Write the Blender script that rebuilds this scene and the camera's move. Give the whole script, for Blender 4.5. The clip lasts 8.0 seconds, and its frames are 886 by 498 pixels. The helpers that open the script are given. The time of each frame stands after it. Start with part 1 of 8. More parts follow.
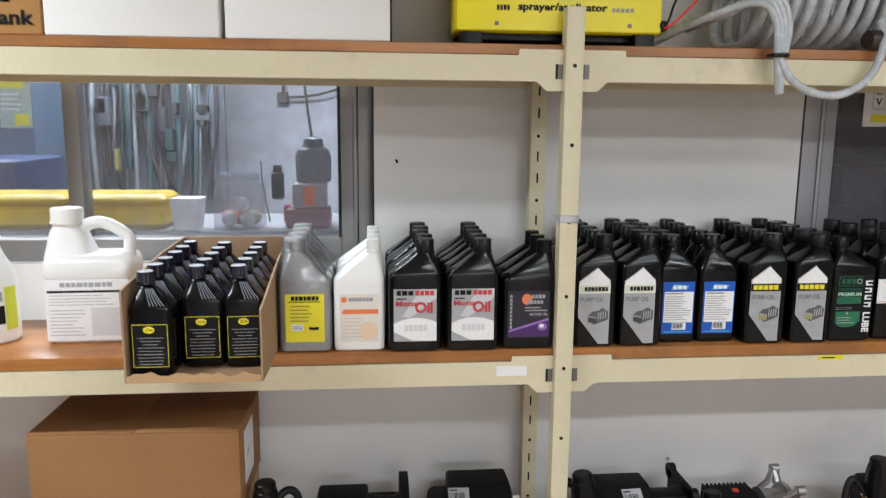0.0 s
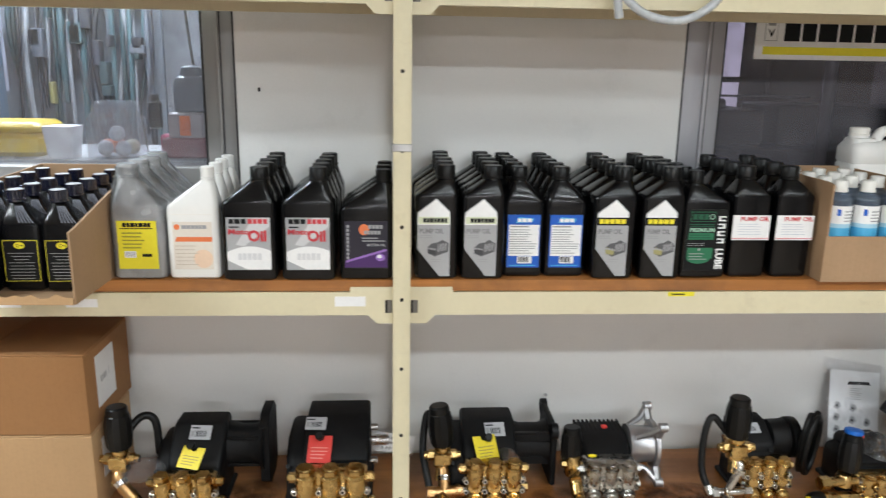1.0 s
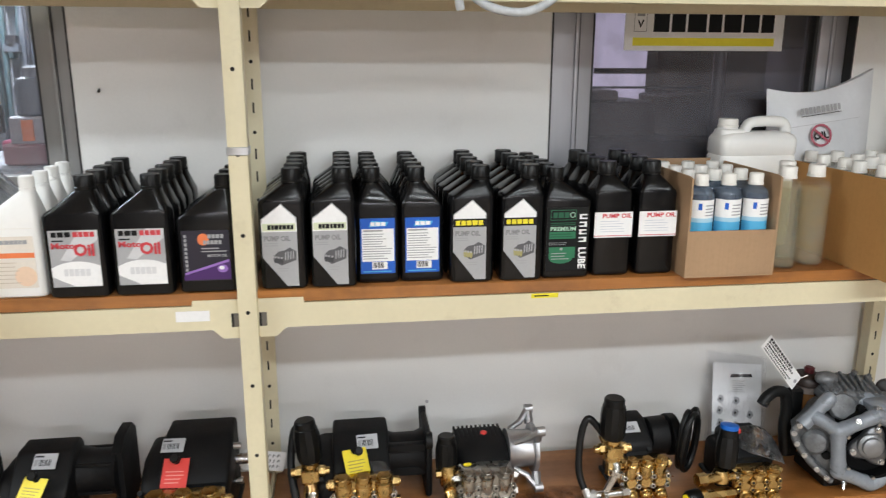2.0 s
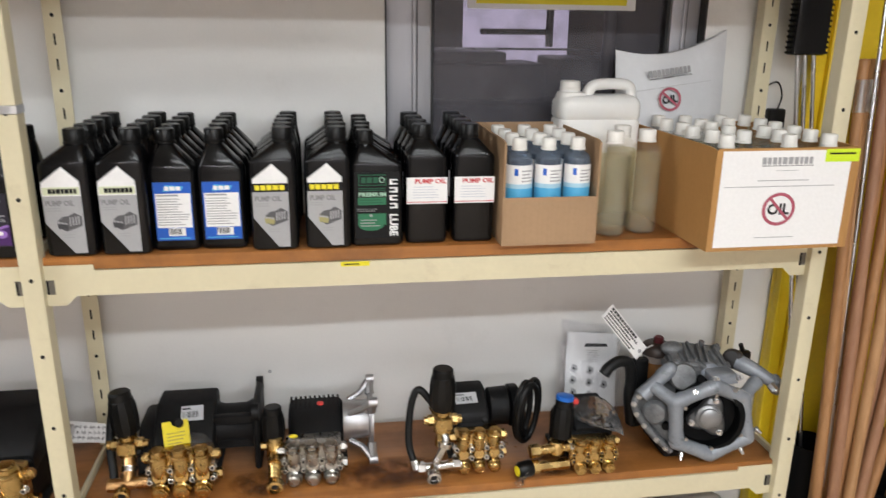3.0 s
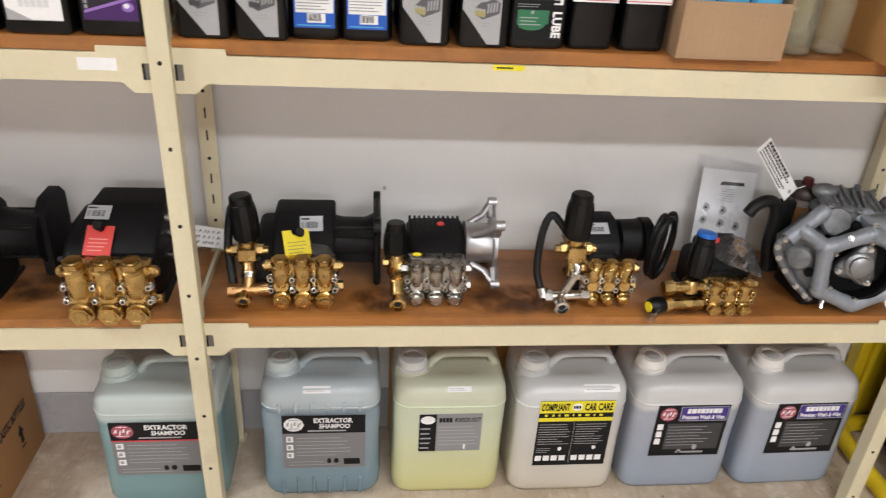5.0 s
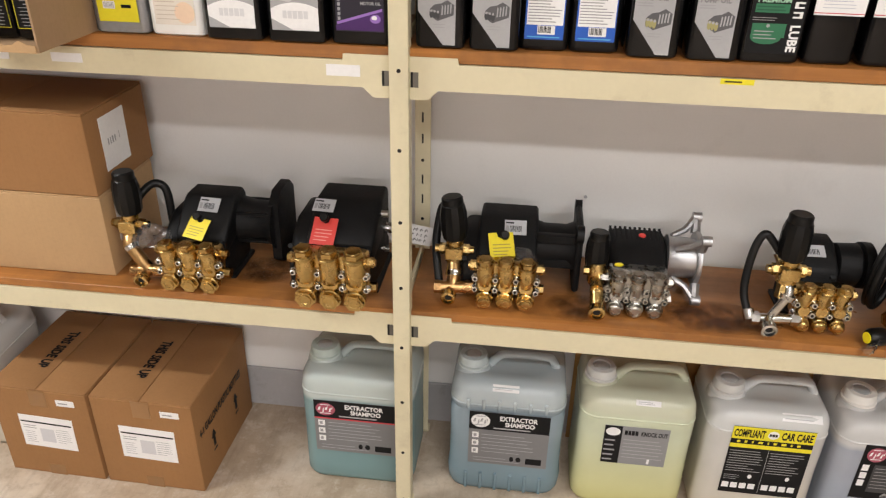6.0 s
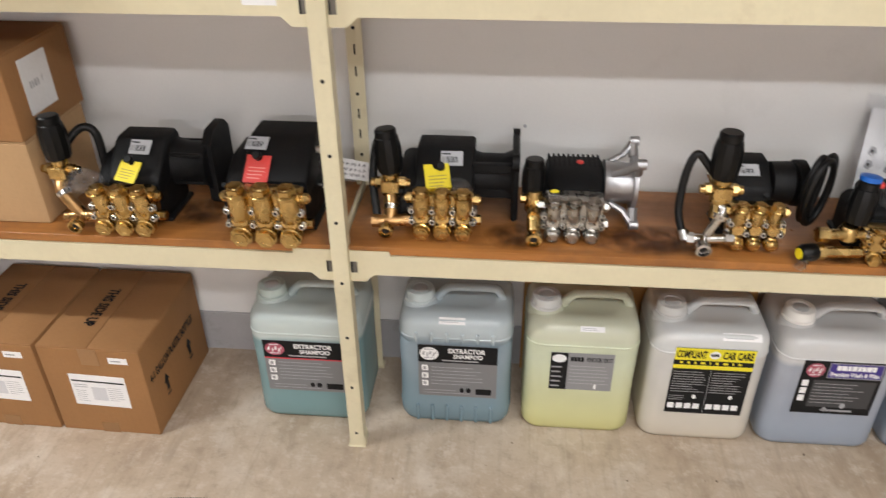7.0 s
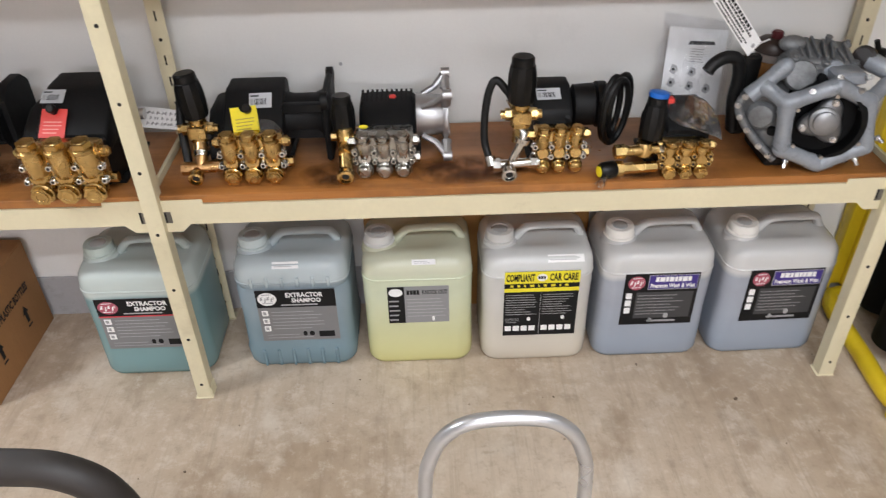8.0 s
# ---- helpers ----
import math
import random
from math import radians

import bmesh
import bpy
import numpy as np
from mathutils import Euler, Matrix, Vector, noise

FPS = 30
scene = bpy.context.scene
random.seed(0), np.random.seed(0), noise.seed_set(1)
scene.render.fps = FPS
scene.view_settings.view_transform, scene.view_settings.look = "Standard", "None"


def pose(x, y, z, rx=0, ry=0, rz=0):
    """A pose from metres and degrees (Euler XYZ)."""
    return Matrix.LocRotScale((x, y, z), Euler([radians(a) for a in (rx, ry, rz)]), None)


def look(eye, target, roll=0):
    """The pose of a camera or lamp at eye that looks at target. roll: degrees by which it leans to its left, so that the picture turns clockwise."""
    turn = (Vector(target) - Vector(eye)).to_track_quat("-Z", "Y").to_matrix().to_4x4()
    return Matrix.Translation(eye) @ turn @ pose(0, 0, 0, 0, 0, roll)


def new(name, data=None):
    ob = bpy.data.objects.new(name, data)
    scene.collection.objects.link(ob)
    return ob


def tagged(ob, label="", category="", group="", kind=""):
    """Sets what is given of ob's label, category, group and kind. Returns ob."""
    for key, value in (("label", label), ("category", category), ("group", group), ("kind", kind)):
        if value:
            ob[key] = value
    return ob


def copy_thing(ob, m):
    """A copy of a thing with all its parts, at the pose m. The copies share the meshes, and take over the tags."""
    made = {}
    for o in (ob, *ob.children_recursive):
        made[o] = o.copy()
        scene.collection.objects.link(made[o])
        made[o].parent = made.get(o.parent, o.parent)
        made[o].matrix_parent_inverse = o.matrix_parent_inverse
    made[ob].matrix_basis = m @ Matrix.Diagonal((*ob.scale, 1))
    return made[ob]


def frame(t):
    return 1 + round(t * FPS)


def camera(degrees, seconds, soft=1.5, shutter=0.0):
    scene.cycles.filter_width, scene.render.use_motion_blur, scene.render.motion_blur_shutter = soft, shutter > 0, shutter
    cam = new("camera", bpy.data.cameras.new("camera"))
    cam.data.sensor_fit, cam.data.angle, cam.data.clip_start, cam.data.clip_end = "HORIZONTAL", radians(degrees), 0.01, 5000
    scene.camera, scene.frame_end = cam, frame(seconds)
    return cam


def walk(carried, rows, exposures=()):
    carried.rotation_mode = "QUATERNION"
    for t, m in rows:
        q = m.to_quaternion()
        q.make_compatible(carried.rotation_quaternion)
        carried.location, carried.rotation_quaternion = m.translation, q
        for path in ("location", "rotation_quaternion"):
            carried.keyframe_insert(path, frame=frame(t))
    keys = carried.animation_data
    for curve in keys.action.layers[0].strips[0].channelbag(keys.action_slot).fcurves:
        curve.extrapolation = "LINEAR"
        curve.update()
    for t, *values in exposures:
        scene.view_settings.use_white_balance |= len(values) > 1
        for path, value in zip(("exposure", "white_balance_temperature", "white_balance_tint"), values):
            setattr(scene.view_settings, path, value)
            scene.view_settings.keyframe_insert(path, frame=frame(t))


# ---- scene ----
cam = camera(61.2, 8.0, soft=1.2, shutter=0.3)
PATH = [
    (0, (0.077, 0.026, 1.674), (0.263, 1.989, 1.34), 0.5),
    (0.5, (0.188, 0.079, 1.651), (0.369, 2.023, 1.216), 1.7),
    (1, (0.466, 0.01, 1.641), (0.596, 1.948, 1.166), 1.0),
    (1.2, (0.538, -0.008, 1.651), (0.681, 1.928, 1.168), 0.7),
    (2.3, (0.734, 0.096, 1.642), (1.045, 2.01, 1.153), 0.5),
    (2.5, (0.8, 0.097, 1.631), (1.127, 2.008, 1.14), 0.7),
    (3, (1.038, 0.082, 1.637), (1.347, 1.971, 1.059), 0.8),
    (3.5, (1.136, 0.113, 1.555), (1.443, 1.957, 0.841), 1.6),
    (4, (1.049, 0.148, 1.54), (1.352, 1.947, 0.719), 2.5),
    (4.2, (0.995, 0.162, 1.536), (1.286, 1.942, 0.672), 2.8),
    (5.3, (0.795, 0.214, 1.515), (0.901, 1.965, 0.554), 3.6),
    (5.5, (0.771, 0.189, 1.518), (0.752, 1.951, 0.571), 2.7),
    (6, (0.729, 0.169, 1.529), (0.528, 1.917, 0.578), 1.1),
    (6.5, (0.748, 0.157, 1.514), (0.525, 1.877, 0.518), -0.2),
    (7, (0.84, 0.169, 1.494), (0.683, 1.852, 0.426), -0.5),
    (7.5, (1.024, 0.169, 1.463), (0.949, 1.82, 0.337), -0.5),
    (8, (1.088, 0.145, 1.469), (1.122, 1.763, 0.294), -1.2),
]
# seconds, stops, kelvin, tint: the clip's own camera settles as it goes down the shelves
LOOKS = [(0, -0.26, 6100, 6), (1, -0.03, 6100, 3), (2.5, 0.06, 6250, 6), (3.5, 0.07, 6350, 7), (4, 0.08, 6250, 7), (5.5, 0.04, 6650, 10), (6, -0.01, 6800, 10), (7, 0.06, 6500, 9), (7.5, 0.11, 6400, 9), (8, 0.11, 6220, 9)]
walk(cam, [(t, look(eye, target, roll)) for t, eye, target, roll in PATH], LOOKS)

# ---- world and light ----
world = bpy.data.worlds.new("world")
scene.world = world
world.use_nodes = True
world.node_tree.nodes["Background"].inputs[0].default_value = (0.75, 0.82, 1.0, 1)
world.node_tree.nodes["Background"].inputs[1].default_value = 0.02
scene.view_settings.exposure = 0.0


def strip_lamp(name, x, y, z, length, width, watts, colour=(0.925, 0.945, 0.975)):
    data = bpy.data.lights.new(name, "AREA")
    data.shape, data.size, data.size_y, data.energy, data.color = "RECTANGLE", length, width, watts, colour
    ob = new(name, data)
    ob.location = (x, y, z)
    return ob


# ceiling tubes: over the aisle, and one single fixture over the end of the shelves; the row further back in the shop is
# unseen, added as fill
strip_lamp("tube_lamp", 1.75, -0.50, 2.44, 2.4, 0.10, 49)
strip_lamp("tube_lamp", 1.30, 0.27, 2.44, 1.16, 0.10, 8)
# pinkish fill added behind the aisle to lift the shade under the shelves
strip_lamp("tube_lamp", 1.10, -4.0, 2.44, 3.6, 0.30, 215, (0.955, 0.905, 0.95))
strip_lamp("tube_lamp", -1.55, 0.72, 2.44, 1.16, 0.10, 50)
# unseen lamp added to brighten the workshop behind the wide window
strip_lamp("workshop_lamp", -0.8, 2.9, 2.55, 1.6, 0.2, 96, (0.92, 0.95, 1.0))

# ---- materials ----
def nodes_of(name):
    m = bpy.data.materials.new(name)
    m.use_nodes = True
    t = m.node_tree
    return m, t, t.nodes["Principled BSDF"]


def link(t, a, b):
    t.links.new(a, b)


def noise_node(t, co, scale, detail=3.0, rough=0.55):
    n = t.nodes.new("ShaderNodeTexNoise")
    n.inputs["Scale"].default_value, n.inputs["Detail"].default_value, n.inputs["Roughness"].default_value = scale, detail, rough
    link(t, co, n.inputs["Vector"])
    return n.outputs["Fac"]


def coords(t, stretch=(1, 1, 1)):
    """Object coordinates in metres, shifted by each object's own random number."""
    c, mp, info = t.nodes.new("ShaderNodeTexCoord"), t.nodes.new("ShaderNodeMapping"), t.nodes.new("ShaderNodeObjectInfo")
    mul = t.nodes.new("ShaderNodeMath")
    mul.operation, mul.inputs[1].default_value = "MULTIPLY", 7.0
    link(t, info.outputs["Random"], mul.inputs[0])
    link(t, c.outputs["Object"], mp.inputs["Vector"])
    link(t, mul.outputs[0], mp.inputs["Location"])
    mp.inputs["Scale"].default_value = stretch
    return mp.outputs["Vector"]


def ramp(t, fac, lo, hi, a, b):
    r = t.nodes.new("ShaderNodeMapRange")
    for k, v in (("From Min", lo), ("From Max", hi), ("To Min", a), ("To Max", b)):
        r.inputs[k].default_value = v
    link(t, fac, r.inputs["Value"])
    return r.outputs["Result"]


def mix(t, fac, a, b):
    m = t.nodes.new("ShaderNodeMix")
    m.data_type = "RGBA"
    if isinstance(fac, float):
        m.inputs[0].default_value = fac
    else:
        link(t, fac, m.inputs[0])
    for k, v in ((6, a), (7, b)):
        if isinstance(v, tuple):
            m.inputs[k].default_value = (*v, 1)
        else:
            link(t, v, m.inputs[k])
    return m.outputs[2]


def relief(t, p, fac, strength, distance=0.001):
    b = t.nodes.new("ShaderNodeBump")
    b.inputs["Strength"].default_value, b.inputs["Distance"].default_value = strength, distance
    link(t, fac, b.inputs["Height"])
    link(t, b.outputs["Normal"], p.inputs["Normal"])


def shade(c, k):
    return tuple(min(1.0, v * k) for v in c)


def surface(name, colour, rough=0.5, metal=0.0, vary=0.08, big=6.0, fine=90.0, bump=0.15, coat=0.0, stretch=(1, 1, 1), dirt=None, dirt_amount=0.5, spec=0.5):
    """A general surface: slow and fine variation of colour and gloss, fine relief, and stains with a shape of their own."""
    m, t, p = nodes_of(name)
    co = coords(t, stretch)
    slow, quick = noise_node(t, co, big), noise_node(t, co, fine, 4.0)
    base = mix(t, ramp(t, slow, 0.3, 0.7, 0, 1), shade(colour, 1 - vary), shade(colour, 1 + vary))
    base = mix(t, ramp(t, quick, 0.35, 0.65, 0, 0.6), base, mix(t, 0.5, base, shade(colour, 1 - 2 * vary)))
    if dirt:
        spots = noise_node(t, co, big * 2.7, 6.0, 0.7)
        base = mix(t, ramp(t, spots, 0.58, 0.72, 0, dirt_amount), base, dirt)
    link(t, base, p.inputs["Base Color"])
    link(t, ramp(t, slow, 0.3, 0.7, max(0.03, rough - 0.08), min(1, rough + 0.08)), p.inputs["Roughness"])
    p.inputs["Metallic"].default_value, p.inputs["Coat Weight"].default_value = metal, coat
    p.inputs["Specular IOR Level"].default_value = spec
    if bump:
        relief(t, p, quick, bump)
    return m


def see_through(name, tint, clear=0.6, rough=0.12, colour=(0.8, 0.8, 0.8), bump=0.25):
    """Thin clear plastic or glass: partly open, partly a glossy tinted skin."""
    m, t, p = nodes_of(name)
    tr, mx = t.nodes.new("ShaderNodeBsdfTransparent"), t.nodes.new("ShaderNodeMixShader")
    tr.inputs[0].default_value = (*tint, 1)
    p.inputs["Base Color"].default_value, p.inputs["Roughness"].default_value = (*colour, 1), rough
    co = coords(t)
    n = noise_node(t, co, 18.0, 3.0)
    link(t, ramp(t, n, 0.3, 0.7, 1 - clear - 0.06, 1 - clear + 0.06), mx.inputs[0])
    relief(t, p, n, bump, 0.004)
    link(t, tr.outputs[0], mx.inputs[1])
    link(t, p.outputs[0], mx.inputs[2])
    link(t, mx.outputs[0], t.nodes["Material Output"].inputs[0])
    return m


def film_skin(name, haze=0.05, rough=0.07, ior=1.75):
    """Clear crumpled film: see-through, with sharp gloss at its folds and a trace of haze."""
    m, t, p = nodes_of(name)
    tr, gl, fr = t.nodes.new("ShaderNodeBsdfTransparent"), t.nodes.new("ShaderNodeBsdfGlossy"), t.nodes.new("ShaderNodeFresnel")
    a, b, bump = t.nodes.new("ShaderNodeMixShader"), t.nodes.new("ShaderNodeMixShader"), t.nodes.new("ShaderNodeBump")
    co = coords(t)
    n = noise_node(t, co, 26.0, 2.0, 0.5)
    bump.inputs["Strength"].default_value, bump.inputs["Distance"].default_value = 0.8, 0.004
    link(t, n, bump.inputs["Height"])
    link(t, bump.outputs[0], gl.inputs["Normal"])
    link(t, bump.outputs[0], fr.inputs["Normal"])
    fr.inputs["IOR"].default_value, gl.inputs["Roughness"].default_value = ior, rough
    p.inputs["Base Color"].default_value, p.inputs["Roughness"].default_value = (0.7, 0.71, 0.73, 1), 0.4
    tr.inputs[0].default_value = (0.97, 0.97, 0.975, 1)
    link(t, ramp(t, n, 0.35, 0.7, haze * 0.4, haze * 2.0), a.inputs[0])
    link(t, tr.outputs[0], a.inputs[1])
    link(t, p.outputs[0], a.inputs[2])
    link(t, fr.outputs[0], b.inputs[0])
    link(t, a.outputs[0], b.inputs[1])
    link(t, gl.outputs[0], b.inputs[2])
    link(t, b.outputs[0], t.nodes["Material Output"].inputs[0])
    return m


def filled_plastic(name, liquid, level, empty=(0.62, 0.63, 0.58), rough=0.24, low=None):
    """Milky plastic with liquid standing to a level, in metres over the base."""
    m, t, p = nodes_of(name)
    c, s = t.nodes.new("ShaderNodeTexCoord"), t.nodes.new("ShaderNodeSeparateXYZ")
    link(t, c.outputs["Object"], s.inputs[0])
    co = coords(t)
    n, q = noise_node(t, co, 7.0, 4.0), noise_node(t, co, 160.0)
    wave = t.nodes.new("ShaderNodeMath")
    wave.operation = "ADD"
    link(t, s.outputs["Z"], wave.inputs[0])
    link(t, ramp(t, n, 0.3, 0.7, -0.004, 0.004), wave.inputs[1])
    wet = mix(t, ramp(t, n, 0.35, 0.7, 0, 1), shade(liquid, 0.93), shade(liquid, 1.06))
    if low:
        wet = mix(t, ramp(t, s.outputs["Z"], 0.0, level * 0.8, 0, 1), low, wet)
    base = mix(t, ramp(t, wave.outputs[0], level - 0.006, level + 0.010, 0, 1), wet, empty)
    link(t, base, p.inputs["Base Color"])
    p.inputs["Roughness"].default_value = rough
    p.inputs["Subsurface Weight"].default_value = 0.15
    p.inputs["Subsurface Radius"].default_value = (0.03, 0.03, 0.03)
    relief(t, p, mix(t, 0.25, n, q), 0.2, 0.003)
    return m


def wood(name, dark, light, along=0, rough=0.45, grain=22.0, stain=None):
    m, t, p = nodes_of(name)
    st = [1.0, 1.0, 1.0]
    st[along] = 0.06
    co, even = coords(t, tuple(st)), coords(t)
    g, f, s = noise_node(t, co, grain, 6.0, 0.65), noise_node(t, co, grain * 6, 3.0), noise_node(t, even, 5.0, 5.0, 0.65)
    base = mix(t, ramp(t, g, 0.3, 0.7, 0, 1), dark, light)
    base = mix(t, ramp(t, f, 0.4, 0.7, 0, 0.35), base, dark)
    if stain:
        base = mix(t, ramp(t, s, 0.47, 0.70, 0, 0.75), base, stain)
    link(t, base, p.inputs["Base Color"])
    link(t, ramp(t, s, 0.3, 0.7, rough - 0.1, rough + 0.12), p.inputs["Roughness"])
    relief(t, p, f, 0.2)
    return m


def card(name, colour=(0.33, 0.168, 0.068)):
    m, t, p = nodes_of(name)
    co, fl = coords(t), coords(t, (220, 220, 3))
    a, b, c = noise_node(t, co, 3.5, 4.0), noise_node(t, fl, 1.0, 1.0), noise_node(t, co, 120.0)
    base = mix(t, ramp(t, a, 0.3, 0.7, 0, 1), shade(colour, 0.92), shade(colour, 1.08))
    base = mix(t, ramp(t, b, 0.4, 0.6, 0, 0.13), base, shade(colour, 0.82))
    base = mix(t, ramp(t, c, 0.45, 0.75, 0, 0.2), base, shade(colour, 0.7))
    link(t, base, p.inputs["Base Color"])
    p.inputs["Roughness"].default_value = 0.8
    p.inputs["Specular IOR Level"].default_value = 0.25
    relief(t, p, mix(t, 0.6, b, a), 0.25, 0.0012)
    return m


def plain(name, colour, rough=0.45, spec=0.4):
    """Small print and sticker inks."""
    m, t, p = nodes_of(name)
    n = noise_node(t, coords(t), 140.0)
    link(t, mix(t, ramp(t, n, 0.3, 0.7, 0, 1), shade(colour, 0.97), shade(colour, 1.02)), p.inputs["Base Color"])
    p.inputs["Roughness"].default_value, p.inputs["Specular IOR Level"].default_value = rough, spec
    return m


def glow(name, colour, strength):
    m, t, p = nodes_of(name)
    p.inputs["Base Color"].default_value = (*colour, 1)
    p.inputs["Emission Color"].default_value, p.inputs["Emission Strength"].default_value = (*colour, 1), strength
    return m


def concrete(name):
    m, t, p = nodes_of(name)
    co, streak, long = coords(t), coords(t, (1, 0.05, 1)), coords(t, (1, 0.35, 1))
    a, b, c = noise_node(t, co, 1.6, 5.0, 0.6), noise_node(t, streak, 70.0, 3.0, 0.6), noise_node(t, co, 95.0, 5.0, 0.7)
    d, e, k = noise_node(t, co, 5.2, 7.0, 0.66), noise_node(t, long, 8.0, 6.0, 0.66), noise_node(t, co, 26.0, 6.0, 0.7)
    base = mix(t, ramp(t, a, 0.36, 0.64, 0, 1), (0.43, 0.335, 0.240), (0.59, 0.495, 0.390))
    base = mix(t, ramp(t, e, 0.50, 0.66, 0, 0.66), base, (0.32, 0.235, 0.160))
    base = mix(t, ramp(t, d, 0.54, 0.68, 0, 0.55), base, (0.67, 0.60, 0.51))
    base = mix(t, ramp(t, d, 0.30, 0.44, 0.50, 0), base, (0.35, 0.27, 0.20))
    base = mix(t, ramp(t, k, 0.52, 0.70, 0, 0.50), base, (0.70, 0.63, 0.54))
    base = mix(t, ramp(t, k, 0.30, 0.46, 0.52, 0), base, (0.30, 0.225, 0.155))
    base = mix(t, ramp(t, b, 0.54, 0.72, 0, 0.24), base, (0.25, 0.19, 0.13))
    base = mix(t, ramp(t, c, 0.64, 0.74, 0, 0.34), base, (0.22, 0.175, 0.14))
    link(t, base, p.inputs["Base Color"])
    link(t, ramp(t, d, 0.3, 0.7, 0.38, 0.66), p.inputs["Roughness"])
    relief(t, p, mix(t, 0.5, c, k), 0.22, 0.0018)
    return m


CREAM = surface("cream_paint", (0.69, 0.625, 0.43), 0.42, vary=0.05, big=4.0, bump=0.08, dirt=(0.42, 0.34, 0.22), dirt_amount=0.35)
HOLE = plain("hole_dark", (0.015, 0.013, 0.012), 0.9)
STEEL_DARK = surface("steel_dark", (0.18, 0.17, 0.15), 0.5, metal=0.6)
SHELF_WOOD = wood("shelf_board", (0.27, 0.102, 0.024), (0.50, 0.208, 0.055), 0, 0.36, 16.0, stain=(0.15, 0.065, 0.023))
POLE_WOOD = wood("pole_wood", (0.30, 0.135, 0.05), (0.47, 0.245, 0.10), 2, 0.5, 30.0)
POLE_PALE = wood("pole_wood_pale", (0.36, 0.185, 0.075), (0.55, 0.315, 0.145), 2, 0.5, 30.0)
POLE_ROSY = wood("pole_wood_rosy", (0.27, 0.125, 0.065), (0.42, 0.225, 0.125), 2, 0.5, 30.0)
WALL = surface("wall_paint", (0.80, 0.795, 0.775), 0.75, vary=0.03, big=2.0, fine=160.0, bump=0.12, spec=0.25, dirt=(0.58, 0.57, 0.55), dirt_amount=0.2)
BASEBOARD = surface("baseboard_vinyl", (0.42, 0.42, 0.43), 0.55, vary=0.06, dirt=(0.25, 0.24, 0.22))
SHOP_WALL = surface("shop_wall_paint", (0.40, 0.385, 0.36), 0.75, vary=0.06, big=2.0, bump=0.1)
CEILING = surface("ceiling_paint", (0.55, 0.54, 0.52), 0.85, vary=0.03)
FLOOR = concrete("concrete_floor")
# lighter copy of the frame metal, with the light it reflects put into its colour
ALU_LIT = surface("lit_aluminium", (0.40, 0.40, 0.425), 0.4, metal=0.3, vary=0.06, big=10.0, stretch=(1, 1, 0.05), bump=0.05)
ALU = surface("window_aluminium", (0.27, 0.265, 0.26), 0.45, metal=0.35, vary=0.05, big=10.0, stretch=(1, 1, 0.05), bump=0.05)
GASKET = plain("gasket", (0.03, 0.03, 0.03), 0.6)
CARD = card("cardboard")
CARD_PALE = card("cardboard_pale", (0.50, 0.32, 0.165))
CARD_GREY = card("cardboard_grey", (0.385, 0.25, 0.145))
CARD_ORANGE = card("cardboard_orange", (0.46, 0.245, 0.085))
TAPE = surface("packing_tape", (0.31, 0.165, 0.07), 0.25, vary=0.06, bump=0.05)
BLACK = surface("black_plastic", (0.004, 0.004, 0.0045), 0.19, vary=0.2, big=20.0, fine=260.0, bump=0.04, spec=0.30)
BLACK_CAP = surface("black_cap", (0.004, 0.004, 0.004), 0.36, vary=0.2, bump=0.05, spec=0.28)
NAVY = surface("navy_cap", (0.006, 0.008, 0.022), 0.14, vary=0.2, bump=0.03, coat=1.0)
WHITE_PLASTIC = surface("white_plastic", (0.83, 0.825, 0.80), 0.35, vary=0.03, bump=0.04)
WHITE_CAP = surface("white_cap", (0.82, 0.80, 0.75), 0.4, vary=0.03, bump=0.04)
CAST = surface("black_cast", (0.006, 0.006, 0.0064), 0.56, vary=0.25, big=15.0, fine=220.0, bump=0.45, spec=0.24, dirt=(0.022, 0.02, 0.018), dirt_amount=0.5)
RUBBER = surface("rubber", (0.006, 0.006, 0.006), 0.45, vary=0.2, bump=0.1, spec=0.3)
BRASS = surface("brass", (0.60, 0.415, 0.165), 0.25, metal=1.0, vary=0.12, big=25.0, bump=0.08, dirt=(0.27, 0.175, 0.075), dirt_amount=0.5)
NICKEL_CAST = surface("dull_nickel", (0.43, 0.415, 0.385), 0.27, metal=1.0, vary=0.15, big=30.0, bump=0.2, dirt=(0.16, 0.15, 0.13), dirt_amount=0.6)
COPPER = surface("copper_brass", (0.56, 0.34, 0.15), 0.3, metal=1.0, vary=0.12, big=25.0, bump=0.08)
CHROME = surface("nickel", (0.62, 0.61, 0.59), 0.2, metal=1.0, vary=0.08, big=30.0, bump=0.06)
CAST_ALU = surface("cast_aluminium", (0.46, 0.46, 0.47), 0.40, metal=0.9, vary=0.08, big=18.0, bump=0.2)
GREY_PAINT = surface("grey_enamel", (0.255, 0.275, 0.305), 0.34, metal=0.15, vary=0.14, big=16.0, fine=130.0, bump=0.45, dirt=(0.11, 0.11, 0.115), dirt_amount=0.6)
GREY_CAST = surface("grey_pitted_cast", (0.165, 0.170, 0.175), 0.42, metal=0.3, vary=0.3, big=45.0, fine=150.0, bump=0.8, dirt=(0.05, 0.05, 0.052), dirt_amount=0.8)
STEEL = surface("bright_steel", (0.58, 0.58, 0.58), 0.28, metal=1.0, vary=0.08, bump=0.05)
SILVER_TUBE = surface("silver_tube", (0.56, 0.57, 0.59), 0.33, metal=0.75, vary=0.04, bump=0.04)
FOAM = surface("foam_grip", (0.022, 0.018, 0.016), 0.55, vary=0.2, bump=0.2)
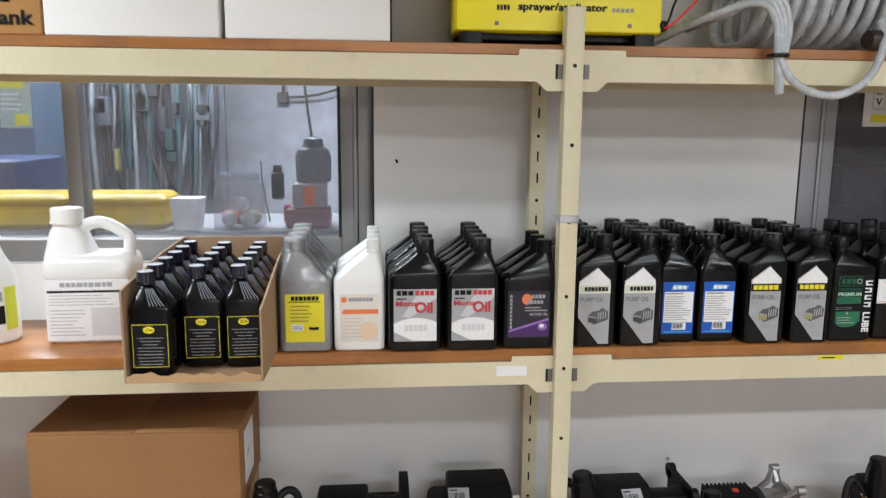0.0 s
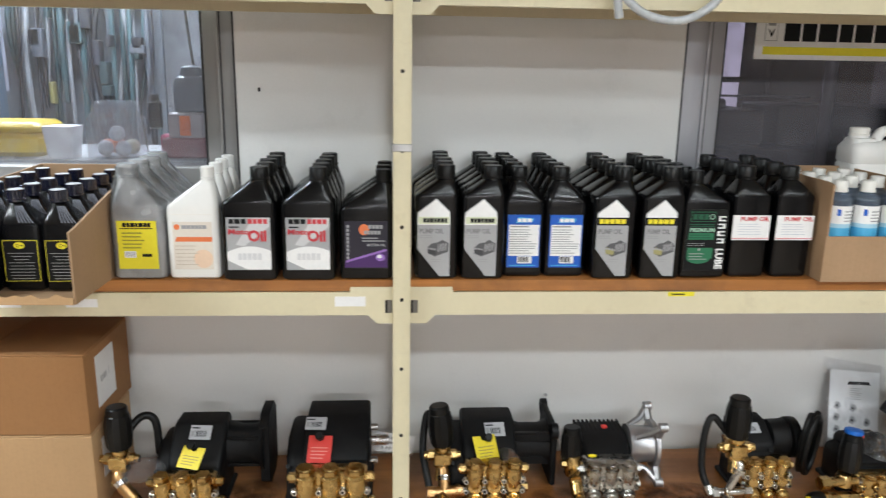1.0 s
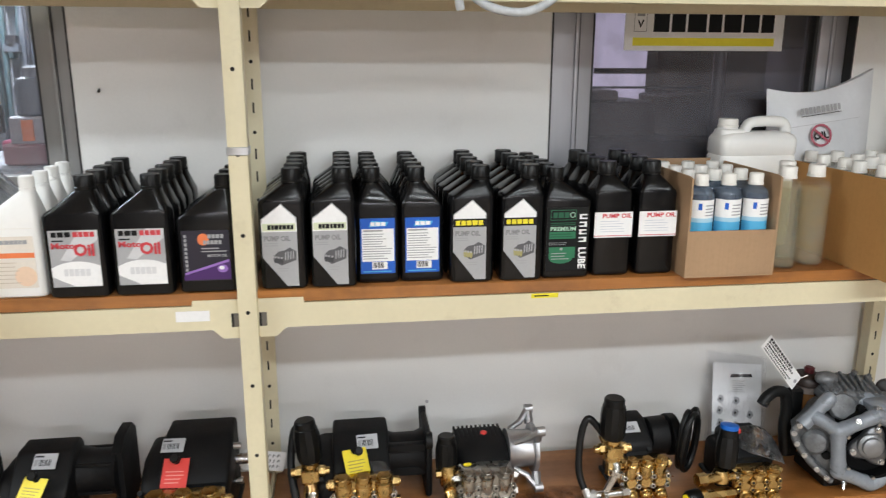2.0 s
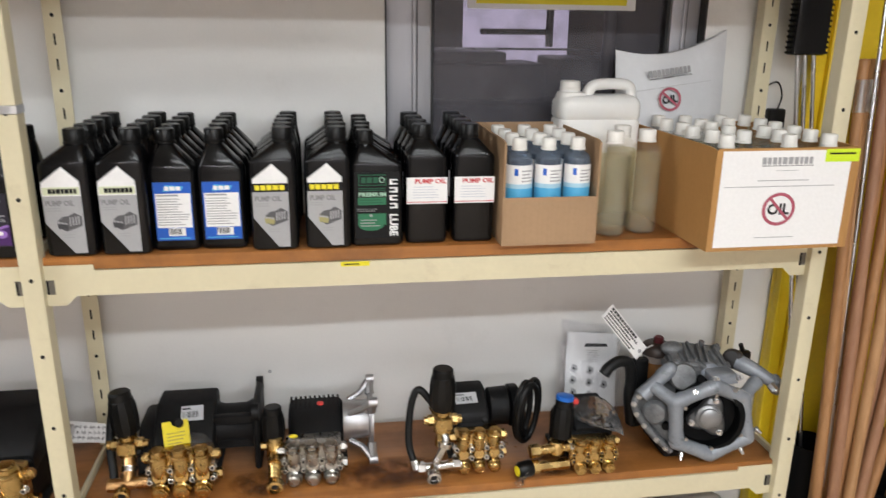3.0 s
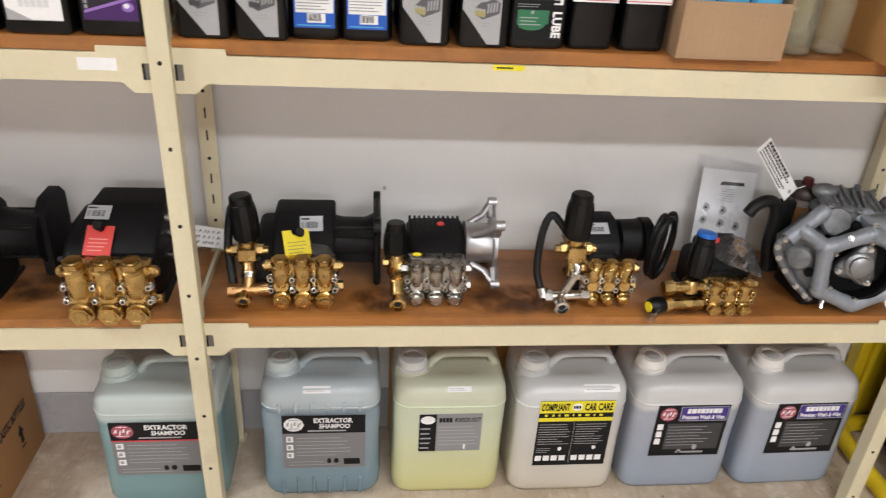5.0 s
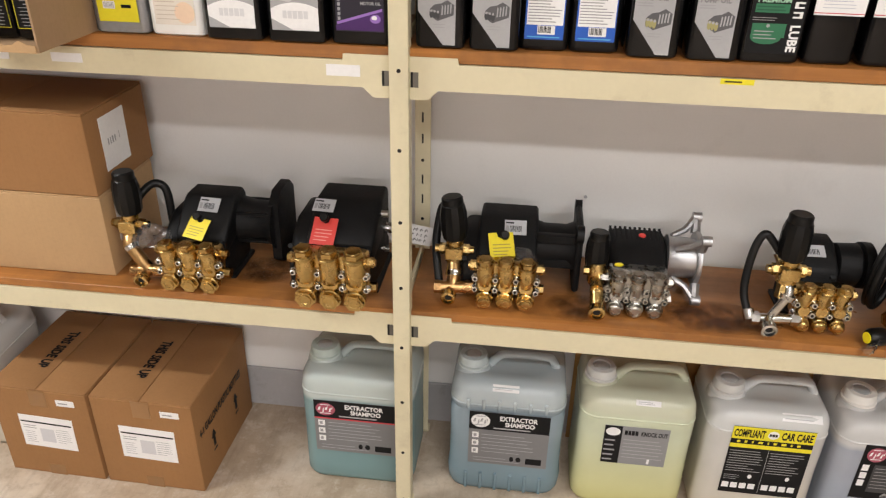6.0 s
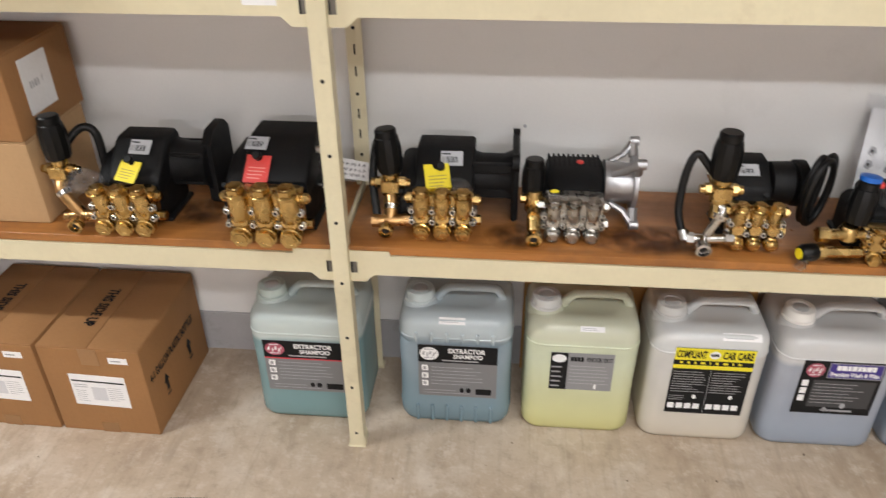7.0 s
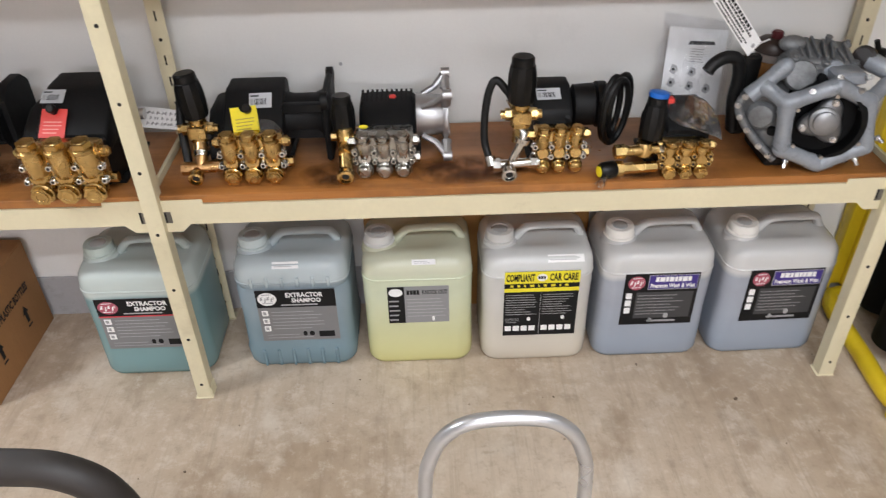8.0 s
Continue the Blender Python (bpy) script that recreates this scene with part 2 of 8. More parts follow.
YELLOW = surface("yellow_paint", (0.72, 0.52, 0.015), 0.4, vary=0.08, big=5.0, bump=0.06)
YELLOW_BOX = surface("yellow_enamel", (0.86, 0.74, 0.012), 0.35, vary=0.04, big=5.0, bump=0.04)
YELLOW_TAG = plain("yellow_tag", (0.85, 0.70, 0.02), 0.4)
RED_TAG = plain("red_tag", (0.68, 0.06, 0.05), 0.4)
PAPER = plain("white_paper", (0.84, 0.835, 0.83), 0.6)
PAPER_GREY = plain("grey_print", (0.34, 0.34, 0.35), 0.6)
SILVER_PRINT = plain("silver_print", (0.39, 0.39, 0.40), 0.35)
INK = plain("black_ink", (0.009, 0.009, 0.010), 0.42, 0.18)
RED_INK = plain("red_ink", (0.56, 0.05, 0.065), 0.5)
ROSE_INK = plain("rose_ink", (0.40, 0.09, 0.13), 0.5)
BAG = film_skin("clear_bag", 0.05, 0.12, 1.35)
MATTE_BLACK = surface("matte_black", (0.004, 0.004, 0.0042), 0.65, vary=0.2, bump=0.2, spec=0.15)
ORANGE_INK = plain("orange_ink", (0.75, 0.20, 0.07), 0.5)
YELLOW_INK = plain("yellow_ink", (0.80, 0.70, 0.03), 0.5)
BLUE_INK = plain("blue_ink", (0.012, 0.10, 0.50), 0.4)
SKY_INK = plain("sky_ink", (0.10, 0.42, 0.70), 0.4)
GREEN_INK = plain("green_ink", (0.012, 0.095, 0.048), 0.4)
PURPLE_INK = plain("purple_ink", (0.06, 0.018, 0.12), 0.4)
VIOLET_INK = plain("violet_ink", (0.05, 0.03, 0.22), 0.4)
LILAC_INK = plain("lilac_ink", (0.30, 0.16, 0.50), 0.4)
PINK = plain("pink_plastic", (0.65, 0.12, 0.22), 0.4)
# grey in the pane's colour stands in for a whitish veil of reflections
GLASS = see_through("window_glass", (0.88, 0.89, 0.93), 0.82, 0.10, (0.42, 0.42, 0.44))
JAR = see_through("jar_plastic", (0.90, 0.91, 0.93), 0.70, 0.1, (0.55, 0.56, 0.58))
# here too the grey base is painted haze, for reflections over the dark room
GLASS_DARK = see_through("window_glass_veiled", (0.78, 0.77, 0.82), 0.70, 0.03, (0.25, 0.24, 0.26))
FILM = film_skin("clear_film", 0.035, 0.10, 1.5)
CLEAR = see_through("clear_bottle", (0.99, 0.985, 0.965), 0.93, 0.05, (0.7, 0.68, 0.62), 0.05)
SMOKE = surface("grey_translucent", (0.40, 0.41, 0.415), 0.22, vary=0.12, big=12.0, bump=0.1, coat=0.5)
HOSE_CLEAR = surface("clear_hose", (0.52, 0.55, 0.58), 0.25, vary=0.15, big=30.0, bump=0.1, coat=0.4)
AMBER = surface("amber_oil", (0.20, 0.09, 0.03), 0.2, vary=0.15, coat=0.5)

# ---- shape helpers ----
class Geo:
    """Gathers faces in lists; m is laid on whatever is added next, mi is its material slot."""

    def __init__(self):
        self.v, self.f, self.k, self.m, self.mi = [], [], [], Matrix.Identity(4), 0

    def add(self, verts, faces, mi=None):
        o, turn = len(self.v), self.m
        self.v += [tuple(turn @ Vector(p)) for p in verts]
        self.f += [tuple(i + o for i in f) for f in faces]
        self.k += [self.mi if mi is None else mi] * len(faces)
        return self

    def rings(self, rings, close=True, mi=None):
        n = len(rings[0])
        faces = [(j * n + i, j * n + (i + 1) % n, (j + 1) * n + (i + 1) % n, (j + 1) * n + i) for j in range(len(rings) - 1) for i in range(n)]
        if close:
            faces += [tuple(reversed(range(n))), tuple((len(rings) - 1) * n + i for i in range(n))]
        return self.add([p for r in rings for p in r], faces, mi)

    def box(self, x0, y0, z0, x1, y1, z1, r=0.0, mi=None):
        """A block with rounded upright edges and chamfered top and bottom."""
        if not r:
            return self.rings([[(x0, y0, z), (x1, y0, z), (x1, y1, z), (x0, y1, z)] for z in (z0, z1)], mi=mi)
        cx, cy, hw, hd = (x0 + x1) / 2, (y0 + y1) / 2, (x1 - x0) / 2, (y1 - y0) / 2
        out = [(z0, 0.6 * r), (z0 + 0.6 * r, 0), (z1 - 0.6 * r, 0), (z1, 0.6 * r)]
        return self.rings([rrect(cx, cy, z, hw - i, hd - i, r, 2) for z, i in out], mi=mi)

    def cyl(self, a, b, r0, r1=None, n=16, mi=None, bevel=0.0):
        a, b = Vector(a), Vector(b)
        r1 = r0 if r1 is None else r1
        d = (b - a).normalized()
        q = d.to_track_quat("Z", "Y")
        steps = [(a, r0), (b, r1)]
        if bevel:
            steps = [(a, r0 - bevel), (a + d * bevel, r0), (b - d * bevel, r1), (b, r1 - bevel)]
        return self.rings([[p + q @ Vector((r * math.cos(t), r * math.sin(t), 0)) for t in turns(n)] for p, r in steps], mi=mi)

    def lathe(self, profile, n=20, at=(0, 0, 0), axis=(0, 0, 1), mi=None):
        """profile: pairs of radius and height along the axis."""
        q, o = Vector(axis).to_track_quat("Z", "Y"), Vector(at)
        return self.rings([[o + q @ Vector((r * math.cos(t), r * math.sin(t), z)) for t in turns(n)] for r, z in profile], mi=mi)

    def tube(self, path, r, n=10, mi=None, loop=False):
        pts = [Vector(p) for p in path]
        rings, up = [], None
        for i, p in enumerate(pts):
            a, b = pts[i - 1] if i or loop else p, pts[(i + 1) % len(pts)] if i + 1 < len(pts) or loop else p
            d = (b - a).normalized()
            if up is None:
                up = d.orthogonal().normalized()
            up = (up - d * up.dot(d)).normalized()
            side = d.cross(up)
            rr = r[i] if isinstance(r, (list, tuple)) else r
            rings.append([p + (up * math.cos(t) + side * math.sin(t)) * rr for t in turns(n)])
        if loop:
            return self.rings(rings + [rings[0]], close=False, mi=mi)
        return self.rings(rings, mi=mi)

    def ball(self, c, r, n=12, squash=(1, 1, 1), mi=None):
        rings = [[(c[0] + squash[0] * r * math.sin(a) * math.cos(t), c[1] + squash[1] * r * math.sin(a) * math.sin(t), c[2] - squash[2] * r * math.cos(a)) for t in turns(n)]
                 for a in [0.02 + (math.pi - 0.04) * j / 8 for j in range(9)]]
        return self.rings(rings, mi=mi)

    def plate(self, pts, thick, mi=None):
        """A flat piece in the x, z plane, from y=0 back to thick."""
        return self.rings([[(x, y, z) for x, z in pts] for y in (0, thick)], mi=mi)

    def mesh(self, name, mats, smooth=38):
        me = bpy.data.meshes.new(name)
        me.from_pydata(self.v, [], self.f)
        for m in mats if isinstance(mats, (list, tuple)) else [mats]:
            me.materials.append(m)
        me.polygons.foreach_set("material_index", self.k)
        bm = bmesh.new()
        bm.from_mesh(me)
        bmesh.ops.recalc_face_normals(bm, faces=bm.faces)
        bm.to_mesh(me)
        bm.free()
        if smooth:
            me.polygons.foreach_set("use_smooth", [True] * len(me.polygons))
            me.set_sharp_from_angle(angle=radians(smooth))
        return me


def turns(n):
    return [2 * math.pi * i / n for i in range(n)]


def rrect(cx, cy, z, hw, hd, r, n=3):
    """A rounded rectangle at height z."""
    r = max(0.0005, min(r, hw, hd))
    return [(cx + sx * (hw - r) + r * math.cos(radians(a + 90 * j / n)), cy + sy * (hd - r) + r * math.sin(radians(a + 90 * j / n)), z)
            for sx, sy, a in ((1, 1, 0), (-1, 1, 90), (-1, -1, 180), (1, -1, 270)) for j in range(n + 1)]


def curve_through(points, steps=8):
    """A smooth line through points (Catmull-Rom)."""
    p = [Vector(q) for q in points]
    p = [2 * p[0] - p[1]] + p + [2 * p[-1] - p[-2]]
    out = []
    for i in range(1, len(p) - 2):
        for j in range(steps):
            s = j / steps
            out.append(0.5 * (2 * p[i] + (p[i + 1] - p[i - 1]) * s + (2 * p[i - 1] - 5 * p[i] + 4 * p[i + 1] - p[i + 2]) * s * s + (3 * p[i] - p[i - 1] - 3 * p[i + 1] + p[i + 2]) * s ** 3))
    return out + [p[-2]]


def thing(name, m, label, category, group="", kind=""):
    ob = new(name)
    ob.empty_display_size = 0.05
    ob.matrix_basis = m
    return tagged(ob, label, category, group, kind)


def part(name, geo, material, parent=None, label="", smooth=38):
    ob = new(name, geo if isinstance(geo, bpy.types.Mesh) else geo.mesh(name, material, smooth))
    ob.parent = parent
    return tagged(ob, label)


LETTERS = {}


def letters(text):
    """The flat faces of a text in the built-in font, one unit high, starting at x=0."""
    if text not in LETTERS:
        data = bpy.data.curves.new("lettering", "FONT")
        data.body, data.offset, data.resolution_u = text, 0.036, 2
        ob = new("lettering", data)
        me = ob.evaluated_get(bpy.context.evaluated_depsgraph_get()).to_mesh()
        v = [(p.co.x, p.co.y) for p in me.vertices]
        f = [tuple(q.vertices) for q in me.polygons]
        ob.evaluated_get(bpy.context.evaluated_depsgraph_get()).to_mesh_clear()
        bpy.data.objects.remove(ob)
        bpy.data.curves.remove(data)
        x0, x1 = min(p[0] for p in v), max(p[0] for p in v)
        y0, y1 = min(p[1] for p in v), max(p[1] for p in v)
        LETTERS[text] = ([((x - x0) / (x1 - x0), (y - y0) / (y1 - y0)) for x, y in v], f)
    return LETTERS[text]


class Print:
    """A printed sheet in the x, z plane that faces -y: layers of flat ink on a thin base."""

    def __init__(self, mats):
        self.g, self.mats, self.n = Geo(), list(mats), 0

    def slot(self, m):
        if m not in self.mats:
            self.mats.append(m)
        return self.mats.index(m)

    def poly(self, pts, m, layer=0):
        y = -0.0004 * layer
        if layer:
            self.g.add([(x, y, z) for x, z in pts], [tuple(range(len(pts)))], self.slot(m))
        else:
            self.g.rings([[(x, yy, z) for x, z in pts] for yy in (0.0, 0.0009)], mi=self.slot(m))
        return self

    def rect(self, x0, z0, x1, z1, m, layer=0):
        return self.poly([(x0, z0), (x1, z0), (x1, z1), (x0, z1)], m, layer)

    def oval(self, x, z, rx, rz, m, layer=1, n=20):
        return self.poly([(x + rx * math.cos(t), z + rz * math.sin(t)) for t in turns(n)], m, layer)

    def ring(self, x, z, r, w, m, layer=1, n=28):
        v = [(x + k * math.cos(t), -0.0004 * layer, z + k * math.sin(t)) for k in (r, r - w) for t in turns(n)]
        self.g.add(v, [(i, (i + 1) % n, n + (i + 1) % n, n + i) for i in range(n)], self.slot(m))
        return self

    def text(self, s, x0, z0, x1, z1, m, layer=2, down=False):
        v, f = letters(s)
        if down:
            pts = [(x0 + b * (x1 - x0), -0.0004 * layer, z1 - a * (z1 - z0)) for a, b in v]
        else:
            pts = [(x0 + a * (x1 - x0), -0.0004 * layer, z0 + b * (z1 - z0)) for a, b in v]
        self.g.add(pts, f, self.slot(m))
        return self

    def lines(self, x0, z0, x1, z1, count, m, layer=1, seed=1, fill=0.45):
        """Small print: rows of bars of uneven length."""
        rnd = random.Random(seed)
        step = (z1 - z0) / count
        for i in range(count):
            z = z1 - (i + 1) * step + step * 0.25
            self.rect(x0, z, x0 + (x1 - x0) * rnd.uniform(0.6, 1.0), z + step * fill, m, layer)
        return self

    def blocks(self, x0, z0, x1, z1, count, m, layer=2, gap=0.22):
        """A brand name as plain blocks of its letters' size."""
        rnd = random.Random(count)
        wide = [rnd.uniform(0.72, 1.18) for i in range(count)]
        k, x, space = (x1 - x0) / sum(wide), x0, gap * 0.75 * (x1 - x0) / count
        for w in wide:
            self.rect(x, z0, x + w * k - space, z1, m, layer)
            x += w * k
        return self

    def fit(self, x0, z0, x1, z1):
        """Stretch the whole sheet to these edges."""
        xs, zs = [v[0] for v in self.g.v], [v[2] for v in self.g.v]
        a, b, c, d = min(xs), max(xs), min(zs), max(zs)
        self.g.v = [(x0 + (x - a) / (b - a) * (x1 - x0), y, z0 + (z - c) / (d - c) * (z1 - z0)) for x, y, z in self.g.v]
        return self

    def mesh(self, name):
        """The base sheet and the ink on it, or None for what there is not."""
        out = []
        for want in (True, False):
            pick = [(f, k) for f, k in zip(self.g.f, self.g.k) if (max(self.g.v[i][1] for i in f) >= 0) == want]
            used = sorted({i for f, k in pick for i in f})
            at = {i: n for n, i in enumerate(used)}
            me = bpy.data.meshes.new(name if want else "print") if pick else None
            if pick:
                me.from_pydata([self.g.v[i] for i in used], [], [tuple(at[i] for i in f) for f, k in pick])
                for m in self.mats:
                    me.materials.append(m)
                me.polygons.foreach_set("material_index", [k for f, k in pick])
            out.append(me)
        return out


def sheet(name, p, parent, at, label="", rx=0, ry=0, rz=0):
    """The sheet itself, and under it its ink as one part."""
    base, ink = p.mesh(name)
    ob = new(name, base or ink)
    ob.parent = parent
    ob.matrix_basis = pose(*at, rx, ry, rz)
    if base and ink:
        over = tagged(new("print", ink), kind="stuff")
        over.parent = ob
    elif not base:
        tagged(ob, kind="stuff")
    return tagged(ob, label)


# print made before the rest, while the scene is small
for words in ("PUMP OIL", "Motor", "Oil", "LUBE", "PREMIUM", "OIL", "THIS SIDE UP", "4-1 GALLON PLASTIC BOTTLES", "EXTRACTOR", "SHAMPOO", "COMPLIANT", "CAR CARE", "Premium Wash & Wax", "sprayer/applicator", "Tank", "MOTOR OIL", "KNOCK OUT"):
    letters(words)

# ---- the room ----
OIL_Z, PUMP_Z, TOP_Z = 1.194, 0.612, 1.830
WALL_Y, BEAM_Y, POST_Y, REAR_Y = 1.905, 1.552, 1.535, 1.850


def structure(name, geo, material, label, category, smooth=0):
    ob = part(name, geo, material, None, label, smooth)
    return tagged(ob, label, category, kind="structure")


structure("floor", Geo().box(-4.0, -5.0, -0.12, 5.0, 6.2, 0.0), FLOOR, "worn tan concrete floor with brushed streaks and stains", "floor")
# unseen ceiling and closing walls, mid-toned so less light bounces into the shade
structure("ceiling", Geo().box(-4.0, -5.0, 2.60, 5.0, 6.2, 2.72), CEILING, "unseen ceiling over the shop, toned down to cut bounce light", "ceiling")
structure("wall_south", Geo().box(-4.0, -5.12, 0, 5.0, -5.0, 2.6), SHOP_WALL, "unseen closing wall behind the aisle, dulled to cut bounce light", "wall")
structure("wall_west", Geo().box(-4.12, -5.0, 0, -4.0, 6.2, 2.6), SHOP_WALL, "unseen closing side wall of the shop, dulled to cut bounce light", "wall")
structure("wall_east", Geo().box(5.0, -5.0, 0, 5.12, 6.2, 2.6), SHOP_WALL, "unseen closing side wall of the shop, dulled to cut bounce light", "wall")
structure("wall_back", Geo().box(-4.0, 6.08, 0, 5.0, 6.2, 2.6), WALL, "white painted wall at the back of the workshop", "wall")

# the wall behind the shelves, with its two window openings
LW0, LW1, LZ0, LZ1 = -1.75, 0.078, 1.325, 2.25
RW0, RW1, RZ0, RZ1 = 1.194, 1.990, 1.26, 2.25
g = Geo()
g.box(-4.0, WALL_Y, 0, LW0, WALL_Y + 0.12, 2.6)
g.box(LW0, WALL_Y, 0, LW1, WALL_Y + 0.12, LZ0)
g.box(LW0, WALL_Y, LZ1, LW1, WALL_Y + 0.12, 2.6)
g.box(LW1, WALL_Y, 0, RW0, WALL_Y + 0.12, 2.6)
g.box(RW0, WALL_Y, 0, RW1, WALL_Y + 0.12, RZ0)
g.box(RW0, WALL_Y, RZ1, RW1, WALL_Y + 0.12, 2.6)
g.box(RW1, WALL_Y, 0, 5.0, WALL_Y + 0.12, 2.6)
structure("wall_north", g, WALL, "white painted wall with grey scuffs behind the shelving", "wall")
structure("baseboard", Geo().box(-4.0, WALL_Y - 0.008, 0.0, 5.0, WALL_Y, 0.140, 0.003), BASEBOARD, "dull grey vinyl baseboard along the wall", "baseboard")


def window(name, x0, x1, z0, z1, frame_w, glass, label, mullions=(), sill=0.055, frame_r=None, metal=None):
    w = thing(name, pose(x0, WALL_Y + 0.032, z0), label, "window", kind="structure")
    wd, ht = x1 - x0, z1 - z0
    fr, metal = frame_r or frame_w, metal or ALU
    for x in (-0.003, wd - 0.001):
        part("caulk_line", Geo().box(x, -0.034, 0, x + 0.004, 0.0, ht), GASKET, w)
    for x in (frame_w * 0.58, wd - fr * 0.62):
        part("frame_stop", Geo().box(x, -0.006, 0, x + 0.010, 0.002, ht, 0.002), metal or ALU, w)
        part("frame_groove", Geo().box(x + 0.011, -0.0008, 0, x + 0.0135, 0.002, ht), GASKET, w)
    for nm, a in (("window_frame", (0, 0, 0, frame_w, 0.07, ht)), ("window_frame", (wd - fr, 0, 0, wd, 0.07, ht)), ("window_sill", (frame_w, 0, 0, wd - fr, 0.07, sill)), ("window_head", (frame_w, 0, ht - 0.06, wd - fr, 0.07, ht))):
        part(nm, Geo().box(*a, 0.004), metal, w)
    for a in (frame_w, wd - fr - 0.008):
        part("gasket", Geo().box(a, 0.012, sill, a + 0.008, 0.05, ht - 0.06), GASKET, w)
    edges = [frame_w + 0.008]
    for m in mullions:
        part("mullion", Geo().box(m - x0 - 0.019, 0.004, sill, m - x0 + 0.019, 0.066, ht - 0.06, 0.004), ALU, w)
        edges += [m - x0 - 0.019, m - x0 + 0.019]
    edges.append(wd - fr - 0.008)
    for a, b in zip(edges[::2], edges[1::2]):
        pane = part("pane", Geo().box(a, 0.034, sill, b, 0.039, ht - 0.06), glass, w, smooth=0)
        pane.visible_shadow = False
    return w


window("window_1", LW0, LW1, LZ0, LZ1, 0.080, GLASS, "wide grey aluminium framed window into a cluttered workshop", (-0.650,))
window("window_2", RW0, RW1, RZ0, RZ1, 0.112, GLASS_DARK, "grey aluminium framed window into a dark room", frame_r=0.075, metal=ALU_LIT)

# ---- the shelving ----
LEFT_X, MID_X, RIGHT_X = -1.168, 0.482, 2.132


HOLE_MESH = Geo().cyl((0, 0.004, 0), (0, -0.0006, 0), 0.0042, n=12).mesh("bolt_hole", HOLE)
SLOT_MESH = Geo().box(-0.002, -0.0006, -0.012, 0.002, 0.003, 0.012).mesh("slot", HOLE)
HOLES = [0.0495 + 0.158 * i for i in range(12)]
unit = thing("shelving_unit", pose(0, 0, 0), "cream painted steel shelving with stained wooden shelf boards", "shelving")
for x in (LEFT_X, MID_X, RIGHT_X):
    g = Geo()
    g.box(x - 0.0185, POST_Y, 0.002, x + 0.0185, POST_Y + 0.0025, 1.902, 0.001)
    g.box(x - 0.0185, POST_Y + 0.0025, 0.002, x - 0.0160, POST_Y + 0.036, 1.902)
    g.box(x + 0.0160, POST_Y + 0.0025, 0.002, x + 0.0185, POST_Y + 0.036, 1.902)
    post = part("front_post", g, CREAM, unit)
    for z in HOLES:
        ob = part("bolt_hole", HOLE_MESH, None, post)
        ob.location = (x, POST_Y, z)
    g = Geo().box(x - 0.024, POST_Y - 0.003, 0.0, x + 0.0225, POST_Y + 0.04, 0.004, 0.002)
    g.box(x + 0.019, POST_Y + 0.002, 0.004, x + 0.0225, POST_Y + 0.036, 0.035)
    part("foot_plate", g, CREAM, post)
    g = Geo()
    g.box(x - 0.0185, REAR_Y, 0.002, x + 0.0195, REAR_Y + 0.0025, 1.902, 0.001)
    g.box(x - 0.0185, REAR_Y + 0.0025, 0.002, x - 0.016, REAR_Y + 0.034, 1.902)
    rear = part("rear_post", g, CREAM, unit)
    for i in range(36):
        ob = part("slot" if i % 3 else "bolt_hole", SLOT_MESH if i % 3 else HOLE_MESH, None, rear)
        ob.location = (x, REAR_Y, 0.07 + 0.0525 * i - (0 if i % 3 else 0.003))
    g = Geo().box(x - 0.0235, REAR_Y - 0.005, 0.0, x + 0.0225, REAR_Y + 0.029, 0.004, 0.002)
    part("foot_plate", g, CREAM, rear)

for (xa, xb) in ((LEFT_X, MID_X), (MID_X, RIGHT_X)):
    for z in (PUMP_Z, OIL_Z, TOP_Z):
        zt = z - (0.027 if z == OIL_Z else 0.022)
        zb = zt - 0.051
        x0, x1 = xa + 0.001, xb - 0.001
        # the front rail with its stepped end plates, then the rear rail
        pts = [(x0, zb - 0.019), (x0 + 0.052, zb - 0.019), (x0 + 0.072, zb), (x1 - 0.072, zb), (x1 - 0.052, zb - 0.019), (x1, zb - 0.019), (x1, zt + 0.012), (x1 - 0.108, zt + 0.012), (x1 - 0.110, zt), (x0 + 0.110, zt), (x0 + 0.108, zt + 0.012), (x0, zt + 0.012)]
        g = Geo()
        g.m = Matrix.Translation((0, BEAM_Y, 0))
        g.plate(pts, 0.0022)
        g.box(x0 + 0.06, 0.002, zb, x1 - 0.06, 0.020, zb + 0.0022)
        g.box(x0 + 0.06, 0.002, zt - 0.0022, x1 - 0.06, 0.020, zt)
        rail = part("front_rail", g, CREAM, unit)
        for sx in (x0 + 0.0265, x1 - 0.0265):
            part("hook_slot", Geo().box(sx - 0.0075, BEAM_Y - 0.0007, zb + 0.005, sx + 0.0075, BEAM_Y + 0.001, zb + 0.034), STEEL_DARK, rail)
            # flat dark strip paints the shade at one edge of the slot
            part("slot_shade", Geo().box(sx - 0.0075, BEAM_Y - 0.0011, zb + 0.005, sx - 0.0030, BEAM_Y - 0.0003, zb + 0.034), HOLE, rail)
        g = Geo().box(x0 + 0.02, 1.871, zb, x1 - 0.02, 1.879, zt, 0.001)
        part("rear_rail", g, CREAM, unit)
        board = Geo().box(x0 + 0.006, BEAM_Y + 0.0035, zt + 0.001, x1 - 0.006, 1.868, z, 0.0025)
        part("shelf_board", board, SHELF_WOOD, unit)
for x in (LEFT_X, MID_X, RIGHT_X):
    for z in (PUMP_Z, OIL_Z, TOP_Z):
        part("side_tie", Geo().box(x - 0.004, POST_Y + 0.037, z - 0.06, x + 0.004, REAR_Y - 0.001, z + 0.012, 0.001), CREAM, unit)
